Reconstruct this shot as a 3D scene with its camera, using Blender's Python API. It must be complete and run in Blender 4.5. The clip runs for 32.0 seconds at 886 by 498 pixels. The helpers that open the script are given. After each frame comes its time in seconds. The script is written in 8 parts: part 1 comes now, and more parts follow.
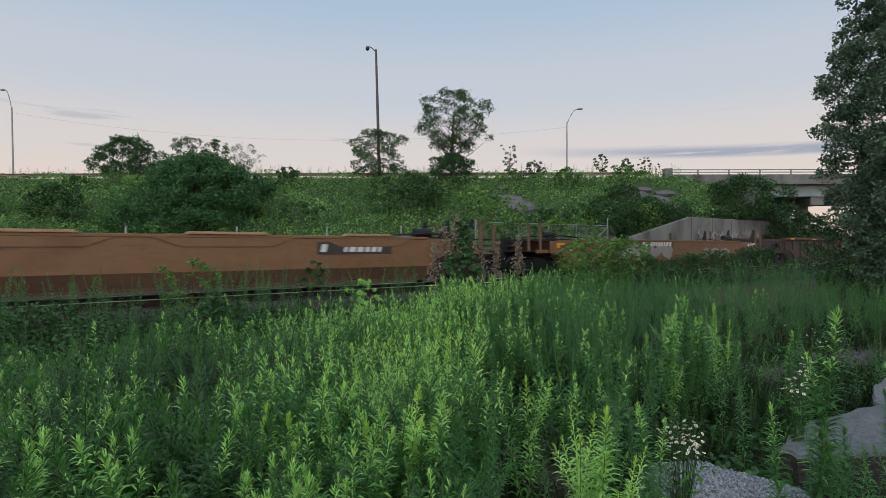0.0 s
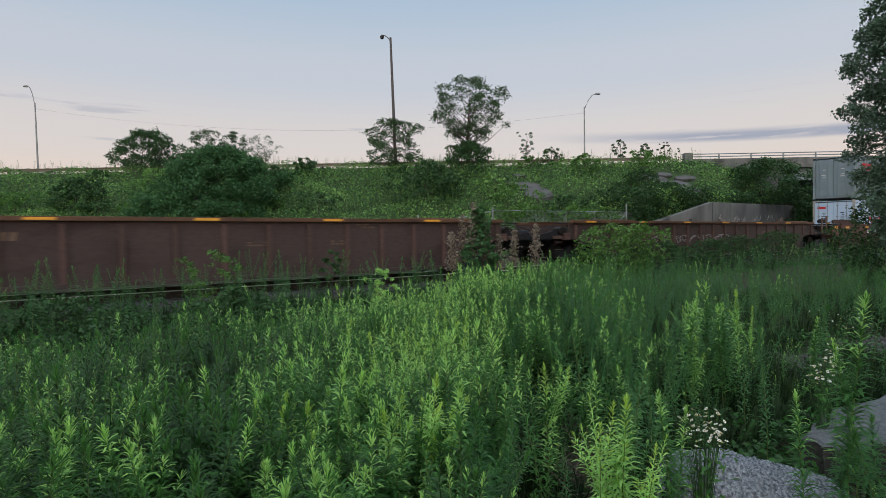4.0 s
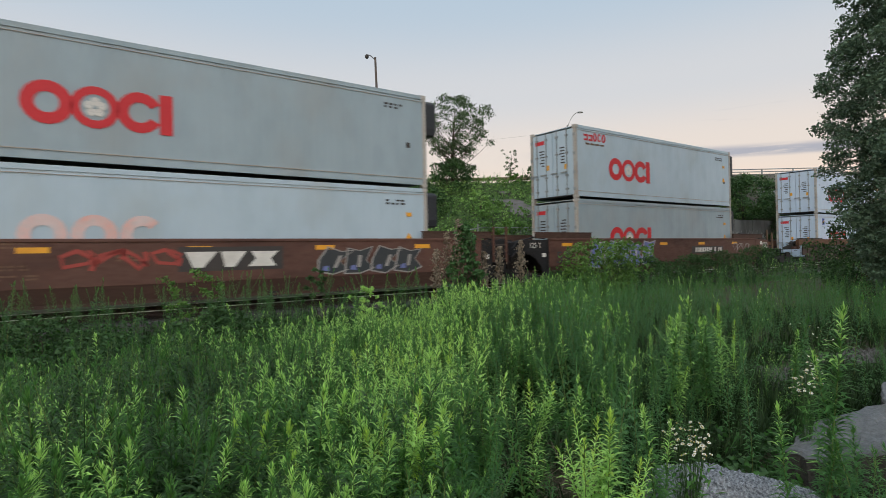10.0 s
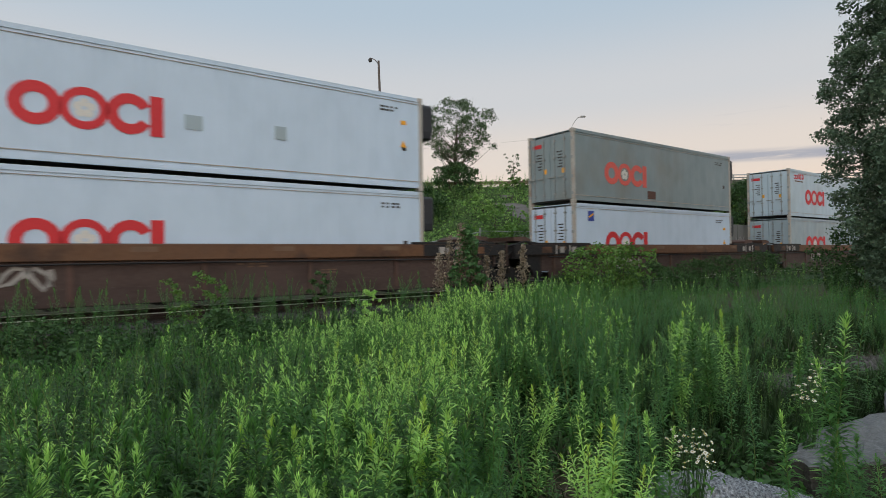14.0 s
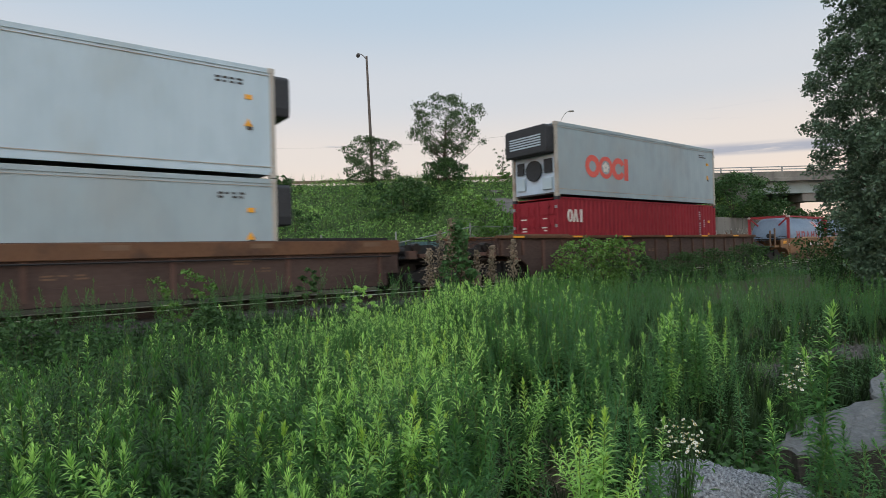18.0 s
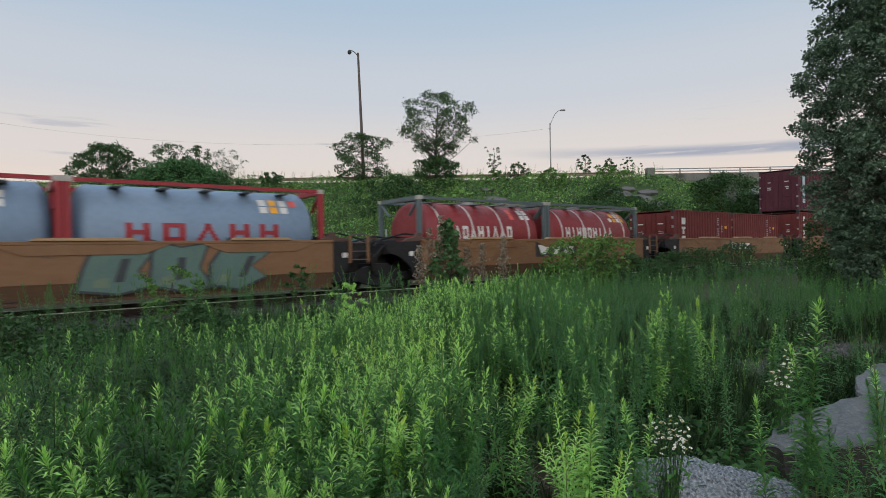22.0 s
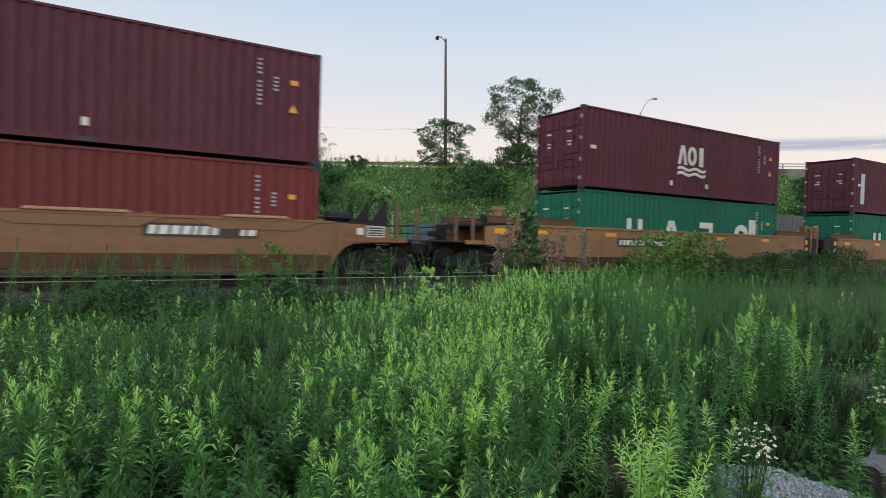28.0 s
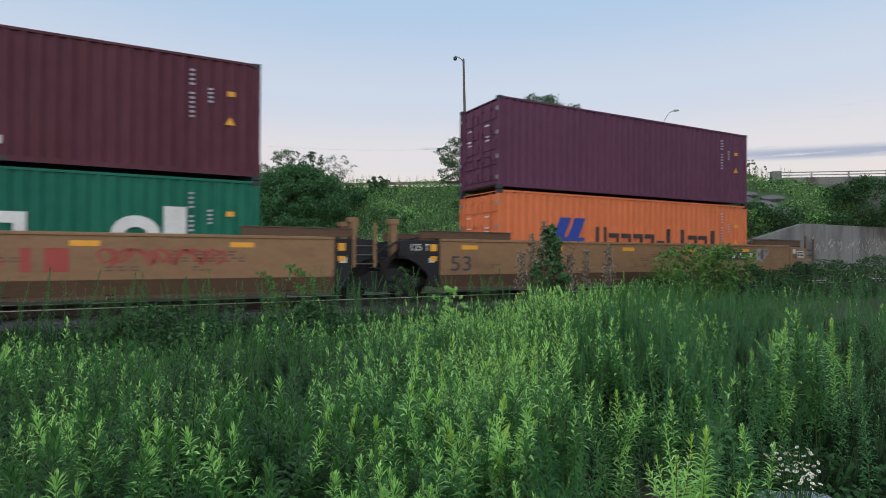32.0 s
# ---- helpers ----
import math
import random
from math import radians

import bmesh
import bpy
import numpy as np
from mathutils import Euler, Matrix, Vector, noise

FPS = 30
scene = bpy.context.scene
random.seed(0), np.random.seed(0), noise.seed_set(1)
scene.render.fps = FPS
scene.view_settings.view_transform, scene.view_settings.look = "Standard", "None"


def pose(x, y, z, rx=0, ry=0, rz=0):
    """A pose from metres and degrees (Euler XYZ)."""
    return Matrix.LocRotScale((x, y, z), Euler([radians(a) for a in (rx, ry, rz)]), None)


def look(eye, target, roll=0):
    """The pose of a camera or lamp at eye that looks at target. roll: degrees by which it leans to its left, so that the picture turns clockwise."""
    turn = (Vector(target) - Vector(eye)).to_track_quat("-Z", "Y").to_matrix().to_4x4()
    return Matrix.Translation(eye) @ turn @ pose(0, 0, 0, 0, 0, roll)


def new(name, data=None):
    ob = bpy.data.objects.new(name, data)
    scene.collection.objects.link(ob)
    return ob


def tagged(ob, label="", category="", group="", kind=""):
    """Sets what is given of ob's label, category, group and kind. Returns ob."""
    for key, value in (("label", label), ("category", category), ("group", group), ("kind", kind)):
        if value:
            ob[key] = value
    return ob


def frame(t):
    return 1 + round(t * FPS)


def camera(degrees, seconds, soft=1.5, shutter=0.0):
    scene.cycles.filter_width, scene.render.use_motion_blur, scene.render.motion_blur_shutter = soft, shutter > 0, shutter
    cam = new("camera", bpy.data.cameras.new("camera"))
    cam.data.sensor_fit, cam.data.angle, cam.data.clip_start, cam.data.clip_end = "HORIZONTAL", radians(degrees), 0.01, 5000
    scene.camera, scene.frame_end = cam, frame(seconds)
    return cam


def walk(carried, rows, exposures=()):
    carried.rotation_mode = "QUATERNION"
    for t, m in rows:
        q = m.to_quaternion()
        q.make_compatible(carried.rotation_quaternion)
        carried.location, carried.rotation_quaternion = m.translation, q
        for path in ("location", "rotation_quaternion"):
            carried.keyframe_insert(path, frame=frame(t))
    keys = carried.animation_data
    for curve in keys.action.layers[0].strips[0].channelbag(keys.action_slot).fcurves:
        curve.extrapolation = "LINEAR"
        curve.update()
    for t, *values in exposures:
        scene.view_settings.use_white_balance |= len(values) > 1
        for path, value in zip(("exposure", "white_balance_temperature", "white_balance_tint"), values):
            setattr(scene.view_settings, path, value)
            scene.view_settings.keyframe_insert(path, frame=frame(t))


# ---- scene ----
cam = camera(77.5, 32.0, soft=0.8, shutter=0.3)
PATH = [
    (0, (-0.000, -0.024, 1.758), (-0.0257, 1.9754, 1.7500), -0.03),
    (0.5, (-0.000, 0.027, 1.757), (-0.0265, 2.0271, 1.7505), 0.11),
    (1, (0.013, -0.015, 1.757), (-0.0186, 1.9845, 1.7699), -1.59),
    (1.5, (0.016, -0.008, 1.754), (-0.0030, 1.9921, 1.7676), -1.00),
    (2, (0.018, 0.021, 1.745), (-0.0044, 2.0206, 1.7461), -0.84),
    (2.5, (0.028, 0.014, 1.750), (0.0025, 2.0135, 1.7479), -1.25),
    (3, (0.023, 0.016, 1.748), (-0.0301, 2.0151, 1.7391), -0.52),
    (3.5, (0.008, 0.001, 1.753), (-0.0733, 1.9995, 1.7195), -0.66),
    (5.5, (0.002, -0.015, 1.757), (-0.0920, 1.9817, 1.6978), -0.75),
    (6, (0.009, -0.027, 1.757), (-0.0803, 1.9705, 1.6996), -0.92),
    (6.5, (0.010, -0.041, 1.764), (-0.0480, 1.9578, 1.7153), -0.93),
    (7, (0.002, -0.031, 1.758), (-0.0351, 1.9683, 1.7135), -0.25),
    (7.5, (0.006, -0.047, 1.759), (-0.0228, 1.9527, 1.7341), -0.03),
    (8, (0.019, -0.018, 1.747), (0.0006, 1.9815, 1.7223), -0.43),
    (8.5, (0.032, 0.011, 1.742), (0.0108, 2.0110, 1.7237), -0.83),
    (9, (0.029, -0.010, 1.750), (0.0062, 1.9900, 1.7382), -1.63),
    (9.5, (0.021, -0.007, 1.745), (-0.0049, 1.9930, 1.7452), -1.33),
    (10, (0.021, -0.001, 1.745), (-0.0153, 1.9988, 1.7589), -1.14),
    (10.5, (0.019, -0.003, 1.751), (-0.0389, 1.9964, 1.7686), -1.21),
    (11, (0.018, 0.001, 1.755), (-0.0485, 1.9994, 1.7810), -1.24),
    (11.5, (0.023, 0.008, 1.753), (-0.0459, 2.0066, 1.7852), -0.85),
    (12, (0.026, 0.015, 1.753), (-0.0484, 2.0133, 1.7886), -1.11),
    (12.5, (0.014, -0.013, 1.759), (-0.0628, 1.9857, 1.7899), -1.06),
    (13, (0.011, -0.014, 1.762), (-0.0599, 1.9846, 1.7900), -1.25),
    (13.5, (0.004, -0.018, 1.762), (-0.0527, 1.9809, 1.7889), -0.96),
    (14, (0.006, -0.017, 1.761), (-0.0370, 1.9823, 1.7869), -0.80),
    (14.5, (0.011, -0.016, 1.758), (-0.0047, 1.9843, 1.7824), -0.67),
    (15, (0.018, 0.029, 1.740), (0.0168, 2.0291, 1.7638), -0.49),
    (15.5, (0.017, 0.008, 1.744), (0.0184, 2.0082, 1.7535), -0.93),
    (17.5, (0.019, 0.011, 1.747), (0.0147, 2.0106, 1.7568), -1.38),
    (18, (0.011, -0.005, 1.750), (0.0025, 1.9953, 1.7598), -1.42),
    (18.5, (0.013, -0.013, 1.748), (0.0033, 1.9874, 1.7584), -1.90),
    (19, (0.016, -0.015, 1.742), (0.0117, 1.9854, 1.7515), -2.14),
    (19.5, (0.020, -0.040, 1.741), (0.0259, 1.9598, 1.7562), -2.61),
    (20, (0.022, -0.030, 1.742), (0.0468, 1.9696, 1.7548), -2.21),
    (20.5, (0.028, -0.011, 1.738), (0.0573, 1.9892, 1.7487), -2.01),
    (21, (0.028, 0.009, 1.734), (0.0575, 2.0092, 1.7409), -1.44),
    (21.5, (0.034, 0.025, 1.727), (0.0595, 2.0253, 1.7318), -1.22),
    (22, (0.031, 0.028, 1.730), (0.0550, 2.0283, 1.7324), -1.12),
    (22.5, (0.033, 0.043, 1.726), (0.0542, 2.0433, 1.7252), -1.05),
    (23, (0.029, 0.043, 1.730), (0.0460, 2.0429, 1.7229), -1.32),
    (23.5, (0.023, 0.035, 1.732), (0.0367, 2.0349, 1.7250), -1.23),
    (24, (0.012, 0.010, 1.735), (0.0273, 2.0103, 1.7232), -0.78),
    (24.5, (0.012, 0.017, 1.740), (0.0249, 2.0167, 1.7310), -0.45),
    (25, (0.018, 0.040, 1.734), (-0.0132, 2.0396, 1.7355), -0.18),
    (25.5, (0.048, -0.004, 1.752), (-0.0632, 1.9933, 1.7496), -1.28),
    (27.5, (-0.010, -0.046, 1.751), (-0.2623, 1.9373, 1.7053), 0.99),
    (28, (-0.007, -0.059, 1.737), (-0.2605, 1.9238, 1.6913), 1.64),
    (28.5, (-0.014, -0.027, 1.748), (-0.2712, 1.9550, 1.6682), 1.98),
    (29, (-0.015, -0.018, 1.750), (-0.2895, 1.9609, 1.6636), 2.35),
    (29.5, (-0.014, -0.010, 1.748), (-0.2968, 1.9677, 1.6584), 2.04),
    (30, (-0.023, 0.000, 1.747), (-0.3242, 1.9754, 1.6539), 2.55),
    (30.5, (-0.022, -0.018, 1.748), (-0.3338, 1.9554, 1.6535), 1.45),
    (31, (-0.022, -0.014, 1.748), (-0.3382, 1.9590, 1.6524), 1.70),
    (31.5, (-0.018, -0.012, 1.748), (-0.3447, 1.9607, 1.6936), 0.86),
    (32, (0.002, -0.012, 1.760), (-0.3344, 1.9595, 1.7786), 0.27),
]
walk(cam, [(t, look(eye, target, roll)) for t, eye, target, roll in PATH], [(0, -0.06, 6250, 7), (3, -0.06, 6250, 7), (6, -0.08, 6250, 7), (8, 0.06, 6380, 7), (9, 0.15, 6800, 8), (11, 0.08, 6750, 7), (12, 0.1, 6800, 7), (13, 0.0, 6850, 7), (14, 0.02, 6800, 7), (14.8, 0.16, 6750, 7), (15.5, 0.15, 6700, 7), (18, 0.14, 6600, 7), (19, 0.0, 6550, 7), (20, 0.2, 6500, 7), (22, 0.0, 6400, 7), (24.5, 0.0, 6300, 7), (27.5, 0.3, 6350, 7), (28.3, 0.28, 6350, 7), (29.1, 0.17, 6250, 7), (30, 0.46, 6050, 7), (31, 0.24, 6050, 7), (32, 0.12, 5950, 7)])

# ---- plan: the track's direction, its distance and the train's speed ----
TURN = 37.305
U = Vector((math.cos(radians(TURN)), math.sin(radians(TURN)), 0))
N = Vector((-U.y, U.x, 0))
TRACK = 15.52          # centre line of the track from the camera's foot
RAIL = 0.50            # top of the rails
SPEED = 10.70
CREST_Y, CREST_Z = 52.5, 8.15
rng = np.random.default_rng(7)


def on_track(s, n=TRACK, z=0.0):
    p = U * s + N * n
    return (p.x, p.y, z)


# ---- sky, sun and exposure ----
world = bpy.data.worlds.new("dusk_sky")
scene.world = world
world.use_nodes = True
wt = world.node_tree
wt.nodes.clear()


def wnode(kind, **values):
    nd = wt.nodes.new(kind)
    for key, value in values.items():
        nd.inputs[key].default_value = value
    return nd


w_out = wnode("ShaderNodeOutputWorld")
w_bg = wnode("ShaderNodeBackground", Strength=1.0)
w_co = wnode("ShaderNodeTexCoord")
w_sep = wnode("ShaderNodeSeparateXYZ")
wt.links.new(w_co.outputs["Generated"], w_sep.inputs[0])
w_ramp = wnode("ShaderNodeValToRGB")
w_ramp.color_ramp.interpolation = "EASE"
SKY_STOPS = [(0.0, (0.76, 0.56, 0.48)), (0.09, (0.80, 0.655, 0.585)), (0.17, (0.72, 0.645, 0.625)), (0.27, (0.585, 0.60, 0.66)),
             (0.42, (0.43, 0.53, 0.66)), (0.75, (0.60, 0.68, 0.80)), (1.0, (0.70, 0.77, 0.88))]
for k, (place, colour) in enumerate(SKY_STOPS):
    stop = w_ramp.color_ramp.elements[k] if k < 2 else w_ramp.color_ramp.elements.new(place)
    stop.position, stop.color = place, (*colour, 1)
wt.links.new(w_sep.outputs["Z"], w_ramp.inputs[0])
w_sky = wnode("ShaderNodeTexSky")
w_sky.sky_type, w_sky.sun_disc = "NISHITA", False
w_sky.sun_elevation, w_sky.sun_rotation = radians(3.0), radians(194)
w_mix = wnode("ShaderNodeMix")
w_mix.data_type, w_mix.blend_type = "RGBA", "ADD"
w_mix.inputs[0].default_value = 0.012
wt.links.new(w_ramp.outputs[0], w_mix.inputs[6])
wt.links.new(w_sky.outputs[0], w_mix.inputs[7])
# thin drifting bank of grey-violet cloud low in the sky
w_map = wnode("ShaderNodeMapping", Scale=(2.6, 2.6, 38.0))
w_noise = wnode("ShaderNodeTexNoise", Scale=1.6, Detail=7.0, Roughness=0.62)
wt.links.new(w_co.outputs["Generated"], w_map.inputs[0])
wt.links.new(w_map.outputs[0], w_noise.inputs["Vector"])


def wmath(op, a, b=None, c=None):
    nd = wt.nodes.new("ShaderNodeMath")
    nd.operation, nd.use_clamp = op, False
    for k, v in enumerate((a, b, c)):
        if v is None:
            continue
        if isinstance(v, (int, float)):
            nd.inputs[k].default_value = v
        else:
            wt.links.new(v, nd.inputs[k])
    return nd.outputs[0]


def wstep(value, a, b):
    nd = wt.nodes.new("ShaderNodeMapRange")
    nd.interpolation_type = "SMOOTHSTEP"
    wt.links.new(value, nd.inputs[0])
    nd.inputs[1].default_value, nd.inputs[2].default_value = a, b
    return nd.outputs[0]


zz = w_sep.outputs["Z"]
# the bank lies a little lower towards its right end
zb = wmath("ADD", zz, wmath("MULTIPLY", wmath("SUBTRACT", w_sep.outputs["X"], 0.3), 0.05))
band = wmath("MULTIPLY", wstep(zb, 0.147, 0.156), wmath("SUBTRACT", 1.0, wstep(zb, 0.160, 0.172)))
band = wmath("MULTIPLY", band, wstep(w_sep.outputs["X"], 0.08, 0.42))
veil = wmath("MULTIPLY", wstep(w_noise.outputs[0], 0.30, 0.50), band)
wisp = wmath("MULTIPLY", wstep(w_noise.outputs[0], 0.60, 0.72), wmath("MULTIPLY", wstep(zz, 0.13, 0.16), wmath("SUBTRACT", 1.0, wstep(zz, 0.19, 0.24))))
w_cloud = wnode("ShaderNodeMix")
w_cloud.data_type = "RGBA"
w_cloud.inputs[7].default_value = (0.37, 0.39, 0.48, 1)
wt.links.new(wmath("MINIMUM", wmath("ADD", wmath("MULTIPLY", veil, 0.95), wmath("MULTIPLY", wisp, 0.45)), 0.9), w_cloud.inputs[0])
wt.links.new(w_mix.outputs[2], w_cloud.inputs[6])
# the glow of the setting sun fills the sky behind the camera
w_glow = wnode("ShaderNodeMix")
w_glow.data_type, w_glow.blend_type = "RGBA", "MULTIPLY"
w_glow.inputs[7].default_value = (2.5, 2.42, 2.3, 1)
wt.links.new(wstep(wmath("MULTIPLY", w_sep.outputs["Y"], -1.0), -0.15, 0.75), w_glow.inputs[0])
wt.links.new(w_cloud.outputs[2], w_glow.inputs[6])
wt.links.new(w_glow.outputs[2], w_bg.inputs[0])
wt.links.new(w_bg.outputs[0], w_out.inputs[0])

sun_data = bpy.data.lights.new("sun", "SUN")
sun_data.energy, sun_data.angle, sun_data.color = 0.25, radians(60), (1.0, 0.93, 0.86)
sun = new("sun", sun_data)
sun.matrix_world = look((-15, -60, 45), (0, 0, 0))


# ---- materials ----
def rgb(r, g, b):
    return tuple((v / 255 / 12.92 if v <= 10 else ((v / 255 + 0.055) / 1.055) ** 2.4) for v in (r, g, b))


def mat(name, colour, rough=0.7, metal=0.0, other=None, amount=0.5, scale=2.0, fine=40.0, bump=0.15, rand=0.0, island=0.0, stretch=(1, 1, 1), gloss=0.4, stain=None, stain_scale=0.7, stain_at=(0.52, 0.68), thin=0.0):
    """A procedural surface: two colours blended by coarse and fine noise, stains, and fine relief."""
    m = bpy.data.materials.new(name)
    m.use_nodes = True
    nt = m.node_tree
    bsdf = nt.nodes["Principled BSDF"]
    co = nt.nodes.new("ShaderNodeTexCoord")
    mp = nt.nodes.new("ShaderNodeMapping")
    mp.inputs["Scale"].default_value = stretch
    nt.links.new(co.outputs["Object"], mp.inputs[0])

    def tex(sc, detail=4.0):
        nz = nt.nodes.new("ShaderNodeTexNoise")
        nz.inputs["Scale"].default_value, nz.inputs["Detail"].default_value = sc, detail
        nt.links.new(mp.outputs[0], nz.inputs["Vector"])
        return nz.outputs[0]

    def ranged(v, a, b, lo=0.0, hi=1.0):
        r = nt.nodes.new("ShaderNodeMapRange")
        nt.links.new(v, r.inputs[0])
        for k, x in enumerate((a, b, lo, hi)):
            r.inputs[k + 1].default_value = x
        return r.outputs[0]

    def mix(fac, a, b):
        x = nt.nodes.new("ShaderNodeMix")
        x.data_type = "RGBA"
        for slot, v in ((0, fac), (6, a), (7, b)):
            if isinstance(v, tuple):
                x.inputs[slot].default_value = (*v, 1)
            elif isinstance(v, float):
                x.inputs[slot].default_value = v
            else:
                nt.links.new(v, x.inputs[slot])
        return x.outputs[2]

    other = other or tuple(v * 0.6 for v in colour)
    coarse = tex(scale)
    col = mix(ranged(coarse, 0.35, 0.68, 0.0, amount), colour, other)
    fine_v = tex(fine, 3.0)
    col = mix(ranged(fine_v, 0.4, 0.75, 0.0, amount * 0.5), col, tuple(v * 0.75 for v in other))
    if stain:
        col = mix(ranged(tex(stain_scale, 6.0), *stain_at, 0.0, 0.9), col, stain)
    for amp in (rand, island):
        if not amp:
            continue
        hue = nt.nodes.new("ShaderNodeHueSaturation")
        if amp is island:
            src = nt.nodes.new("ShaderNodeNewGeometry").outputs["Random Per Island"]
        else:
            src = nt.nodes.new("ShaderNodeObjectInfo").outputs["Random"]
        nt.links.new(ranged(src, 0, 1, 1 - amp, 1 + amp), hue.inputs["Value"])
        nt.links.new(ranged(src, 0, 1, 0.5 + amp * 0.03, 0.5 - amp * 0.03), hue.inputs["Hue"])
        nt.links.new(col, hue.inputs["Color"])
        col = hue.outputs[0]
    nt.links.new(col, bsdf.inputs["Base Color"])
    nt.links.new(ranged(fine_v, 0.3, 0.7, max(rough - 0.1, 0), min(rough + 0.1, 1)), bsdf.inputs["Roughness"])
    bsdf.inputs["Metallic"].default_value = metal
    bsdf.inputs["Specular IOR Level"].default_value = gloss
    if bump:
        bp = nt.nodes.new("ShaderNodeBump")
        bp.inputs["Strength"].default_value, bp.inputs["Distance"].default_value = bump, 0.02
        nt.links.new(fine_v, bp.inputs["Height"])
        nt.links.new(bp.outputs[0], bsdf.inputs["Normal"])
    if thin:
        tr = nt.nodes.new("ShaderNodeBsdfTranslucent")
        nt.links.new(col, tr.inputs[0])
        ms = nt.nodes.new("ShaderNodeMixShader")
        ms.inputs[0].default_value = thin
        nt.links.new(bsdf.outputs[0], ms.inputs[1])
        nt.links.new(tr.outputs[0], ms.inputs[2])
        nt.links.new(ms.outputs[0], nt.nodes["Material Output"].inputs[0])
    return m


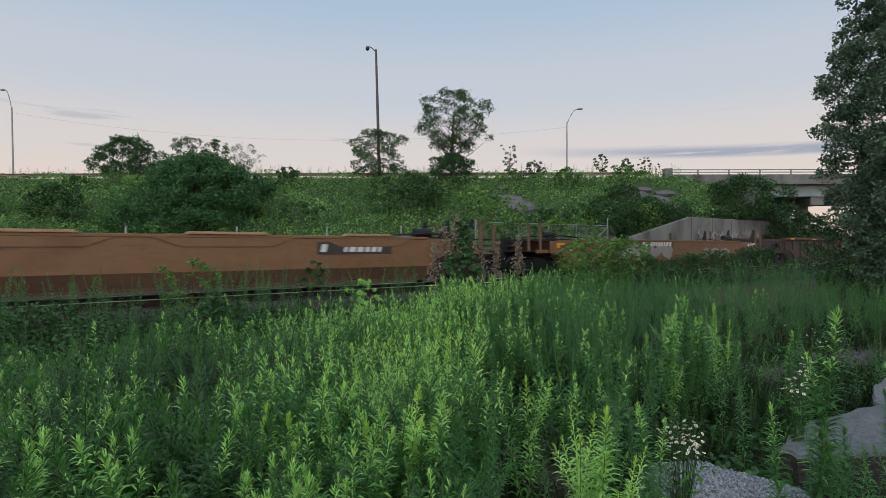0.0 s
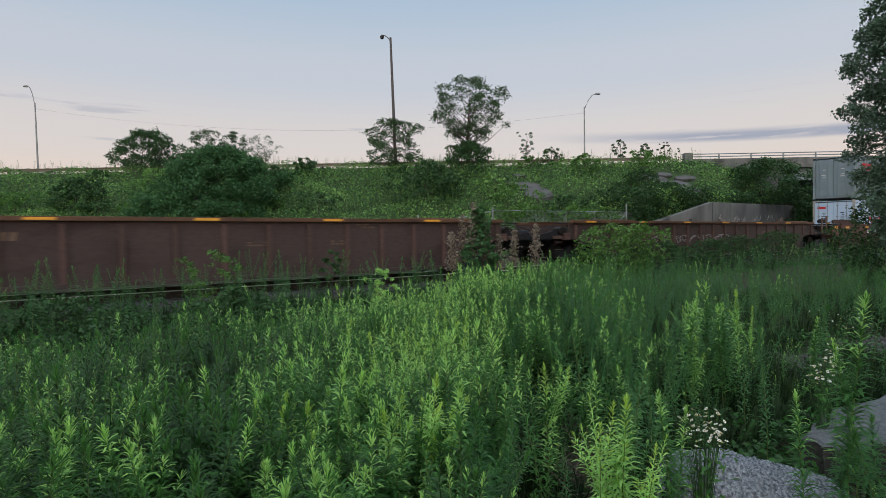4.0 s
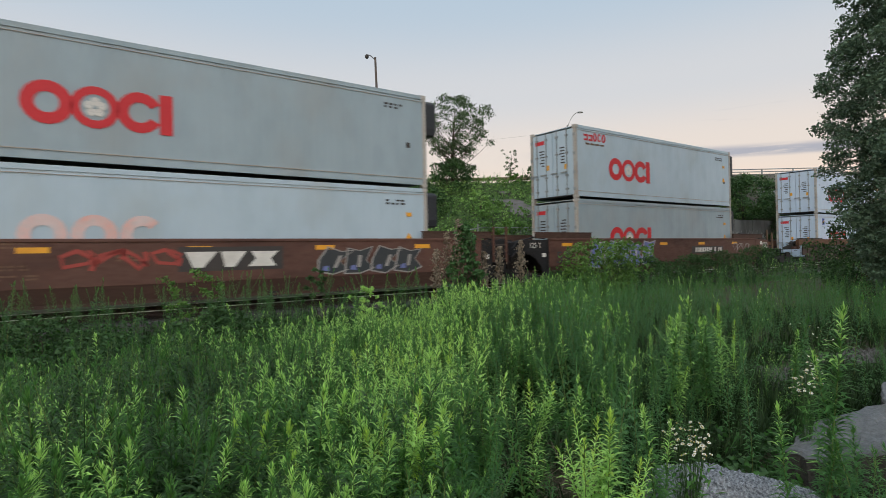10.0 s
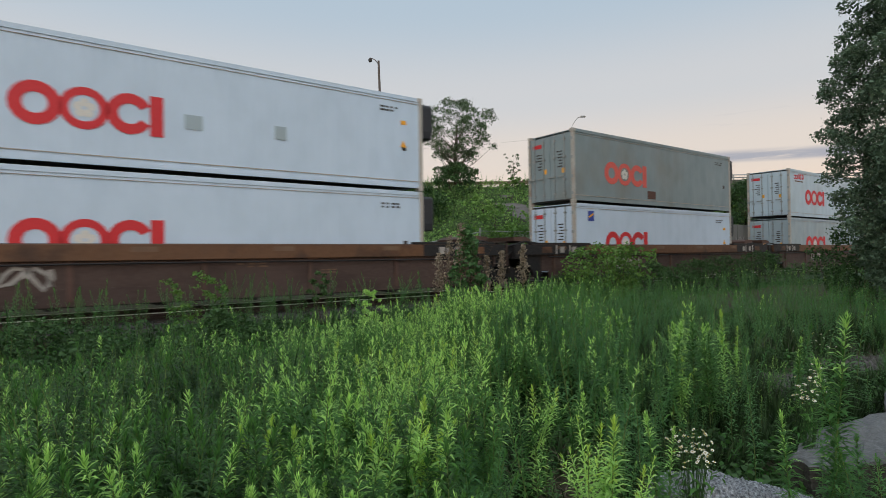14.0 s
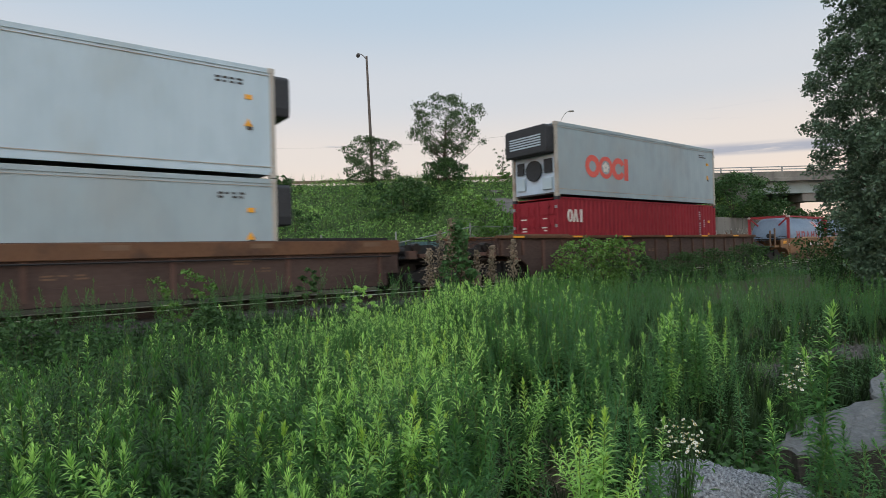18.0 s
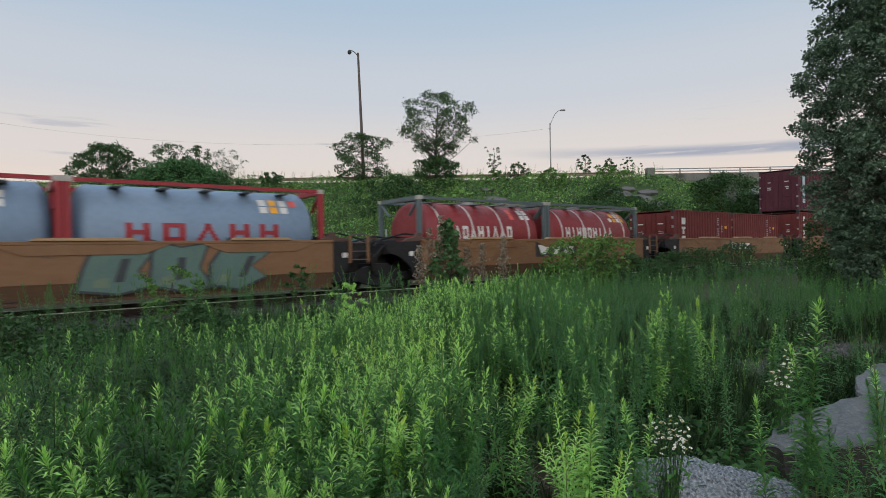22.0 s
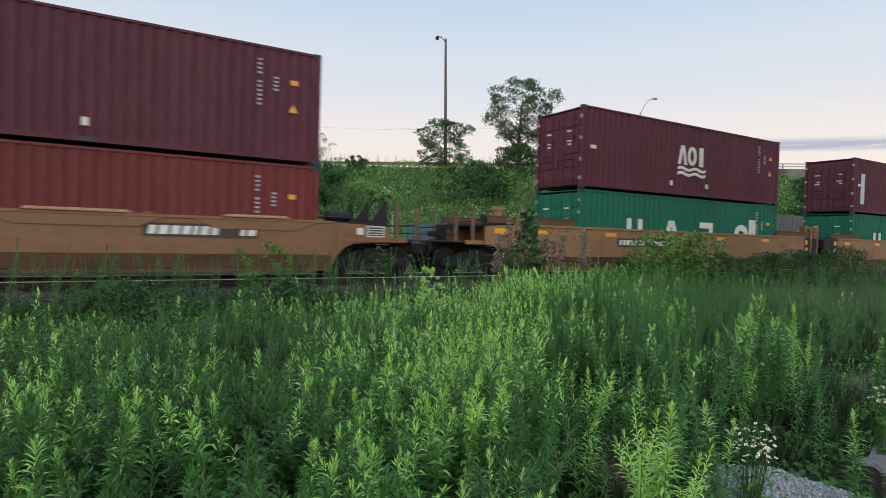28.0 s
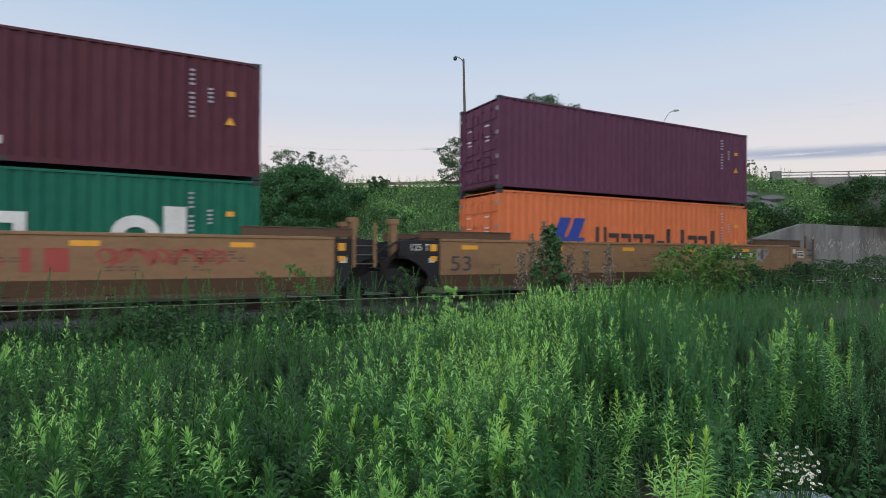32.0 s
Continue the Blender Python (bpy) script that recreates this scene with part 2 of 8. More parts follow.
RUST = rgb(96, 52, 34)
M = dict(
    soil=mat("soil", rgb(62, 56, 40), 0.95, other=rgb(48, 62, 30), scale=0.8, fine=14, bump=0.6),
    bank=mat("bank_soil", rgb(58, 80, 36), 0.95, other=rgb(42, 58, 28), scale=0.35, fine=7, bump=0.8),
    gravel=mat("gravel", rgb(96, 92, 90), 0.9, other=rgb(61, 58, 56), scale=6, fine=42, bump=0.9, island=0.35),
    asphalt=mat("asphalt", rgb(68, 68, 70), 0.9, scale=1, fine=60, bump=0.3),
    concrete=mat("concrete", rgb(120, 118, 113), 0.88, other=rgb(88, 86, 83), scale=0.9, fine=22, bump=0.3, stretch=(1, 1, 0.35), stain=rgb(70, 68, 64), stain_scale=0.5),
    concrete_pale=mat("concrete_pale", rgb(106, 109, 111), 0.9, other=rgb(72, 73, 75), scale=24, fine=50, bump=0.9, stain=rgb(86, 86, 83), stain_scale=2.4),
    # block sides: earth-stained, and darkened for the shade below the lit top
    concrete_side_shaded=mat("concrete_stained_shaded_side", rgb(66, 62, 56), 0.95, other=rgb(46, 43, 38), scale=4, fine=40, bump=0.8),
    boulder=mat("boulder_stone", rgb(172, 177, 183), 0.93, other=rgb(84, 88, 94), scale=55, fine=80, bump=1.0, amount=1.0, stain=rgb(124, 126, 128), stain_scale=5, stain_at=(0.6, 0.8)),
    slab=mat("slope_slab", rgb(96, 93, 92), 0.92, other=rgb(70, 68, 66), scale=1.4, fine=18, bump=0.6, stain=rgb(47, 55, 31), stain_scale=0.9),
    girder=mat("girder_paint", rgb(134, 146, 146), 0.6, other=rgb(108, 118, 118), scale=0.8, fine=12, bump=0.1, stain=rgb(110, 92, 76), stain_scale=0.6, stain_at=(0.6, 0.75)),
    galv=mat("galvanised_steel", rgb(150, 154, 154), 0.5, 0.7, scale=3, fine=40, bump=0.1),
    pole=mat("pole_steel", rgb(92, 84, 80), 0.6, 0.3, scale=1.5, fine=30, bump=0.1),
    pale_pole=mat("pale_pole", rgb(150, 150, 148), 0.55, 0.4, scale=1.5, fine=30, bump=0.1),
    guard=mat("guardrail_steel", rgb(132, 120, 104), 0.6, 0.5, other=rgb(108, 88, 66), scale=1.2, fine=20, bump=0.1),
    wood=mat("post_wood", rgb(110, 98, 82), 0.9, scale=2, fine=30, bump=0.4, stretch=(6, 6, 1)),
    teal=mat("teal_panel", rgb(82, 112, 118), 0.65, other=rgb(64, 90, 94), scale=0.8, fine=20, bump=0.1, stain=rgb(80, 84, 74), stain_scale=0.7),
    ballast=mat("ballast_stone", rgb(70, 66, 66), 0.9, other=rgb(44, 41, 42), scale=6, fine=42, bump=0.9, island=0.35),
    rail=mat("rail_steel", rgb(58, 46, 42), 0.6, 0.3, other=rgb(46, 34, 30), scale=2, fine=25, bump=0.15),
    rail_top=mat("rail_head", rgb(222, 221, 220), 0.42, 0.75, scale=4, fine=60, bump=0.02, amount=0.15),
    tie=mat("tie_wood", rgb(63, 53, 46), 0.92, other=rgb(42, 36, 32), scale=3, fine=30, bump=0.5, stretch=(1, 8, 8)),
    bark=mat("bark", rgb(72, 62, 52), 0.95, scale=3, fine=30, bump=0.8, stretch=(5, 5, 1)),
    leaf_tree=mat("tree_leaf", rgb(67, 93, 53), 0.6, other=rgb(48, 72, 40), scale=0.6, fine=5, bump=0, island=0.35, thin=0.25, gloss=0.3),
    leaf_poplar=mat("poplar_leaf", rgb(94, 118, 94), 0.5, other=rgb(72, 94, 74), scale=0.8, fine=5, bump=0, island=0.2, thin=0.22, gloss=0.35),
    # shrub green darkened to stand for shade under the weeds
    leaf_under_shaded=mat("undergrowth_leaf_shaded", rgb(46, 70, 36), 0.7, other=rgb(40, 48, 26), scale=0.8, fine=5, bump=0, island=0.3, thin=0.15, gloss=0.25),
    leaf_bush=mat("bush_leaf", rgb(72, 110, 64), 0.6, other=rgb(50, 84, 48), scale=0.5, fine=4, bump=0, island=0.24, thin=0.25, gloss=0.3),
    leaf_dark=mat("shrub_leaf", rgb(61, 92, 49), 0.6, other=rgb(43, 71, 39), scale=0.5, fine=4, bump=0, island=0.35, thin=0.22, gloss=0.3),
    leaf_vine=mat("vine_leaf", rgb(92, 128, 58), 0.6, other=rgb(61, 97, 47), scale=0.6, fine=4, bump=0, island=0.3, thin=0.25, gloss=0.3),
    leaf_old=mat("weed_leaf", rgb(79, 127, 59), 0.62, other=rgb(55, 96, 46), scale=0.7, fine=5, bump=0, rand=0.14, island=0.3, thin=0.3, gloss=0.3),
    # young tips are pale, made brighter still for light on the weeds' tops
    leaf_young_lit=mat("weed_tip_lit", rgb(170, 212, 116), 0.6, other=rgb(132, 184, 94), scale=0.7, fine=5, bump=0, rand=0.12, island=0.25, thin=0.35, gloss=0.3),
    leaf_blue=mat("weed_leaf_bluish", rgb(80, 128, 72), 0.65, other=rgb(56, 96, 52), scale=0.9, fine=5, bump=0, island=0.28, thin=0.28, gloss=0.3),
    leaf_yellow=mat("weed_leaf_yellow", rgb(176, 208, 92), 0.6, other=rgb(138, 176, 74), scale=0.9, fine=5, bump=0, island=0.25, thin=0.35, gloss=0.3),
    stem=mat("weed_stem", rgb(96, 122, 60), 0.7, other=rgb(88, 84, 52), scale=3, fine=30, bump=0),
    dry=mat("dry_seed_head", rgb(129, 119, 104), 0.9, other=rgb(97, 85, 72), scale=3, fine=20, bump=0, island=0.3),
    slope_leaf=mat("slope_leaf", rgb(132, 170, 92), 0.65, other=rgb(90, 130, 66), scale=0.22, fine=1.2, bump=0, amount=0.9, island=0.4, thin=0.25, gloss=0.3),
    petal=mat("white_petal", rgb(232, 230, 224), 0.7, scale=8, fine=60, bump=0, amount=0.1, thin=0.2),
    flower_eye=mat("flower_eye", rgb(206, 182, 70), 0.8, scale=30, fine=90, bump=0.1),
    wire=mat("wire", rgb(60, 60, 62), 0.6, 0.3, bump=0),
    # rolling stock
    yellow=mat("car_yellow", rgb(119, 87, 59), 0.62, other=rgb(107, 77, 50), scale=0.5, fine=9, bump=0.06, stretch=(0.5, 1, 1.2), stain=rgb(93, 60, 36), stain_scale=0.9, stain_at=(0.55, 0.8)),
    # the _low paints are darkened copies for sheets leaning out of the light
    yellow_low=mat("car_yellow_shaded", rgb(89, 65, 45), 0.7, other=rgb(75, 55, 39), scale=0.7, fine=9, bump=0.08, stretch=(0.5, 1, 2), stain=rgb(70, 48, 33), stain_scale=0.8),
    flap=mat("guide_flap_worn", rgb(158, 132, 98), 0.65, other=rgb(126, 98, 70), scale=2, fine=14, bump=0.06),
    tan=mat("car_tan", rgb(131, 101, 69), 0.62, other=rgb(118, 88, 60), scale=0.5, fine=9, bump=0.06, stretch=(0.5, 1, 1.2), stain=rgb(101, 75, 51), stain_scale=0.8, stain_at=(0.58, 0.8)),
    tan_low=mat("car_tan_shaded", rgb(87, 65, 47), 0.7, other=rgb(74, 57, 40), scale=0.7, fine=9, bump=0.08, stretch=(0.5, 1, 2)),
    brown=mat("car_brown", rgb(89, 60, 50), 0.7, other=rgb(75, 50, 41), scale=0.5, fine=9, bump=0.08, stretch=(0.5, 1, 1.5), stain=rgb(64, 40, 32), stain_scale=0.8),
    brown_low=mat("car_brown_shaded", rgb(71, 50, 40), 0.75, other=rgb(58, 40, 34), scale=0.7, fine=9, bump=0.1, stretch=(0.5, 1, 2)),
    ribbed=mat("car_dark_brown", rgb(70, 55, 50), 0.78, other=rgb(58, 45, 41), scale=0.6, fine=10, bump=0.12, stretch=(0.6, 1, 1.5), stain=rgb(49, 35, 31), stain_scale=0.9),
    rib=mat("car_rib_rust", rgb(80, 60, 52), 0.78, other=rgb(74, 52, 46), scale=1.5, fine=12, bump=0.12, rand=0.2),
    sill=mat("car_orange_sill", rgb(94, 64, 42), 0.7, other=rgb(72, 51, 37), scale=1.2, fine=14, bump=0.1, stain=rgb(57, 38, 28), stain_scale=1.2),
    black=mat("car_black", rgb(21, 21, 24), 0.7, other=rgb(30, 27, 26), scale=1.2, fine=14, bump=0.12),
    steel=mat("wheel_steel", rgb(36, 32, 30), 0.55, 0.5, other=rgb(38, 31, 29), scale=2, fine=18, bump=0.1),
    tread=mat("wheel_tread", rgb(170, 168, 166), 0.3, 0.9, scale=3, fine=30, bump=0.03),
    mark=mat("amber_reflector", rgb(222, 158, 44), 0.5, other=rgb(196, 134, 40), scale=3, fine=30, bump=0),
    white_paint=mat("white_paint", rgb(206, 204, 198), 0.6, other=rgb(176, 172, 166), scale=2, fine=20, bump=0),
    stencil=mat("stencil_paint", rgb(92, 70, 54), 0.7, other=rgb(120, 96, 76), scale=2, fine=20, bump=0),
    dark_paint=mat("dark_paint", rgb(48, 46, 46), 0.6, other=rgb(64, 58, 54), scale=2, fine=20, bump=0),
    red_paint=mat("red_paint", rgb(190, 34, 42), 0.55, other=rgb(172, 30, 38), scale=1, fine=20, bump=0, amount=0.4),
    red_faded=mat("red_paint_faded", rgb(206, 92, 82), 0.6, other=rgb(190, 78, 70), scale=1, fine=20, bump=0, amount=0.5),
    patch_faded=mat("faded_orange_patch", rgb(206, 160, 150), 0.6, other=rgb(196, 190, 190), scale=1.5, fine=12, bump=0, amount=0.9),
    blue_paint=mat("blue_paint", rgb(44, 66, 146), 0.55, other=rgb(38, 56, 124), scale=1, fine=20, bump=0),
    tag_blue=mat("spray_blue", rgb(104, 112, 160), 0.6, other=rgb(84, 92, 140), scale=2, fine=20, bump=0),
    tag_grey=mat("spray_grey", rgb(150, 146, 142), 0.6, other=rgb(120, 116, 112), scale=2, fine=20, bump=0),
    tag_green=mat("spray_green", rgb(98, 112, 92), 0.6, other=rgb(84, 98, 82), scale=2, fine=20, bump=0),
    tag_teal=mat("spray_teal", rgb(84, 106, 98), 0.6, other=rgb(66, 90, 86), scale=1.2, fine=20, bump=0),
    tag_dark=mat("spray_dark", rgb(44, 50, 54), 0.6, other=rgb(58, 60, 60), scale=2, fine=20, bump=0),
    tag_pale=mat("spray_pale", rgb(166, 166, 172), 0.6, other=rgb(136, 136, 144), scale=2, fine=20, bump=0),
    tag_red=mat("spray_red", rgb(150, 62, 54), 0.6, other=rgb(136, 54, 48), scale=2, fine=20, bump=0),
    c_white=mat("container_white", rgb(177, 195, 213), 0.45, other=rgb(166, 183, 199), scale=0.5, fine=3, bump=0.02, amount=0.4, stretch=(0.7, 1, 0.4), stain=rgb(144, 149, 152), stain_scale=0.5, stain_at=(0.7, 1.0)),
    c_grey=mat("container_grey", rgb(144, 160, 168), 0.5, other=rgb(132, 147, 153), scale=0.5, fine=3, bump=0.02, amount=0.5, stretch=(0.7, 1, 0.4), stain=rgb(140, 142, 139), stain_scale=0.5, stain_at=(0.58, 0.85)),
    c_dull=mat("container_dull_grey", rgb(124, 138, 142), 0.55, other=rgb(112, 125, 128), scale=0.5, fine=3, bump=0.02, amount=0.5, stretch=(0.7, 1, 0.4), stain=rgb(112, 108, 98), stain_scale=0.6, stain_at=(0.56, 0.8)),
    c_pale=mat("container_pale", rgb(166, 184, 196), 0.45, other=rgb(153, 172, 182), scale=0.5, fine=3, bump=0.02, amount=0.4, stretch=(0.7, 1, 0.4), stain=rgb(147, 154, 153), stain_scale=0.5, stain_at=(0.6, 0.85)),
    c_frame=mat("container_frame", rgb(166, 164, 158), 0.6, other=rgb(128, 110, 94), scale=1.5, fine=18, bump=0.06, stain=RUST, stain_scale=1.2, stain_at=(0.6, 0.8)),
    c_red=mat("container_red", rgb(134, 37, 48), 0.64, other=rgb(119, 34, 43), scale=0.6, fine=8, gloss=0.2, bump=0.03, amount=0.6, stretch=(0.7, 1, 0.3)),
    c_maroon=mat("container_maroon", rgb(84, 44, 54), 0.64, other=rgb(73, 38, 48), scale=0.6, fine=8, gloss=0.2, bump=0.04, amount=0.6, stretch=(0.7, 1, 0.3), stain=rgb(77, 43, 41), stain_scale=0.5, stain_at=(0.6, 0.85)),
    c_rust=mat("container_red_oxide", rgb(103, 48, 46), 0.64, other=rgb(91, 42, 41), scale=0.6, fine=8, gloss=0.2, bump=0.04, amount=0.6, stretch=(0.7, 1, 0.3)),
    c_green=mat("container_green", rgb(32, 99, 78), 0.64, other=rgb(27, 85, 68), scale=0.6, fine=8, gloss=0.2, bump=0.03, amount=0.6, stretch=(0.7, 1, 0.3)),
    c_orange=mat("container_orange", rgb(206, 116, 72), 0.64, other=rgb(190, 104, 64), scale=0.6, fine=8, gloss=0.2, bump=0.03, amount=0.6, stretch=(0.7, 1, 0.3)),
    c_purple=mat("container_purple", rgb(94, 56, 76), 0.64, other=rgb(83, 49, 68), scale=0.6, fine=8, gloss=0.2, bump=0.03, amount=0.6, stretch=(0.7, 1, 0.3)),
    unit_dark=mat("reefer_unit_dark", rgb(40, 43, 48), 0.6, other=rgb(32, 34, 38), scale=2, fine=20, bump=0.1),
    tank_blue=mat("tank_pale_blue", rgb(114, 132, 152), 0.58, other=rgb(103, 121, 141), scale=0.7, fine=8, bump=0.03, stain=rgb(95, 102, 109), stain_scale=0.7, stain_at=(0.6, 0.85)),
    tank_red=mat("tank_red", rgb(124, 40, 42), 0.5, other=rgb(108, 36, 38), scale=0.7, fine=8, bump=0.03),
    frame_red=mat("frame_red", rgb(139, 34, 42), 0.5, other=rgb(120, 31, 37), scale=1, fine=12, bump=0.04),
    frame_grey=mat("frame_grey", rgb(84, 96, 98), 0.55, other=rgb(70, 80, 82), scale=1, fine=12, bump=0.04),
    hoop=mat("tank_hoop", rgb(196, 190, 186), 0.4, 0.3, other=rgb(170, 150, 146), scale=2, fine=20, bump=0.02),
)


# ---- geometry ----
class G:
    """Vertices and faces of one mesh."""

    def __init__(self):
        self.v, self.f, self.k = [], [], []

    def add(self, verts, faces, slot=0):
        b = len(self.v)
        self.v += [tuple(p) for p in verts]
        self.f += [tuple(b + i for i in face) for face in faces]
        self.k += [slot] * len(faces)
        return self

    def box(self, x0, x1, y0, y1, z0, z1, slot=0, m=None):
        p = [(x, y, z) for x in (x0, x1) for y in (y0, y1) for z in (z0, z1)]
        if m is not None:
            p = [m @ Vector(q) for q in p]
        return self.add(p, [(0, 1, 3, 2), (4, 6, 7, 5), (0, 4, 5, 1), (2, 3, 7, 6), (0, 2, 6, 4), (1, 5, 7, 3)], slot)

    def prism(self, outline, y0, y1, slot=0, axis="y"):
        """An outline in x and z, pushed from y0 to y1 (or in y and z along x)."""
        n = len(outline)
        if axis == "y":
            p = [(a, y0, b) for a, b in outline] + [(a, y1, b) for a, b in outline]
        elif axis == "x":
            p = [(y0, a, b) for a, b in outline] + [(y1, a, b) for a, b in outline]
        else:
            p = [(a, b, y0) for a, b in outline] + [(a, b, y1) for a, b in outline]
        faces = [tuple(range(n)), tuple(range(2 * n - 1, n - 1, -1))]
        faces += [(i, i + n, (i + 1) % n + n, (i + 1) % n) for i in range(n)]
        return self.add(p, faces, slot)

    def tube(self, points, radii, sides=6, slot=0, cap=True):
        rings, faces = [], []
        points = [Vector(p) for p in points]
        for i, p in enumerate(points):
            d = (points[min(i + 1, len(points) - 1)] - points[max(i - 1, 0)]).normalized()
            a = d.orthogonal().normalized() if abs(d.z) > 0.9 else d.cross(Vector((0, 0, 1))).normalized()
            b = d.cross(a)
            r = radii[i] if isinstance(radii, (list, tuple)) else radii
            rings += [p + (a * math.cos(2 * math.pi * k / sides) + b * math.sin(2 * math.pi * k / sides)) * r for k in range(sides)]
        for i in range(len(points) - 1):
            for k in range(sides):
                k2 = (k + 1) % sides
                faces.append((i * sides + k, i * sides + k2, (i + 1) * sides + k2, (i + 1) * sides + k))
        if cap:
            faces.append(tuple(range(sides))[::-1])
            faces.append(tuple(range((len(points) - 1) * sides, len(points) * sides)))
        return self.add(rings, faces, slot)

    def mesh(self, name, mats, smooth=False):
        me = bpy.data.meshes.new(name)
        me.from_pydata([tuple(p) for p in self.v], [], self.f)
        for m in mats if isinstance(mats, (list, tuple)) else [mats]:
            me.materials.append(m)
        if any(self.k):
            me.polygons.foreach_set("material_index", self.k)
        if smooth:
            me.polygons.foreach_set("use_smooth", [True] * len(self.f))
        me.update()
        return me


def bulk(name, verts, faces, mats, slots=None, smooth=False):
    """A mesh from arrays of vertices and of faces with equal numbers of corners."""
    me = bpy.data.meshes.new(name)
    verts, faces = np.asarray(verts, np.float32), np.asarray(faces, np.int32)
    c = faces.shape[1]
    me.vertices.add(len(verts))
    me.vertices.foreach_set("co", verts.ravel())
    me.loops.add(faces.size)
    me.loops.foreach_set("vertex_index", faces.ravel())
    me.polygons.add(len(faces))
    me.polygons.foreach_set("loop_start", np.arange(0, faces.size, c, dtype=np.int32))
    for m in mats:
        me.materials.append(m)
    if slots is not None:
        me.polygons.foreach_set("material_index", np.asarray(slots, np.int32))
    if smooth:
        me.polygons.foreach_set("use_smooth", np.ones(len(faces), bool))
    me.update(calc_edges=True)
    return me


def part(name, g, material, parent, label="", bevel=0.0, smooth=False):
    ob = new(name, g.mesh(name, material, smooth))
    ob.parent = parent
    if label:
        tagged(ob, label)
    if bevel:
        b = ob.modifiers.new("edge", "BEVEL")
        b.width, b.segments, b.limit_method, b.angle_limit = bevel, 2, "ANGLE", radians(40)
    return ob


def thing(name, label, category, group="", place=None):
    ob = new(name)
    tagged(ob, label, category, group)
    if place is not None:
        ob.matrix_basis = place
    return ob


def structure(name, g, material, label="", bevel=0.0, smooth=False):
    ob = new(name, g.mesh(name, material, smooth))
    tagged(ob, label, kind="structure")
    if bevel:
        b = ob.modifiers.new("edge", "BEVEL")
        b.width, b.segments, b.limit_method, b.angle_limit = bevel, 2, "ANGLE", radians(40)
    return ob


def wave_sheet(x0, x1, z0, z1, y, depth, pitch, out=-1):
    """A pressed sheet with upright trapezoid corrugations."""
    g = G()
    xs_, n = [], max(1, int(round((x1 - x0) / pitch)))
    p = (x1 - x0) / n
    for k in range(n):
        a = x0 + k * p
        xs_ += [(a, 0), (a + p * 0.36, 0), (a + p * 0.5, 1), (a + p * 0.86, 1)]
    xs_.append((x1, 0))
    v = [(a, y - out * depth * q, z0) for a, q in xs_] + [(a, y - out * depth * q, z1) for a, q in xs_]
    m = len(xs_)
    g.add(v, [(i, i + 1, i + 1 + m, i + m) for i in range(m - 1)])
    return g


# ---- ground, banks and track bed ----
def smooth_step(v, a, b):
    t = np.clip((v - a) / (b - a), 0, 1)
    return t * t * (3 - 2 * t)


def ripple(x, y):
    return 0.5 * np.sin(0.9 * x + 1.3 * np.sin(0.5 * y)) + 0.5 * np.sin(0.7 * y + 1.1 * np.sin(0.6 * x) + 2.0)


def ground_z(x, y):
    """Height of the land: a flat field, the track bed, a yard strip and the road's embankment."""
    x, y = np.asarray(x, float), np.asarray(y, float)
    n = N.x * x + N.y * y
    s = U.x * x + U.y * y
    z = 0.05 * ripple(x, y) * smooth_step(n, 1.0, 4.0)
    z = z + 0.12 * smooth_step(n, 9, 13) + 0.75 * smooth_step(n, 17.5, 21.5)
    slope = CREST_Z - np.maximum(CREST_Y - 1.2 - y, 0) / 2.15 + 0.18 * ripple(0.8 * x, 0.8 * y) * smooth_step(CREST_Y - y, 0.5, 4)
    cap = 3.75 + np.maximum(n - 22.7, 0) * 0.85
    bank = np.minimum(slope, np.where(s > 30, cap, 99))
    bank = np.where(n > np.where(s > 30, 23.95, 22.4), bank, -9)
    bank = np.where(y > CREST_Y + 16, CREST_Z - (y - CREST_Y - 16) / 2.0, bank)
    under = smooth_step(x, 31.5, 33.0) * (y > 46)
    z = np.maximum(z, np.where(under > 0.5, np.minimum(bank, 0.9 + np.maximum(n - 24.5, 0) * 0.7), bank))
    return z


def ground_at(x, y):
    return float(ground_z(x, y))


xs = np.concatenate([[-2500, -900, -400, -200, -130], np.arange(-95, 100, 0.9), [120, 160, 240, 420, 900, 2500]])
ys = np.concatenate([[-2500, -900, -300, -120, -60, -30, -16], np.arange(-9, 84, 0.9), [92, 110, 150, 240, 420, 900, 2500]])
gx, gy = np.meshgrid(xs, ys)
gz = ground_z(gx, gy)
rows_n, cols_n = gx.shape
idx = np.arange(rows_n * cols_n).reshape(rows_n, cols_n)
quads = np.stack([idx[:-1, :-1], idx[:-1, 1:], idx[1:, 1:], idx[1:, :-1]], -1).reshape(-1, 4)
cx, cy = gx[:-1, :-1].ravel() + 0.45, gy[:-1, :-1].ravel() + 0.45
slots = ((N.x * cx + N.y * cy) > 20.5).astype(int)
ground = new("ground", bulk("ground", np.stack([gx, gy, gz], -1).reshape(-1, 3), quads, [M["soil"], M["bank"]], slots, True))
tagged(ground, "weedy field and grassy road embankment", kind="structure")

TRACK_POSE = Matrix.Translation(N * TRACK) @ pose(0, 0, 0, 0, 0, TURN)
g = G()
g.prism([(-3.0, 0.02), (-1.75, 0.31), (1.75, 0.31), (3.2, 0.1)], -60, 130, axis="x")
ballast = structure("ballast_bed", g, M["ballast"], "grey crushed stone track ballast")
ballast.matrix_basis = TRACK_POSE
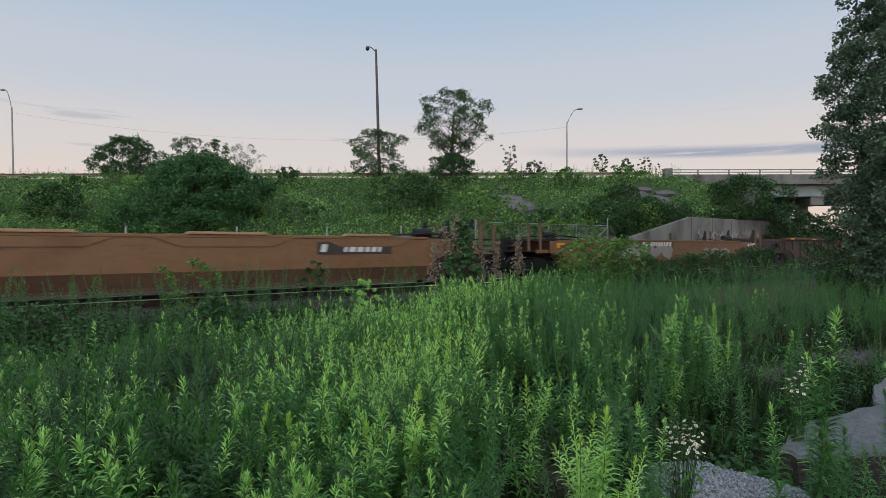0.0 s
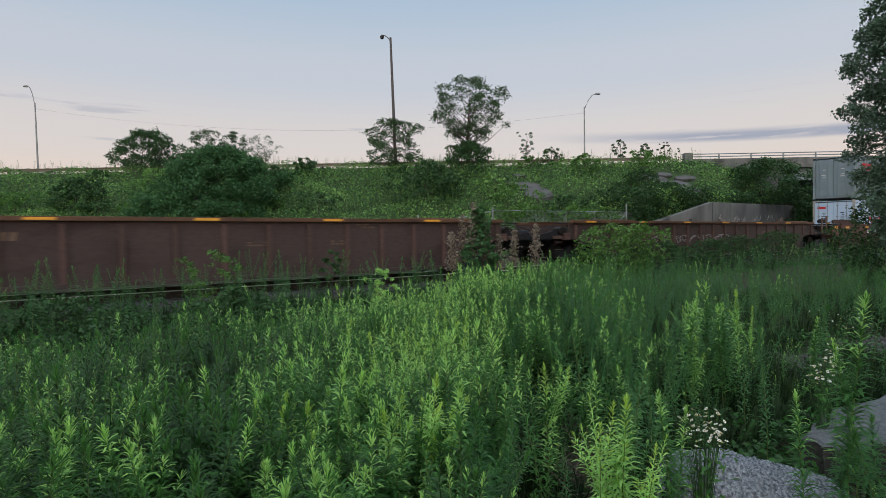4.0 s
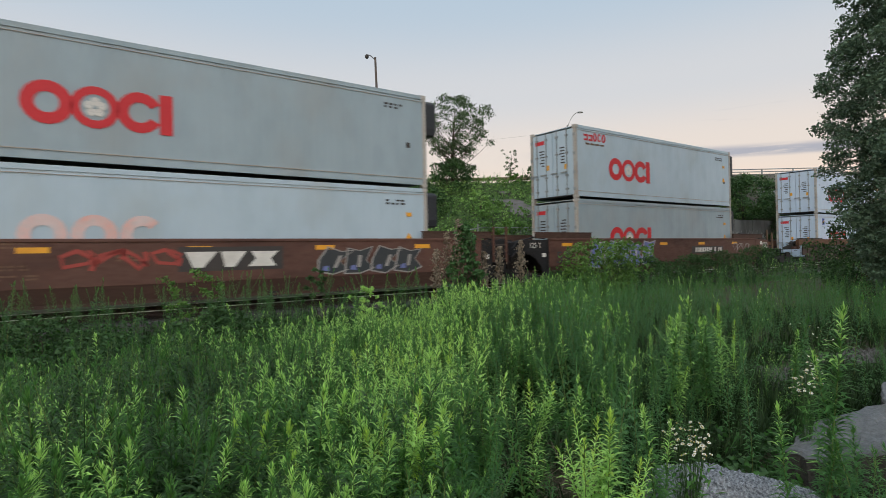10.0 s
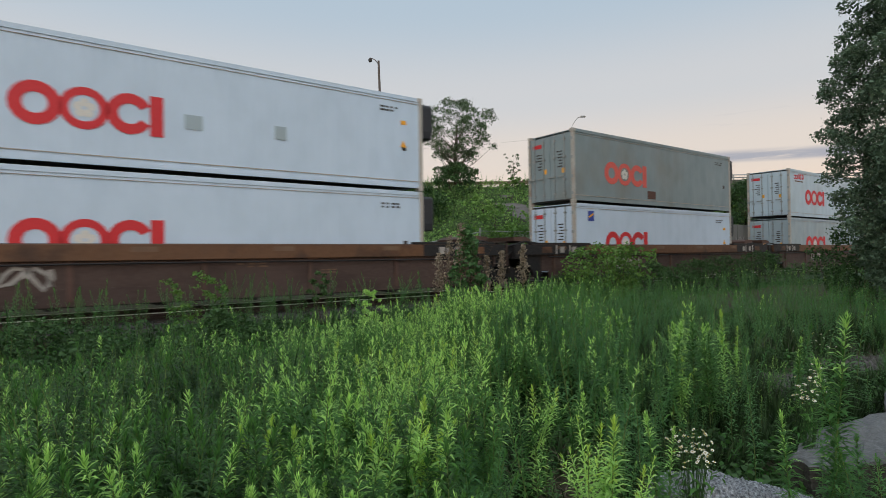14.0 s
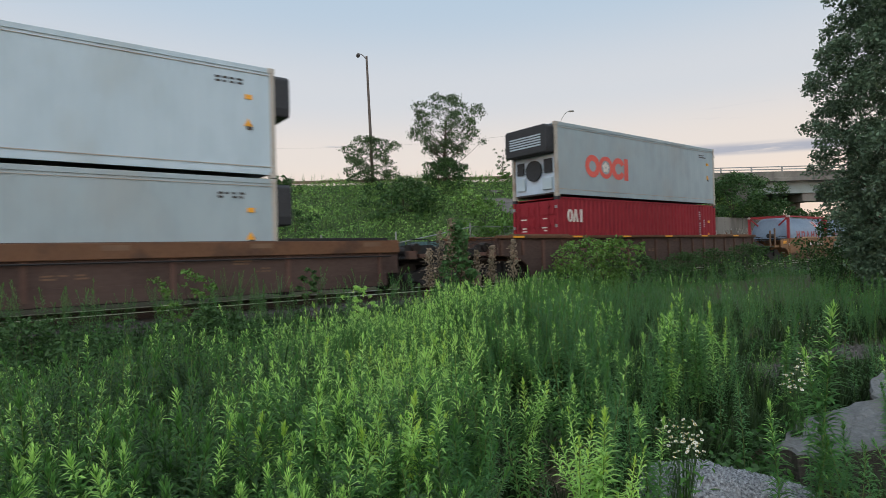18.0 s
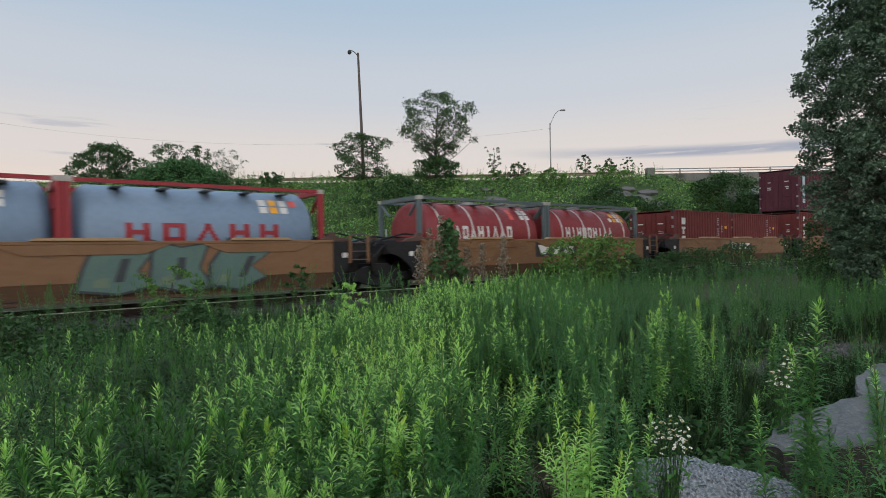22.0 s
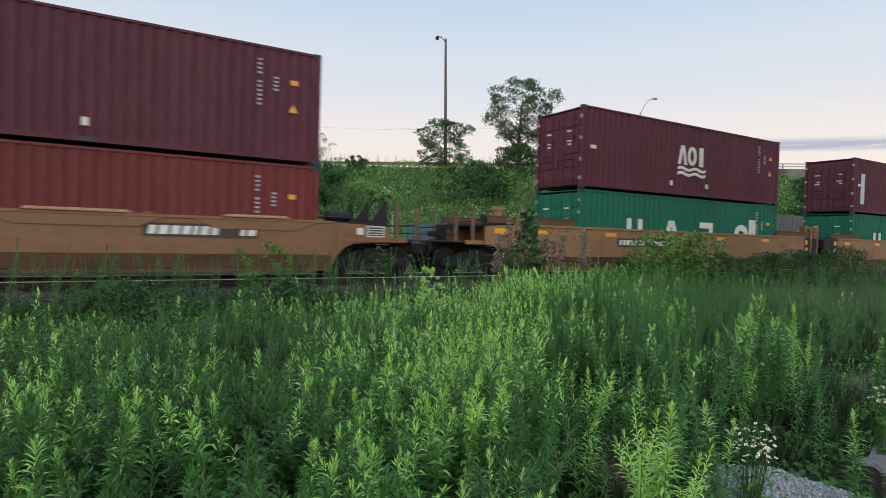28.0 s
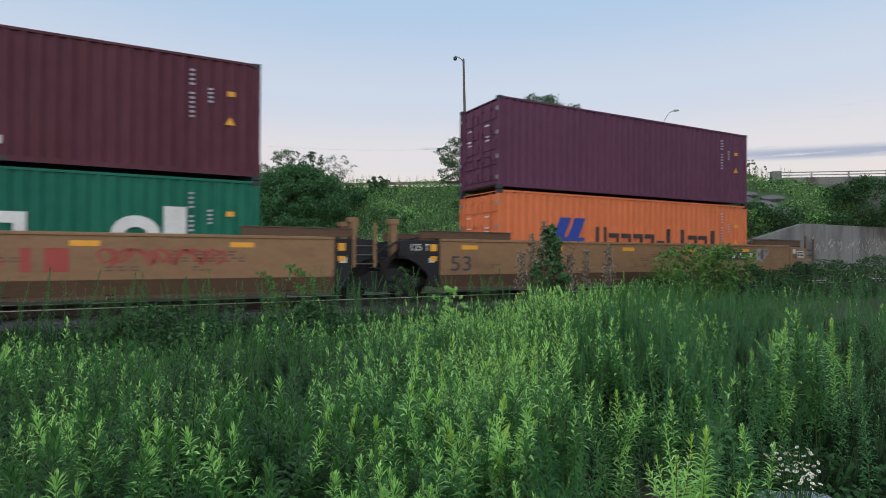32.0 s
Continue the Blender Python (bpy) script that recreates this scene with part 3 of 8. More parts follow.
# loose stones on the shoulder
stones_v, stones_f = [], []
base = np.array([(1, 0, 0), (-1, 0, 0), (0, 1, 0), (0, -1, 0), (0, 0, 1), (0, 0, -1)], float)
octa = np.array([(0, 2, 4), (2, 1, 4), (1, 3, 4), (3, 0, 4), (2, 0, 5), (1, 2, 5), (3, 1, 5), (0, 3, 5)])
count = 5200
sx, sy = rng.uniform(-14, 40, count), rng.uniform(-2.9, 1.0, count)
top = np.where(sy < -1.75, 0.02 + (sy + 3.0) / 1.25 * 0.29, 0.31)
sv = (base[None] * rng.uniform(0.018, 0.045, (count, 1, 3)) * rng.uniform(0.8, 1.3, (count, 6, 1))) + np.stack([sx, sy, top + 0.012], -1)[:, None]
stones = new("ballast_stones", bulk("ballast_stones", sv.reshape(-1, 3), (octa[None] + 6 * np.arange(count)[:, None, None]).reshape(-1, 3), [M["ballast"]]))
stones.matrix_basis = TRACK_POSE
tagged(stones, "loose grey ballast stones beside the rails", kind="stuff")

rail_profile = [(-0.07, 0), (0.07, 0), (0.07, 0.015), (0.012, 0.03), (0.012, 0.12), (0.036, 0.13), (0.036, 0.165), (-0.036, 0.165), (-0.036, 0.13), (-0.012, 0.12), (-0.012, 0.03), (-0.07, 0.015)]
for side in (-0.755, 0.755):
    g = G()
    g.prism([(a + side, b + RAIL - 0.17) for a, b in rail_profile], -60, 130, axis="x")
    line = structure("rail", g, M["rail"], "steel running rail with worn bright head")
    line.matrix_basis = TRACK_POSE
    g = G()
    g.box(-60, 130, side - 0.038, side + 0.038, RAIL - 0.016, RAIL + 0.001)
    head = part("rail_head", g, M["rail_top"], line, "polished running surface")

g = G()
g.box(0, 0.23, -1.3, 1.3, 0.2, 0.335)
tie_mesh = g.mesh("sleeper", M["tie"])
track_ties = thing("sleepers", "row of weathered wooden railway sleepers", "railway sleeper", place=TRACK_POSE)
tagged(track_ties, kind="structure")
for k in range(-30, 84):
    ob = new("sleeper", tie_mesh)
    ob.parent = track_ties
    ob.location = (k * 0.53, rng.uniform(-0.03, 0.03), 0)

# ---- road on the bank, guardrail ----
g = G()
g.prism([(CREST_Y + 1.5, CREST_Z - 0.6), (CREST_Y + 1.5, CREST_Z + 0.02), (CREST_Y + 8, CREST_Z + 0.12), (CREST_Y + 14.5, CREST_Z + 0.02), (CREST_Y + 14.5, CREST_Z - 0.6)], -400, 21, axis="x")
road = structure("road", g, M["asphalt"], "asphalt road along the top of the embankment")

guardrail = thing("guardrail", "weathered steel guardrail on short posts along the road", "guardrail")
g = G()
beam = [(0, 0), (0.05, 0.05), (0.0, 0.11), (0.0, 0.19), (0.05, 0.25), (0, 0.31), (-0.02, 0.31), (-0.02, 0.0)]
g.prism([(CREST_Y + 0.45 - a, CREST_Z + 0.42 + b) for a, b in beam], -110, 19.2, axis="x")
part("beam", g, M["guard"], guardrail)
g = G()
g.box(-0.08, 0.08, 0, 0.15, -0.4, 0.78)
post_mesh = g.mesh("post", M["wood"])
for k in range(64):
    ob = new("post", post_mesh)
    ob.parent = guardrail
    ob.location = (18.6 - k * 2.0, CREST_Y + 0.47, CREST_Z)


# ---- bridge ----
bridge = thing("road_bridge", "concrete and steel road bridge over the railway", "bridge")
x0, x1 = 20.4, 96.0
g = G()
g.prism([(CREST_Y - 0.4, 7.62), (CREST_Y - 0.4, 7.95), (CREST_Y - 0.25, 7.95), (CREST_Y - 0.25, 8.56), (CREST_Y + 0.05, 8.56), (CREST_Y + 0.05, 8.1), (CREST_Y + 14.9, 8.1), (CREST_Y + 14.9, 7.62)], x0 + 0.5, x1, axis="x")
part("deck", g, M["concrete"], bridge, "weathered concrete deck edge and parapet", bevel=0.02)
g = G()
g.box(x0 - 0.25, x0 + 0.5, CREST_Y - 0.45, CREST_Y + 0.2, 7.5, 9.12)
part("end_post", g, M["concrete"], bridge, "square concrete parapet end post", bevel=0.04)
for zr in (8.78, 9.02):
    g = G()
    g.tube([(x0 + 0.4, CREST_Y - 0.1, zr), (x1, CREST_Y - 0.1, zr)], 0.045, 8)
    part("handrail", g, M["galv"], bridge)
g = G()
g.box(-0.05, 0.05, -0.16, -0.04, 8.54, 9.06)
me = g.mesh("rail_post", M["galv"])
for k in range(24):
    ob = new("rail_post", me)
    ob.parent = bridge
    ob.location = (x0 + 3.0 + k * 2.9, CREST_Y, 0)
for yy in (0.35, 4.5, 8.5, 12.5):
    g = G()
    yb = CREST_Y + yy
    g.box(x0 + 8.5, x1, yb - 0.02, yb + 0.02, 6.55, 7.62)
    g.box(x0 + 8.5, x1, yb - 0.2, yb + 0.2, 6.5, 6.55)
    g.box(x0 + 8.5, x1, yb - 0.2, yb + 0.2, 7.56, 7.618)
    part("girder", g, M["girder"], bridge, "pale grey-green steel girder")
for k, px in enumerate((34.85, 62.0)):
    for yy in (2.6, 7.6, 12.6):
        g = G()
        g.tube([(px, CREST_Y + yy, 0.2), (px, CREST_Y + yy, 5.75)], 0.52, 16)
        part("pier_column", g, M["concrete"], bridge, "round concrete pier column")
    g = G()
    g.box(px - 0.65, px + 0.65, CREST_Y + 0.3, CREST_Y + 14.4, 5.7, 6.5)
    part("pier_cap", g, M["concrete"], bridge, "concrete pier cap beam", bevel=0.03)
g = G()
g.box(x0 + 6.5, x0 + 8.5, CREST_Y, CREST_Y + 14.4, 3.0, 7.62)
part("abutment", g, M["concrete"], bridge, "concrete abutment", bevel=0.03)

# retaining wall beside the track, with its sloped wing
wall_pose = pose(0, 0, 0, 0, 0, TURN)
NW = 22.5
g = G()
g.prism([(32.9, 0.4), (32.9, 2.45), (40.3, 4.02), (55.5, 4.05), (55.5, 0.4)], NW, NW + 0.45)
retaining_wall = structure("retaining_wall", g, M["concrete"], "stained concrete retaining wall with a sloped wing", bevel=0.03)
retaining_wall.matrix_basis = wall_pose
g = G()
for k, sx in enumerate((40.3, 43.4, 46.5, 49.6, 52.7)):
    g.box(sx - 0.02, sx + 0.02, NW - 0.006, NW + 0.01, 0.6, 4.0)
part("panel_joint", g, M["dark_paint"], retaining_wall, "dark vertical joints in the wall")
# the shade inside a recess, drawn as a dark plate on the wall
g = G()
g.box(37.2, 37.55, NW - 0.012, NW + 0.02, 2.0, 2.75)
part("recess", g, M["dark_paint"], retaining_wall, "small dark plate for the shade in a drain recess")
g = G()
r2 = np.random.default_rng(3)
for k in range(46):
    a, b = r2.uniform(41, 53.5), r2.uniform(2.0, 3.0)
    pts = [(a + 0.22 * math.sin(q * 1.3 + k) + q * 0.07, NW - 0.008, b + 0.24 * math.sin(q * 1.9 + 2 * k)) for q in range(6)]
    g.tube(pts, 0.03, 4)
part("spray_tag", g, M["tag_grey"], retaining_wall, "faded grey spray-painted scribbles")
# a second low stub of wall before it
g = G()
g.prism([(31.2, 0.5), (31.2, 2.6), (32.0, 3.2), (32.6, 3.3), (32.6, 0.5)], NW + 1.2, NW + 1.6)
stub = structure("wall_stub", g, M["concrete"], "short leaning concrete wall stub in the weeds", bevel=0.03)
stub.matrix_basis = wall_pose

# bare concrete slabs on the slope
r2 = np.random.default_rng(11)
for px, py, w, d, tone in ((5.1, 45.6, 1.2, 1.2, "slab"), (5.7, 43.9, 1.3, 1.4, "slab"), (3.9, 46.1, 0.6, 0.6, "slab"), (15.6, 47.4, 1.4, 1.5, "slab"), (17.3, 45.8, 1.1, 0.9, "slab"), (17.7, 44.3, 0.9, 0.6, "slab"), (18.3, 46.9, 1.0, 0.6, "slab"), (16.9, 48.0, 0.6, 0.6, "slab"), (4.6, 48.6, 0.6, 0.4, "slab")):
    g = G()
    n_side = 6
    ring = [(w * (0.7 + 0.5 * r2.random()) * math.cos(2 * math.pi * k / n_side + 0.4), d * (0.7 + 0.5 * r2.random()) * math.sin(2 * math.pi * k / n_side + 0.4)) for k in range(n_side)]
    g.prism(ring, -0.15, 0.14, axis="z")
    ob = new("slope_slab", g.mesh("slope_slab", M[tone]))
    ob.matrix_basis = pose(px, py, ground_at(px, py) + 0.1, 25, 0, r2.uniform(-10, 10))
    tagged(ob, "worn grey concrete slab showing through the slope weeds", "concrete slab", "slope slabs")

# ---- fence behind the track ----
fence = thing("fence", "chain-link fence with galvanised posts, partly sheeted in teal", "fence", place=pose(0, 0, 0, 0, 0, TURN))
NF = 22.2


def fence_post(s, z_top, lean=0.0):
    g = G()
    g.tube([(s, NF, 0.4), (s + lean, NF, z_top)], 0.045, 8)
    part("fence_post", g, M["galv"], fence)


for s, zt in ((-24, 2.5), (-20.2, 2.5), (-16.4, 2.5), (-12.6, 2.5), (-8.8, 2.5), (-5.0, 2.5), (-1.2, 2.5), (2.6, 2.5), (6.4, 2.55), (10.2, 2.6), (14.0, 2.75), (18.6, 3.2), (21.7, 3.05), (24.1, 3.05), (26.6, 3.15), (29.65, 3.62)):
    fence_post(s, zt)
for s0 in (*np.arange(-21.4, 1.0, 3.8), 10.8, 14.6):
    g = G()
    g = wave_sheet(s0 + 0.06, s0 + 3.74, 0.7, 2.27, NF + 0.06, 0.02, 0.2)
    part("sheet_panel", g, M["teal"], fence, "faded teal metal sheeting", )
g = G()
g.tube([(14.0, NF, 2.2), (18.6, NF, 3.0)], 0.03, 6)
g.tube([(18.6, NF, 3.05), (29.65, NF, 3.1)], 0.025, 6)
part("top_rail", g, M["galv"], fence)
for a, za, b, zb in ((18.7, 2.6, 21.0, 1.4), (24.3, 2.5, 26.3, 1.7), (27.4, 1.7, 29.5, 2.9)):
    g = G()
    g.tube([(a, NF - 0.03, za), (b, NF - 0.03, zb)], 0.025, 6)
    part("brace", g, M["galv"], fence)
g = G()
for k in range(150):
    a = 18.6 + k * 0.074
    if a + 2.0 < 29.7:
        g.tube([(a, NF, 1.05), (a + 2.0, NF, 3.02)], 0.005, 3, cap=False)
        g.tube([(a, NF + 0.008, 3.02), (a + 2.0, NF + 0.008, 1.05)], 0.005, 3, cap=False)
part("chain_link_mesh", g, M["galv"], fence, "diamond wire mesh")


# ---- street lamps and the overhead wire ----
def street_lamp(x, y, top, arm_dx, arm_dz, head_drop, material, label, base_r, lean=0.0):
    z0 = ground_at(x, y) if y < 60 else CREST_Z
    lamp = thing("street_lamp", label, "street lamp", "street lamps", pose(x, y, z0))
    h = top - z0
    g = G()
    g.tube([(0, 0, -0.1), (lean * 0.5, 0, h * 0.5), (lean, 0, h)], [base_r, base_r * 0.8, base_r * 0.6], 10)
    part("pole", g, material, lamp)
    g = G()
    g.tube([(0, 0, 0), (0, 0, 0.35)], base_r * 1.35, 10)
    part("base_collar", g, material, lamp)
    g = G()
    pts = []
    for k in range(7):
        q = k / 6
        pts.append((lean + arm_dx * q, 0, h - 0.35 + (arm_dz + 0.35) * (1 - (1 - q) ** 2)))
    g.tube(pts, 0.045, 6)
    part("arm", g, material, lamp)
    g = G()
    sx = 1 if arm_dx > 0 else -1
    ex, ez = lean + arm_dx, h + arm_dz
    if head_drop:
        rings = [(0.0, 0.08), (0.07, 0.15), (0.18, 0.2), (0.34, 0.17), (0.42, 0.06)]
        g.tube([(ex + sx * (0.02 + 0.25 * q), 0, ez + 0.05 - q) for q, r in rings], [r for q, r in rings], 10)
    else:
        g.tube([(ex - sx * 0.1, 0, ez - 0.02), (ex + sx * 0.15, 0, ez + 0.03), (ex + sx * 0.5, 0, ez + 0.03), (ex + sx * 0.62, 0, ez)], [0.05, 0.13, 0.12, 0.05], 8)
    part("lamp_head", g, M["dark_paint"] if head_drop else material, lamp, "hooded luminaire")
    return lamp


street_lamp(-6.9, 54.0, 21.1, -0.75, 0.25, True, M["pole"], "tall dark steel street lamp with hooded luminaire", 0.17, -0.35)
street_lamp(14.14, 67.0, 16.9, 1.3, 1.5, False, M["pale_pole"], "grey street lamp with curved arm, across the road", 0.11)
street_lamp(-53.5, 67.0, 18.9, -0.8, 2.1, False, M["pale_pole"], "grey street lamp with curved arm, across the road", 0.12, -0.2)
g = G()
pts = []
for k in range(25):
    q = k / 24
    pts.append((-53.6 + (14.1 + 53.6) * q, 66.9, 18.2 - 2.0 * q - 3.2 * 4 * q * (1 - q) * 0.75))
g.tube(pts, 0.006, 4)
cable = new("overhead_cable", g.mesh("overhead_cable", M["wire"]))
tagged(cable, "thin overhead cable sagging between the street lamps", "cable")


# ---- the train ----
MOVERS = []            # thing, offset along the train, height
WHEELS = []
HALF = 1.219
Y_SIDE = -1.50         # near side of the cars


def moving(ob, o, z):
    MOVERS.append((ob, o, z))
    return ob


def train_pose(o, z, t):
    return Matrix.Translation(U * (o - SPEED * (t - 16)) + N * TRACK + Vector((0, 0, z))) @ pose(0, 0, 0, 0, 0, TURN)


def ring(g, cx, cz, r1, r0, y, seg=20, a0=0.0, a1=2 * math.pi, squash=1.0):
    pts_o = [(cx + r1 * squash * math.cos(a0 + (a1 - a0) * k / seg), cz + r1 * math.sin(a0 + (a1 - a0) * k / seg)) for k in range(seg + 1)]
    pts_i = [(cx + r0 * squash * math.cos(a0 + (a1 - a0) * k / seg), cz + r0 * math.sin(a0 + (a1 - a0) * k / seg)) for k in range(seg + 1)]
    for k in range(seg):
        q = [pts_o[k], pts_o[k + 1], pts_i[k + 1], pts_i[k]]
        g.prism(q, y - 0.003, y)
    return g


CASTING = G().box(-0.002, 0.178, -0.002, 0.162, -0.002, 0.12).mesh("corner_casting", M["c_frame"])


CASTING_DARK = G().box(-0.002, 0.178, -0.002, 0.162, -0.002, 0.12).mesh("corner_casting", M["unit_dark"])


def casting(parent, x, y, z, mx, my, me=CASTING):
    ob = new("corner_casting", me)
    ob.parent = parent
    ob.matrix_basis = Matrix.Translation((x, y, z)) @ Matrix.Diagonal((mx, my, 1, 1))


def bars(g, x, z, w, h, rows, cols, y, r):
    """Plain bars in place of small writing."""
    for i in range(rows):
        for j in range(cols):
            if r.random() < 0.85:
                ww = w / cols * r.uniform(0.45, 0.9)
                g.box(x + j * w / cols, x + j * w / cols + ww, y - 0.003, y, z + i * h / rows, z + i * h / rows + h / rows * 0.55)
    return g


def container(o, z, length, height, skin, style, label, doors="lead", unit=None, group="containers", seed=1):
    """A freight container; the leading end is at x = 0."""
    r = random.Random(seed)
    c = thing("shipping_container", label, "container", group)
    L, H, y0 = length, height, -HALF
    skin_m = M[skin]
    trim = M["c_frame"] if style == "reefer" else skin_m
    for sgn in (-1, 1):
        if style == "reefer":
            g = wave_sheet(0.12, L - 0.12, 0.17, H - 0.12, sgn * (HALF - 0.02), 0.006, 0.6, out=sgn)
        else:
            g = wave_sheet(0.14, L - 0.14, 0.15, H - 0.06, sgn * (HALF - 0.012), 0.036, 0.278, out=sgn)
        part("side_panel", g, skin_m, c)
    g = G()
    g.box(0.1, L - 0.1, -HALF + 0.05, HALF - 0.05, H - 0.05, H - 0.02)
    part("roof", g, skin_m, c)
    g = G()
    g.box(0.1, L - 0.1, -HALF + 0.03, HALF - 0.03, 0.11, 0.17)
    part("floor", g, M["dark_paint"], c, "dark underframe")
    for sgn in (-1, 1):
        ya, yb = sorted((sgn * HALF, sgn * (HALF - 0.06)))
        g = G()
        g.box(0.15, L - 0.15, ya, yb, 0.075, 0.19)
        part("bottom_rail", g, skin_m, c)
        g = G()
        g.box(0.15, L - 0.15, ya, yb, H - (0.13 if style == "reefer" else 0.07), H - 0.01)
        part("top_rail", g, skin_m, c)
        if style == "reefer":
            # scuff strip over the bottom rail and a drip edge under the top rail
            for z0, h0 in ((0.27, 0.022), (H - 0.21, 0.014)):
                g = G()
                g.box(0.14, L - 0.14, *sorted((sgn * (HALF - 0.03), sgn * (HALF - 0.004))), z0, z0 + h0)
                part("scuff_strip", g, M["c_frame"], c, "thin worn strip along the side")
    for x in (0.0, L - 0.13):
        for sgn in (-1, 1):
            ya, yb = sorted((sgn * HALF, sgn * (HALF - 0.12)))
            g = G()
            g.box(x, x + 0.13, ya, yb, 0.1, H - 0.1)
            part("corner_post", g, trim, c, bevel=0.01)
    for x, mx in ((0, 1), (L, -1)):
        for y, my in ((-HALF, 1), (HALF, -1)):
            casting(c, x, y, 0, mx, my, CASTING if style == "reefer" else CASTING_DARK)
            casting(c, x, y, H - 0.118, mx, my, CASTING if style == "reefer" else CASTING_DARK)
    for x, sgn, kind in ((0.0, 1, "doors" if doors == "lead" else unit or "plain"), (L, -1, "doors" if doors == "trail" else (unit or "plain"))):
        if kind == "doors":
            for ys in (-1, 1):
                ya, yb = sorted((ys * 0.01, ys * (HALF - 0.13)))
                g = G()
                xa, xb = sorted((x + sgn * 0.03, x + sgn * 0.09))
                if style == "reefer":
                    g.box(xa, xb, ya, yb, 0.15, H - 0.13)
                else:
                    g.box(xa + 0.02, xb, ya, yb, 0.15, H - 0.13)
                    for k in range(5):
                        zz_ = 0.3 + k * (H - 0.5) / 5
                        xc = x + sgn * 0.02
                        g.box(min(xc, xc + sgn * 0.04), max(xc, xc + sgn * 0.04), ya + 0.06, yb - 0.06, zz_, zz_ + 0.3)
                d = part("door", g, skin_m, c)
                for q in (0.3, 0.78):
                    g = G()
                    yy = ya + (yb - ya) * q
                    g.tube([(x + sgn * 0.0, yy, 0.12), (x + sgn * 0.0, yy, H - 0.1)], 0.02, 6)
                    for zz_ in (0.35, 0.9, H * 0.62, H - 0.4):
                        g.box(x - 0.03, x + 0.03, yy - 0.06, yy + 0.06, zz_, zz_ + 0.07)
                    g.box(x - 0.03, x + 0.02, yy - 0.02, yy + 0.32, 1.05, 1.1)
                    part("lock_bar", g, M["galv"] if style == "reefer" else trim, d)
                for zz_ in (0.3, 0.95, 1.7, H - 0.45):
                    g = G()
                    ye = ys * (HALF - 0.12)
                    g.box(x - 0.015, x + 0.05, min(ye, ye + ys * 0.11), max(ye, ye + ys * 0.11), zz_, zz_ + 0.12)
                    part("hinge", g, M["galv"], d)
                g = G()
                rr = random.Random(seed * 7 + ys)
                xm = x - sgn * 0.0
                for i in range(6):
                    zb = H * 0.5 + i * 0.12
                    w_ = rr.uniform(0.25, 0.5)
                    g.box(min(x + sgn * 0.022, x + sgn * 0.03), max(x + sgn * 0.022, x + sgn * 0.03), ya + 0.45, ya + 0.45 + w_ * 0.6, zb, zb + 0.05)
                part("marking", g, M["dark_paint"] if style == "reefer" else M["white_paint"], d, "small markings as plain bars")
            if style == "reefer":
                for yy, zz_, w_, h_, mt in ((-0.78, 1.2, 0.16, 0.2, "mark"), (0.2, 1.25, 0.17, 0.2, "mark"), (0.45, 2.35, 0.5, 0.16, "red_paint")):
                    g = G()
                    g.box(min(x + sgn * 0.018, x + sgn * 0.031), max(x + sgn * 0.018, x + sgn * 0.031), yy, yy + w_, zz_, zz_ + h_)
                    part("decal", g, M[mt], c, "small coloured decal")
        elif kind == "reefer":
            g = G()
            g.box(min(x + sgn * 0.1, x + sgn * 0.3), max(x + sgn * 0.1, x + sgn * 0.3), -HALF + 0.12, HALF - 0.12, 0.15, H - 0.12)
            part("unit_back", g, M["c_white"], c)
            g = G()
            a, b = sorted((x + sgn * 0.1, x - sgn * 0.46))
            g.prism([(-HALF + 0.14, H * 0.58), (HALF - 0.14, H * 0.58), (HALF - 0.1, H * 0.66), (HALF - 0.1, H - 0.2), (HALF - 0.2, H - 0.12), (-HALF + 0.2, H - 0.12), (-HALF + 0.1, H - 0.2), (-HALF + 0.1, H * 0.66)], a, b, axis="x")
            part("unit_cowl", g, M["unit_dark"], c, "dark rounded refrigeration cowl", bevel=0.04)
            xo = x - sgn * 0.47
            for k in range(5):
                g = G()
                g.box(min(xo, xo + sgn * 0.02), max(xo, xo + sgn * 0.02), -0.85, 0.85, H * 0.68 + k * 0.1, H * 0.68 + k * 0.1 + 0.05)
                part("grille_slat", g, M["c_pale"], c)
            g = G()
            xo = x + sgn * 0.08
            ringp = [(0.42 * math.cos(2 * math.pi * k / 20), 1.1 + 0.42 * math.sin(2 * math.pi * k / 20)) for k in range(20)]
            g.prism(ringp, min(xo, xo - sgn * 0.1), max(xo, xo - sgn * 0.1), axis="x")
            part("fan_housing", g, M["unit_dark"], c, "round dark condenser fan", bevel=0.01)
            for yy, zz_, w_, h_ in ((-0.95, 0.3, 0.5, 0.45), (0.5, 0.35, 0.45, 0.5), (-0.95, 0.95, 0.4, 0.55), (0.55, 1.0, 0.38, 0.5)):
                g = G()
                g.box(min(xo, xo - sgn * 0.07), max(xo, xo - sgn * 0.07), yy, yy + w_, zz_, zz_ + h_)
                part("unit_panel", g, M["c_pale"] if zz_ < 0.9 else M["unit_dark"], c, bevel=0.01)
        else:
            g = wave_sheet(-HALF + 0.12, HALF - 0.12, 0.14, H - 0.1, x + sgn * 0.02, 0.04, 0.28, out=-sgn)
            e = G()
            e.add([(v[1], v[0], v[2]) for v in g.v], g.f)
            part("end_panel", e, skin_m, c)
    if skin == "c_maroon":
        # fork pockets in the bottom rail, their shaded openings painted as dark plates, pale labels over them and
        # beside the leading post
        for x in (4.72, 6.92):
            g = G()
            g.box(x - 0.12, x + 0.24, -HALF - 0.004, -HALF + 0.05, 0.085, 0.18)
            part("fork_pocket", g, M["dark_paint"], c, "dark plate for the shaded fork pocket")
            g = G()
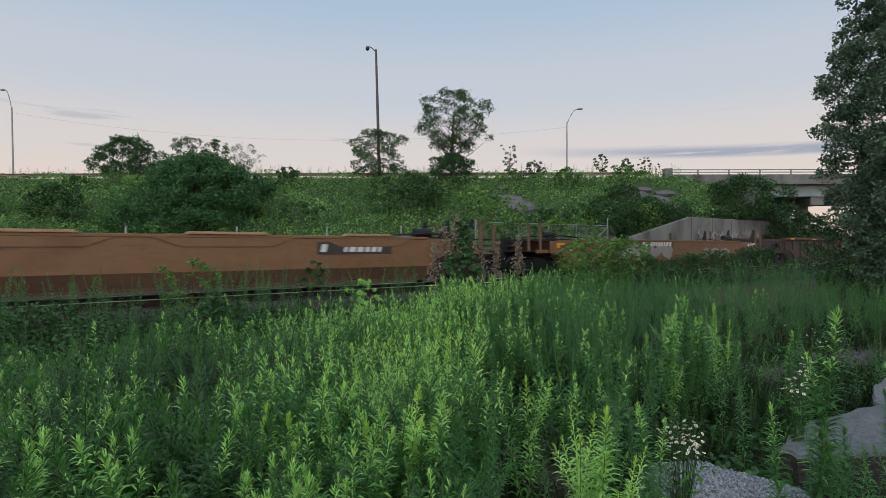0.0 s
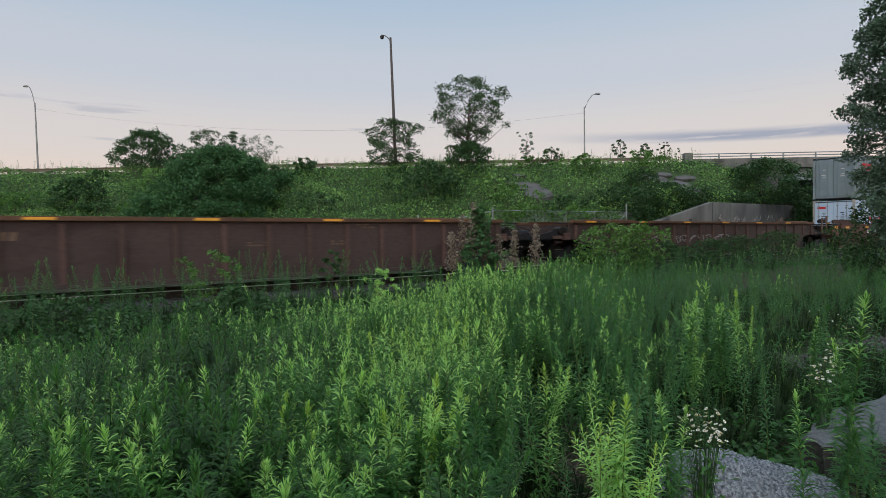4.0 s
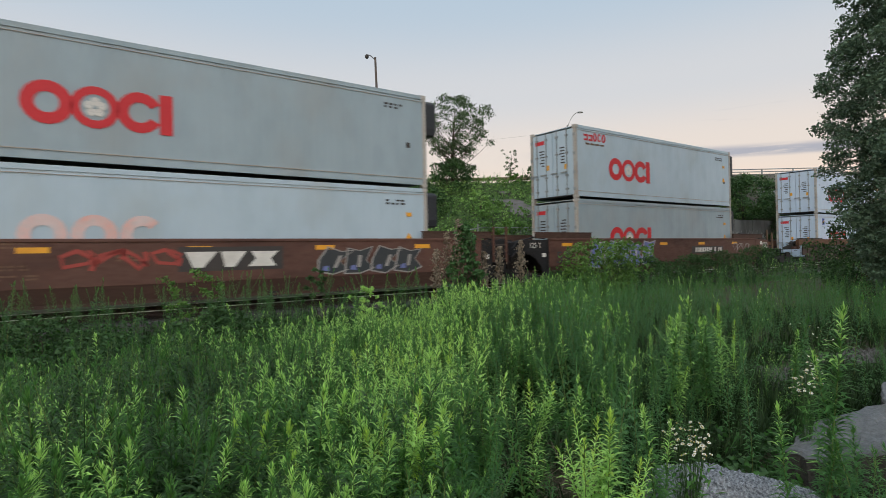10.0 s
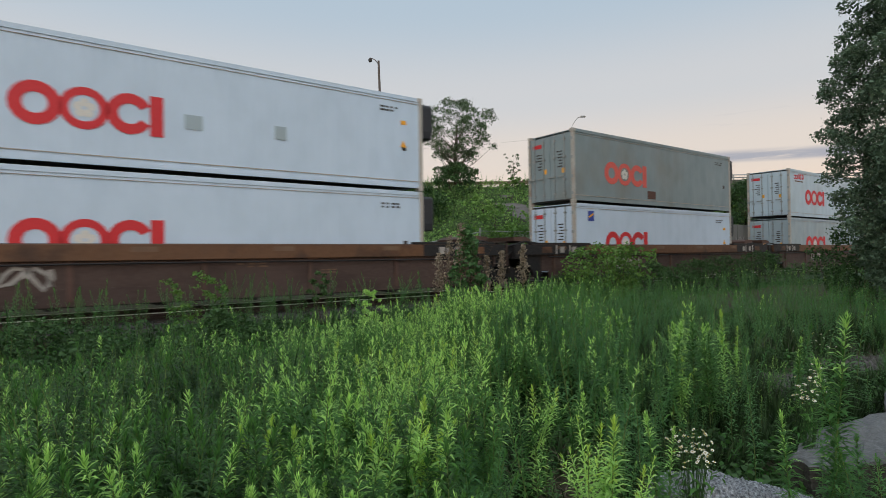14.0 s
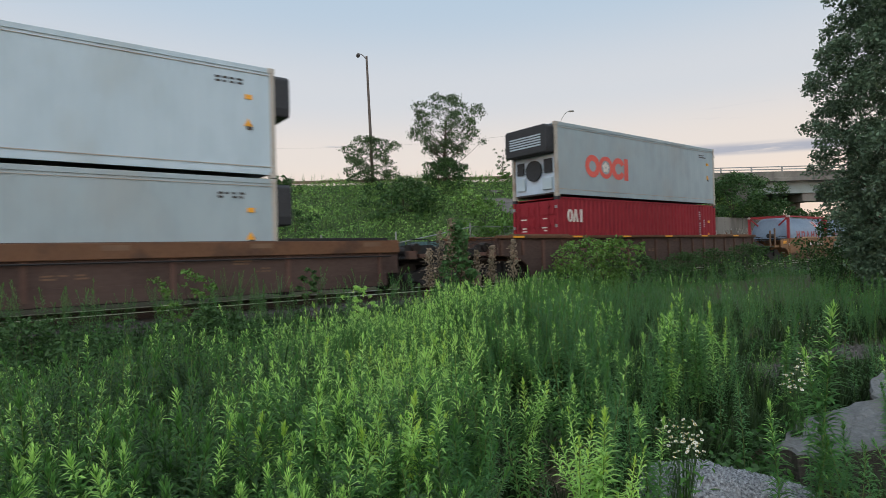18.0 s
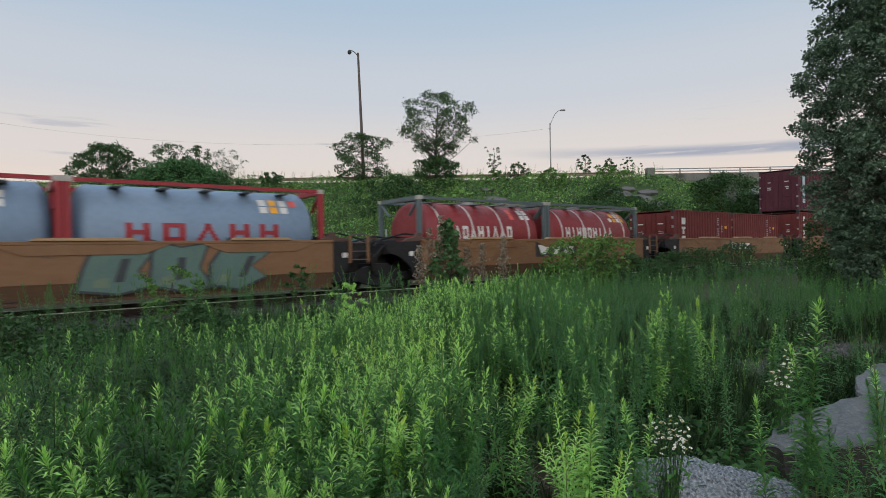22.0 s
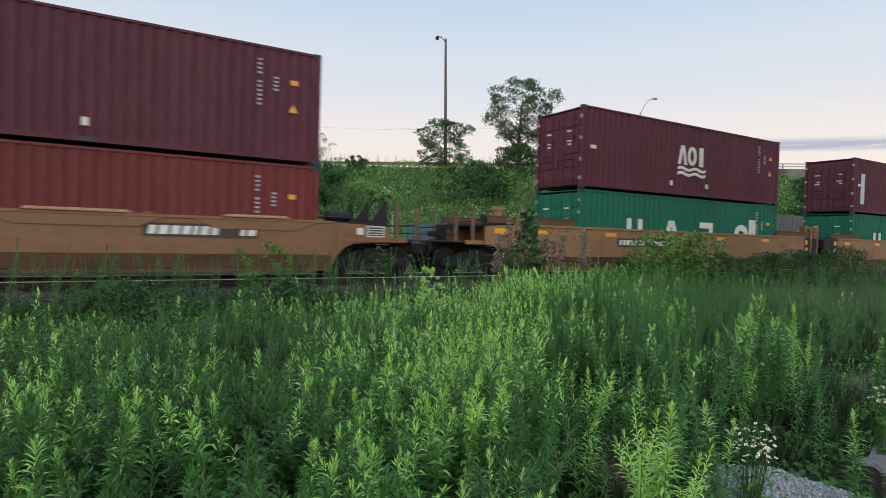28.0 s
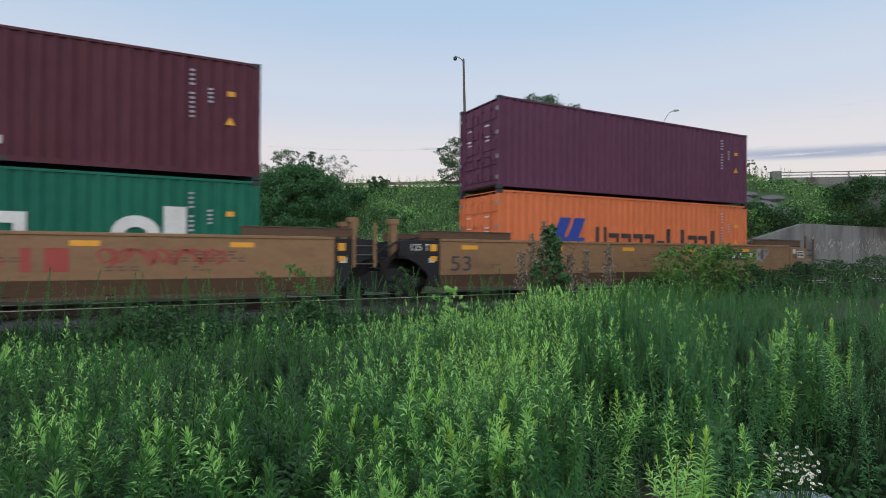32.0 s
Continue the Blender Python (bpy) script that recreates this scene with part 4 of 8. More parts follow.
            g.box(x, x + 0.13, -HALF - 0.006, -HALF + 0.03, 0.42, 0.6)
            part("pocket_label", g, M["white_paint"], c, "small pale label")
        g = G()
        g.box(0.42, 0.68, -HALF - 0.006, -HALF + 0.03, 1.42, 1.54)
        part("post_label", g, M["white_paint"], c, "small pale label")
    # small bars of numbering at the trailing end of the near side
    g = G()
    dark = style == "reefer" and skin != "c_green"
    yv = -HALF + (0.005 if style == "reefer" else 0.004)
    if style == "reefer":
        bars(g, L - 1.5, H - 0.55, 0.7, 0.2, 2, 4, -HALF + 0.012, r)
        g.box(L - 0.75, L - 0.6, -HALF + 0.008, -HALF + 0.012, 1.2, 1.36)
    else:
        for k in range(11):
            if k != 4:
                g.box(L - 1.6, L - 1.51, yv - 0.005, yv + 0.03, H - 0.4 - k * 0.11, H - 0.35 - k * 0.11)
        for k in range(4):
            g.box(L - 1.2, L - 1.1, yv - 0.005, yv + 0.03, H - 0.8 - k * 0.1, H - 0.75 - k * 0.1)
    tagged(part("number_marking", g, M["dark_paint"] if dark else M["tag_pale"], c, "container number as plain bars"), kind="stuff")
    if style != "reefer" or r.random() < 0.6:
        g = G()
        g.box(L - 0.78, L - 0.6, yv - 0.006, yv + 0.02, H - 0.9, H - 0.78)
        part("warning_decal", g, M["mark"], c, "amber warning decal")
        g = G()
        g.prism([(L - 0.82, H - 1.6), (L - 0.6, H - 1.6), (L - 0.71, H - 1.4)], yv - 0.006, yv + 0.02)
        part("warning_decal", g, M["mark"], c, "amber warning triangle")
    return moving(c, o, z)


def ring_logo(c, x, z, size, colour, y=-HALF + 0.012):
    """Three heavy rings, one with a five-petal flower, one notched, and a bar."""
    r1 = size * 0.5
    for k in range(3):
        g = G()
        cx = x + r1 * 1.02 + k * size * 0.93
        ring(g, cx, z, r1, r1 * (0.48, 0.62, 0.5)[k], y, 18, *((0.0, 2 * math.pi) if k < 2 else (0.5, 2 * math.pi - 0.5)))
        part("logo_ring", g, M[colour], c, "heavy red ring of the emblem")
    g = G()
    cx = x + r1 * 1.02 + size * 0.93
    for k in range(5):
        a = math.pi / 2 + k * 2 * math.pi / 5
        ring(g, cx + r1 * 0.28 * math.cos(a), z + r1 * 0.28 * math.sin(a), r1 * 0.2, 0.01, y, 8)
    part("logo_flower", g, M["white_paint"], c, "pale five-petal flower shape")
    g = G()
    bx = x + r1 * 1.02 + 2 * size * 0.93 + r1 * 0.75
    g.box(bx + size * 0.06, bx + size * 0.36, y - 0.003, y, z - r1, z + r1)
    part("logo_bar", g, M[colour], c, "heavy red bar of the emblem")


def mark_shape(c, shape, a, b, z, h, colour, y, name="logo_block"):
    """One plain painted shape of a company mark between a and b: block, pair, bar, peak, ring, hook, box, dash or angle."""
    g = G()
    w, t = b - a, (b - a) * 0.27
    y0, y1 = y - 0.003, y + 0.03
    if shape == "block":
        g.box(a, b, y0, y1, z, z + h)
    elif shape == "bar":
        g.box(a + w * 0.3, b - w * 0.3, y0, y1, z, z + h)
    elif shape == "dash":
        g.box(a + w * 0.1, b - w * 0.1, y0, y1, z + h * 0.28, z + h * 0.42)
    elif shape == "pair":
        g.prism([(a, z), (b, z), (b, z + h), (b - t, z + h), (b - t, z + h * 0.25), (a + t, z + h * 0.25), (a + t, z + h), (a, z + h)], y0, y1)
    elif shape == "angle":
        g.prism([(a, z), (b, z), (b, z + h * 0.24), (a + t * 1.2, z + h * 0.24), (a + t * 1.2, z + h), (a, z + h)], y0, y1)
    elif shape == "peak":
        m_ = (a + b) / 2
        g.prism([(a, z), (a + t, z), (m_, z + h * 0.76), (b - t, z), (b, z), (m_ + t * 0.6, z + h), (m_ - t * 0.6, z + h)], y0, y1)
    elif shape == "box":
        hh = h * 0.72
        g.prism([(a, z), (b, z), (b, z + hh), (a, z + hh), (a, z + hh * 0.72), (b - t, z + hh * 0.72), (b - t, z + hh * 0.28), (a, z + hh * 0.28)], y0, y1)
    else:
        hook = shape == "hook"
        n_, a0_, a1_ = 18, (0.7 if hook else 0.0), (2 * math.pi - 0.7 if hook else 2 * math.pi)
        cx, cz = (a + b) / 2, z + h / 2
        ang = [a0_ + (a1_ - a0_) * k / n_ for k in range(n_ + 1)]
        out_ = [(cx + w / 2 * math.cos(q), cz + h / 2 * math.sin(q)) for q in ang]
        in_ = [(cx + (w / 2 - t) * math.cos(q), cz + (h / 2 - t) * math.sin(q)) for q in ang]
        v = [(p[0], y0, p[1]) for p in out_ + in_] + [(p[0], y1, p[1]) for p in out_ + in_]
        m_ = n_ + 1
        f = []
        for k in range(n_):
            f += [(k, k + 1, m_ + k + 1, m_ + k), (2 * m_ + k, 2 * m_ + k + 1, k + 1, k), (m_ + k, m_ + k + 1, 3 * m_ + k + 1, 3 * m_ + k)]
        g.add(v, f)
    part(name, g, M[colour], c, "plain painted shape of a company mark")


def block_logo(c, x, z, w, h, shapes, colour, y=-HALF - 0.004, bar=0.8):
    """A row of plain painted shapes in place of a company name."""
    n = len(shapes)
    for k, shape in enumerate(shapes):
        mark_shape(c, shape, x + k * w / n, x + (k + bar) * w / n, z, h, colour, y)


# --- wheels, trucks, couplers ---
def wheel_mesh():
    g = G()
    for sgn in (-1, 1):
        prof = [(0.09, 0.66), (0.42, 0.66), (0.45, 0.70), (0.44, 0.79), (0.09, 0.79)]
        seg = 22
        v, f = [], []
        for k in range(seg):
            a = 2 * math.pi * k / seg
            v += [(p * math.cos(a), sgn * q, p * math.sin(a)) for p, q in prof]
        m = len(prof)
        for k in range(seg):
            for i in range(m):
                f.append((k * m + i, k * m + (i + 1) % m, ((k + 1) % seg) * m + (i + 1) % m, ((k + 1) % seg) * m + i))
        g.add(v, f)
        for k in range(4):
            a = k * math.pi / 2
            g.box(-0.05 + 0.25 * math.cos(a), 0.05 + 0.25 * math.cos(a), sgn * 0.79 - 0.012, sgn * 0.79 + 0.012, -0.05 + 0.25 * math.sin(a), 0.05 + 0.25 * math.sin(a), 1)
    g.tube([(0, -1.0, 0), (0, 1.0, 0)], 0.085, 10)
    return g.mesh("wheelset", [M["steel"], M["black"]])


WHEELSET = wheel_mesh()
g = G()
for sgn in (-1, 1):
    y0_, y1_ = sorted((sgn * 0.88, sgn * 1.06))
    g.prism([(-1.18, 0.36), (-1.18, 0.58), (-0.8, 0.62), (-0.45, 0.78), (0.45, 0.78), (0.8, 0.62), (1.18, 0.58), (1.18, 0.36), (0.85, 0.38), (0.45, 0.2), (-0.45, 0.2), (-0.85, 0.38)], y0_, y1_)
    for x in (-0.9, 0.9):
        g.tube([(x, sgn * 1.0, 0.45), (x, sgn * 1.12, 0.45)], 0.13, 10)
SIDE_FRAMES = g.mesh("side_frames", M["black"])
g = G()
g.box(-0.26, 0.26, -1.15, 1.15, 0.5, 0.85)
for y in (-0.97, 0.97):
    for x in (-0.2, 0.0, 0.2):
        g.tube([(x, y, 0.24), (x, y, 0.5)], 0.09, 8)
BOLSTER = g.mesh("bolster", M["black"])


def truck(car, x):
    t_ = new("truck", SIDE_FRAMES)
    t_.parent = car
    t_.location = (x, 0, 0)
    tagged(t_, "black cast steel truck with four wheels")
    b = new("bolster", BOLSTER)
    b.parent = t_
    for dx in (-0.9, 0.9):
        w = new("wheelset", WHEELSET)
        w.parent = t_
        w.location = (dx, 0, 0.45)
        WHEELS.append(w)


def coupler(car, x, sgn):
    g = G()
    p, q = sorted((x, x + sgn * 0.5))
    g.box(p, q, -0.12, 0.12, 0.72, 0.95)
    p, q = sorted((x + sgn * 0.3, x + sgn * 0.6))
    g.prism([(p, 0.66), (q, 0.66), (q, 1.0), (p, 1.0)], -0.2, 0.14)
    part("coupler", g, M["steel"], car, "rusty knuckle coupler", bevel=0.03)
    for y in (0.32, -0.42):
        g = G()
        g.tube([(x, y, 0.9), (x + sgn * 0.2, y, 0.55), (x + sgn * 0.45, y * 0.8, 0.42), (x + sgn * 0.75, y * 0.6, 0.52)], 0.025, 6)
        part("air_hose", g, M["black"], car)


def framed_label(car, x, z, w, h, y):
    """A dark plate with a pale rim and bars."""
    g = G()
    g.box(x, x + w, y - 0.004, y, z, z + h)
    p = part("end_plate", g, M["dark_paint"], car, "dark plate with a pale rim")
    g = G()
    t_ = 0.03
    for q in ((x, x + w, z, z + t_), (x, x + w, z + h - t_, z + h), (x, x + t_, z + t_, z + h - t_), (x + w - t_, x + w, z + t_, z + h - t_)):
        g.box(q[0], q[1], y - 0.008, y - 0.004, q[2], q[3])
    for k in range(3):
        g.box(x + 0.06, x + w - 0.06, y - 0.007, y - 0.004, z + 0.065 + k * (h - 0.1) / 3, z + 0.09 + k * (h - 0.1) / 3)
    part("plate_rim", g, M["white_paint"], p, "pale rim and bars")


def coupler_end(car, xb, sgn, paint, reach=1.25, deck=1.2, bulkhead=False, trail=False, top=1.66):
    """A car's outer end: side sheets arched over the truck, then an open deck with posts, brake gear and coupler."""
    def at(d):
        return xb + sgn * d

    def span(d0, d1):
        return sorted((at(d0), at(d1)))

    for y in (-1.46, 1.40):
        g = G()
        g.prism([(at(0), top), (at(reach * 0.5), top - 0.02), (at(reach), top - 0.07), (at(reach), 1.02), (at(0.62), 0.97), (at(0.36), 0.86), (at(0.16), 0.64), (at(0), 0.34)], y, y + 0.06)
        part("end_side", g, M[paint], car, "arched side sheet over the truck", bevel=0.008)
        # stiffeners and a pocket in the sheet
        yo = y - 0.025 if y < 0 else y + 0.06
        g = G()
        g.box(*span(0.3, reach + 0.02), yo, yo + 0.025, 1.02, 1.09)
        g.box(*span(0.12, 0.2), yo, yo + 0.025, 0.9, top - 0.07)
        g.box(*span(reach - 0.08, reach), yo, yo + 0.025, 1.09, top - 0.1)
        part("stiffener", g, M[paint], car, bevel=0.006)
    g = G()
    g.box(*span(0.36, 0.7), -1.469, -1.461, 1.14, 1.32)
    part("recess", g, M["stencil"], car, "worn rubbed panel")
    if trail:
        framed_label(car, span(reach - 0.66, reach - 0.14)[0], 1.16, 0.52, 0.3, -1.461)
        g = G()
        g.box(*span(reach - 0.95, reach - 0.76), -1.469, -1.461, top - 0.3, top - 0.12)
        part("end_label", g, M["white_paint"], car, "small pale label")
    else:
        g = G()
        g.box(*span(0.42, 0.86), -1.469, -1.461, top - 0.3, top - 0.12)
        part("reflector", g, M["mark"], car, "large amber reflector")
        g = G()
        g.box(*span(0.02, 0.14), -1.469, -1.461, 1.1, 1.26)
        part("end_label", g, M["white_paint"], car, "small pale label")
    e = reach + deck
    g = G()
    g.box(*span(-0.3, e), -0.33, 0.33, 0.72, 1.08)
    part("draft_sill", g, M["black"], car, "black centre sill", bevel=0.02)
    g = G()
    g.box(*span(reach - 0.3, e), -1.3, 1.3, 1.06, 1.10)
    part("deck", g, M["black"], car, "open walkway deck")
    for y in (-1.36, 1.28):
        g = G()
        g.box(*span(reach, reach + 0.62), y, y + 0.08, 1.02, 1.15)
        part("deck_edge", g, M[paint], car)
    # slanting end bulkhead across the car
    g = G()
    if bulkhead:
        for y in (-1.38, -0.05, 1.32):
            g = G()
            g.prism([(at(reach - 0.62), top - 0.04), (at(reach - 0.02), 1.4), (at(reach - 0.02), 2.16), (at(reach - 0.14), 2.18), (at(reach - 0.3), 1.88)], y, y + 0.06)
            part("end_gusset", g, M["black"], car, "dark gusset of the end bulkhead", bevel=0.008)
    else:
        g.box(*span(-0.15, -0.05), -1.38, 1.38, 0.5, top - 0.06)
        part("end_bulkhead", g, M[paint], car, "end bulkhead")
    for y in (-1.3, 1.22):
        for d, ht in ((reach + 0.34, 2.16), (reach + 0.95, 2.02)):
            g = G()
            x = at(d)
            g.box(x - 0.045, x + 0.045, y, y + 0.07, 1.08, ht)
            part("handrail_post", g, M["stencil"] if paint != "ribbed" else M["black"], car, "worn end post", bevel=0.006)
    g = G()
    x = at(reach + 0.95)
    g.box(x - 0.02, x + 0.02, -1.23, 1.22, 1.5, 1.54)
    g.box(x - 0.02, x + 0.02, -1.23, 1.22, 1.28, 1.31)
    part("cross_rail", g, M["black"], car)
    # brake housing with its hand wheel, and cylinders lying over the sheets
    g = G()
    x = at(reach + 0.5)
    g.box(x - 0.12, x + 0.12, 0.25, 0.6, 1.1, 1.62)
    g.tube([(x - 0.3, 0.75, 1.32), (x + 0.25, 0.75, 1.32)], 0.1, 10)
    part("brake_gear", g, M["black"], car, "brake housing and air cylinder")
    g = G()
    for k in range(14):
        a0_, a1_ = 2 * math.pi * k / 14, 2 * math.pi * (k + 1) / 14
        g.tube([(x, 0.2, 1.5), (x + 0.24 * math.cos(a0_), 0.2, 1.5 + 0.24 * math.sin(a0_))], 0.008, 4) if k % 4 == 0 else None
        g.tube([(x + 0.26 * math.cos(a0_), 0.2, 1.5 + 0.26 * math.sin(a0_)), (x + 0.26 * math.cos(a1_), 0.2, 1.5 + 0.26 * math.sin(a1_))], 0.016, 5)
    part("hand_wheel", g, M["black"], car, "spoked hand brake wheel")
    g = G()
    g.box(*span(-0.1, reach - 0.25), -1.38, 1.38, top - 0.05, top + 0.03)
    part("end_plate_deck", g, M["black"], car, "dark plate over the truck")
    g = G()
    g.tube([(at(0.1), -0.6, top + 0.2), (at(0.75), -0.6, top + 0.2)], 0.14, 12)
    part("air_reservoir", g, M["black"], car, "dark air reservoir over the truck")
    for y in (-1.1, 0.4):
        g = G()
        g.tube([(at(-0.8), y, top + 0.1), (at(0.3), y, top + 0.17), (at(reach - 0.2), y, top + 0.06)], 0.028, 6)
        part("pipe", g, M["black"], car)
    for k in range(3):
        g = G()
        x = at(reach - 0.2)
        g.box(x - 0.18, x + 0.18, -1.5, -1.47, 0.42 + 0.27 * k, 0.445 + 0.27 * k)
        part("ladder_rung", g, M["pole"], car)
    coupler(car, at(e), sgn)


def low_end(car, xb, sgn, paint, reach=2.0):
    """An older car's outer end: a low tapering frame with rollers, steps and coupler."""
    def at(d):
        return xb + sgn * d

    def span(d0, d1):
        return sorted((at(d0), at(d1)))

    for y in (-1.3, 1.22):
        g = G()
        g.prism([(at(0), 1.5), (at(0.75), 1.44), (at(0.8), 1.36), (at(reach - 0.1), 1.2), (at(reach), 1.18), (at(reach), 1.08), (at(0), 1.06)], y, y + 0.06)
        part("end_side", g, M["black"], car, "low tapering end frame", bevel=0.008)
    g = G()
    g.box(*span(-0.3, reach), -0.33, 0.33, 0.72, 1.1)
    g.box(*span(0, reach - 0.2), -1.26, 1.26, 1.04, 1.08)
    part("draft_sill", g, M["black"], car, "black centre sill and deck")
    g = G()
    g.box(*span(0.0, 0.3), -1.48, -1.3, 1.04, 1.3)
    g.box(*span(0.42, 0.78), -1.47, -1.31, 1.08, 1.2)
    part("worn_bracket", g, M["rib"], car, "rust-worn bracket", bevel=0.01)
    g = G()
    g.tube([(at(0.36), -1.4, 1.38), (at(0.36), -1.1, 1.38)], 0.15, 12)
    part("roller", g, M["steel"], car, "round guide roller")
    g = G()
    for y in (-1.42, 1.38):
        g.tube([(at(0.1), y, 1.5), (at(0.12), y, 1.66), (at(0.8), y, 1.64), (at(0.95), y, 1.2)], 0.02, 5)
        g.tube([(at(0.95), y, 1.52), (at(reach - 0.1), y, 1.32)], 0.02, 5)
    part("grab_iron", g, M["black"], car, "bent grab irons")
    g = G()
    g.tube([(at(0.5), 0.3, 1.3), (at(1.3), 0.3, 1.3)], 0.14, 10)
    g.box(*span(1.2, 1.5), 0.5, 0.9, 1.08, 1.5)
    part("brake_gear", g, M["black"], car, "brake cylinder and housing")
    for k in range(3):
        g = G()
        x = at(0.62)
        g.box(x - 0.2, x + 0.2, -1.5, -1.47, 0.4 + 0.28 * k, 0.425 + 0.28 * k)
        part("ladder_rung", g, M["pole"], car)
    coupler(car, at(reach), sgn)


def joint_end(car, xb, sgn, paint, reach=1.15, ladder=False, style="wide", top=1.66):
    """An inner end over a shared truck: black side sheets with an arch, walkway, pipes and a ladder."""
    def at(d):
        return xb + sgn * d

    def span(d0, d1):
        return sorted((at(d0), at(d1)))

    for y in (-1.47, 1.41):
        g = G()
        g.prism([(at(0), top), (at(reach), top - 0.03), (at(reach), 1.16), (at(reach - 0.3), 1.1), (at(reach - 0.55), 0.98), (at(0.4), 0.7), (at(0.28), 0.36), (at(0), 0.36)], y, y + 0.06)
        part("end_side", g, M["black"], car, "black arched side sheet", bevel=0.008)
        yo = y - 0.02 if y < 0 else y + 0.06
        g = G()
        g.box(*span(0.1, reach - 0.02), yo, yo + 0.02, 1.2, 1.26)
        g.box(*span(0.02, 0.1), yo, yo + 0.02, 0.5, top - 0.06)
        part("stiffener", g, M["black"], car)
    g = G()
    g.box(*span(-0.3, reach + 0.05), -0.4, 0.4, 0.72, 1.12)
    g.box(*span(0, reach - 0.05), -1.4, 1.4, 1.12, 1.16)
    part("draft_sill", g, M["black"], car, "black centre sill and deck")
    g = G()
    g.box(*span(-0.12, -0.04), -1.4, 1.4, 0.5, top - 0.04)
    part("end_bulkhead", g, M["black"], car, "end bulkhead")
    g = G()
    g.box(*span(reach - 0.16, reach - 0.08), -1.3, 1.3, 1.16, top - 0.1)
    part("cross_plate", g, M["black"], car, "dark cross plate")
    g = G()
    g.prism([(at(reach - 0.5), 0.5), (at(reach + 0.1), 0.55), (at(reach + 0.12), 1.15), (at(reach - 0.5), 1.15)], -0.7, 0.7)
    part("connector", g, M["black"], car, "cast joint between the units", bevel=0.03)
    for yy in (-1.2, 1.14):
        g = G()
        g.prism([(at(reach - 0.2), 1.5), (at(reach + 0.34), 1.05), (at(reach + 0.4), 0.62), (at(reach + 0.3), 0.62), (at(reach + 0.22), 1.0), (at(reach - 0.3), 1.42)], yy, yy + 0.06)
        part("lever", g, M["steel"], car, "bent brake lever")
    g = G()
    g.tube([(at(0.2), -0.2, 1.45), (at(0.95), -0.2, 1.45)], 0.17, 12)
    part("air_reservoir", g, M["black"], car, "air reservoir between the units")
    for y, z0 in ((-1.1, 1.7), (-0.5, 1.62), (0.7, 1.66)):
        g = G()
        g.tube([(at(-0.2), y, z0), (at(0.4), y, z0 + 0.06), (at(reach), y, z0 - 0.12), (at(reach + 0.25), y, z0 - 0.34)], 0.03, 6)
        part("pipe", g, M["black"], car)
    if ladder:
        for d in (reach - 0.62, reach - 0.04):
            g = G()
            x = at(d)
            g.box(x - 0.035, x + 0.035, -1.53, -1.485, 0.9, 2.1 if style == "wide" else 1.7)
            part("ladder_rail", g, M[paint], car)
        for k in range(4):
            g = G()
            g.box(*span(reach - 0.59, reach - 0.07), -1.52, -1.495, 0.98 + 0.24 * k, 1.01 + 0.24 * k)
            part("ladder_rung", g, M["pole"], car, "pale worn ladder rung")
    g = G()
    if style == "yellow40":
        for y in (-1.42, 1.3):
            g = G()
            g.prism([(at(-0.35), top + 0.002), (at(0.6), top + 0.002), (at(0.5), top + 0.08), (at(0.2), top + 0.12), (at(0.1), top + 0.26), (at(-0.05), top + 0.26), (at(-0.1), top + 0.12), (at(-0.3), top + 0.08)], y, y + 0.12)
            part("container_guide", g, M["rib"], car, "worn container guide", bevel=0.01)
        g = G()
        g.box(*span(0.1, 0.2), -1.3, 1.3, top + 0.04, top + 0.12)
        part("guide_bar", g, M["rib"], car, "bar between the guides")
        g = G()
        g.box(*span(0.3, 0.46), -1.479, -1.471, 1.06, 1.24)
        part("end_label", g, M["white_paint"], car, "small pale label")
    elif style == "old":
        g.prism([(at(-0.1), 1.72), (at(0.75), 1.78), (at(0.8), 1.92), (at(0.2), 1.94), (at(-0.1), 1.84)], -0.9, 0.9)
        part("container_guide", g, M["rib"], car, "rusty raised guide", bevel=0.01)
    else:
        g.box(*span(0.16, 0.34), -1.479, -1.471, 1.02, 1.16)
        part("end_label", g, M["white_paint"], car, "small pale label")


def top_of(style):
    """Height of the top chord over the rails."""
    return 1.56 if style in ("yellow40", "low") else 1.70


def side_outline(L, style):
    if style == "ribbed":
        return [(0, 1.66), (0, 1.06), (0.7, 1.02), (1.15, 0.92), (1.45, 0.72), (1.66, 0.32), (L - 1.66, 0.32), (L - 1.45, 0.72), (L - 1.15, 0.92), (L - 0.7, 1.02), (L, 1.06), (L, 1.66)]
    z = top_of(style) - 0.06
    return [(0, z), (0, 0.66), (L, 0.66), (L, z)]


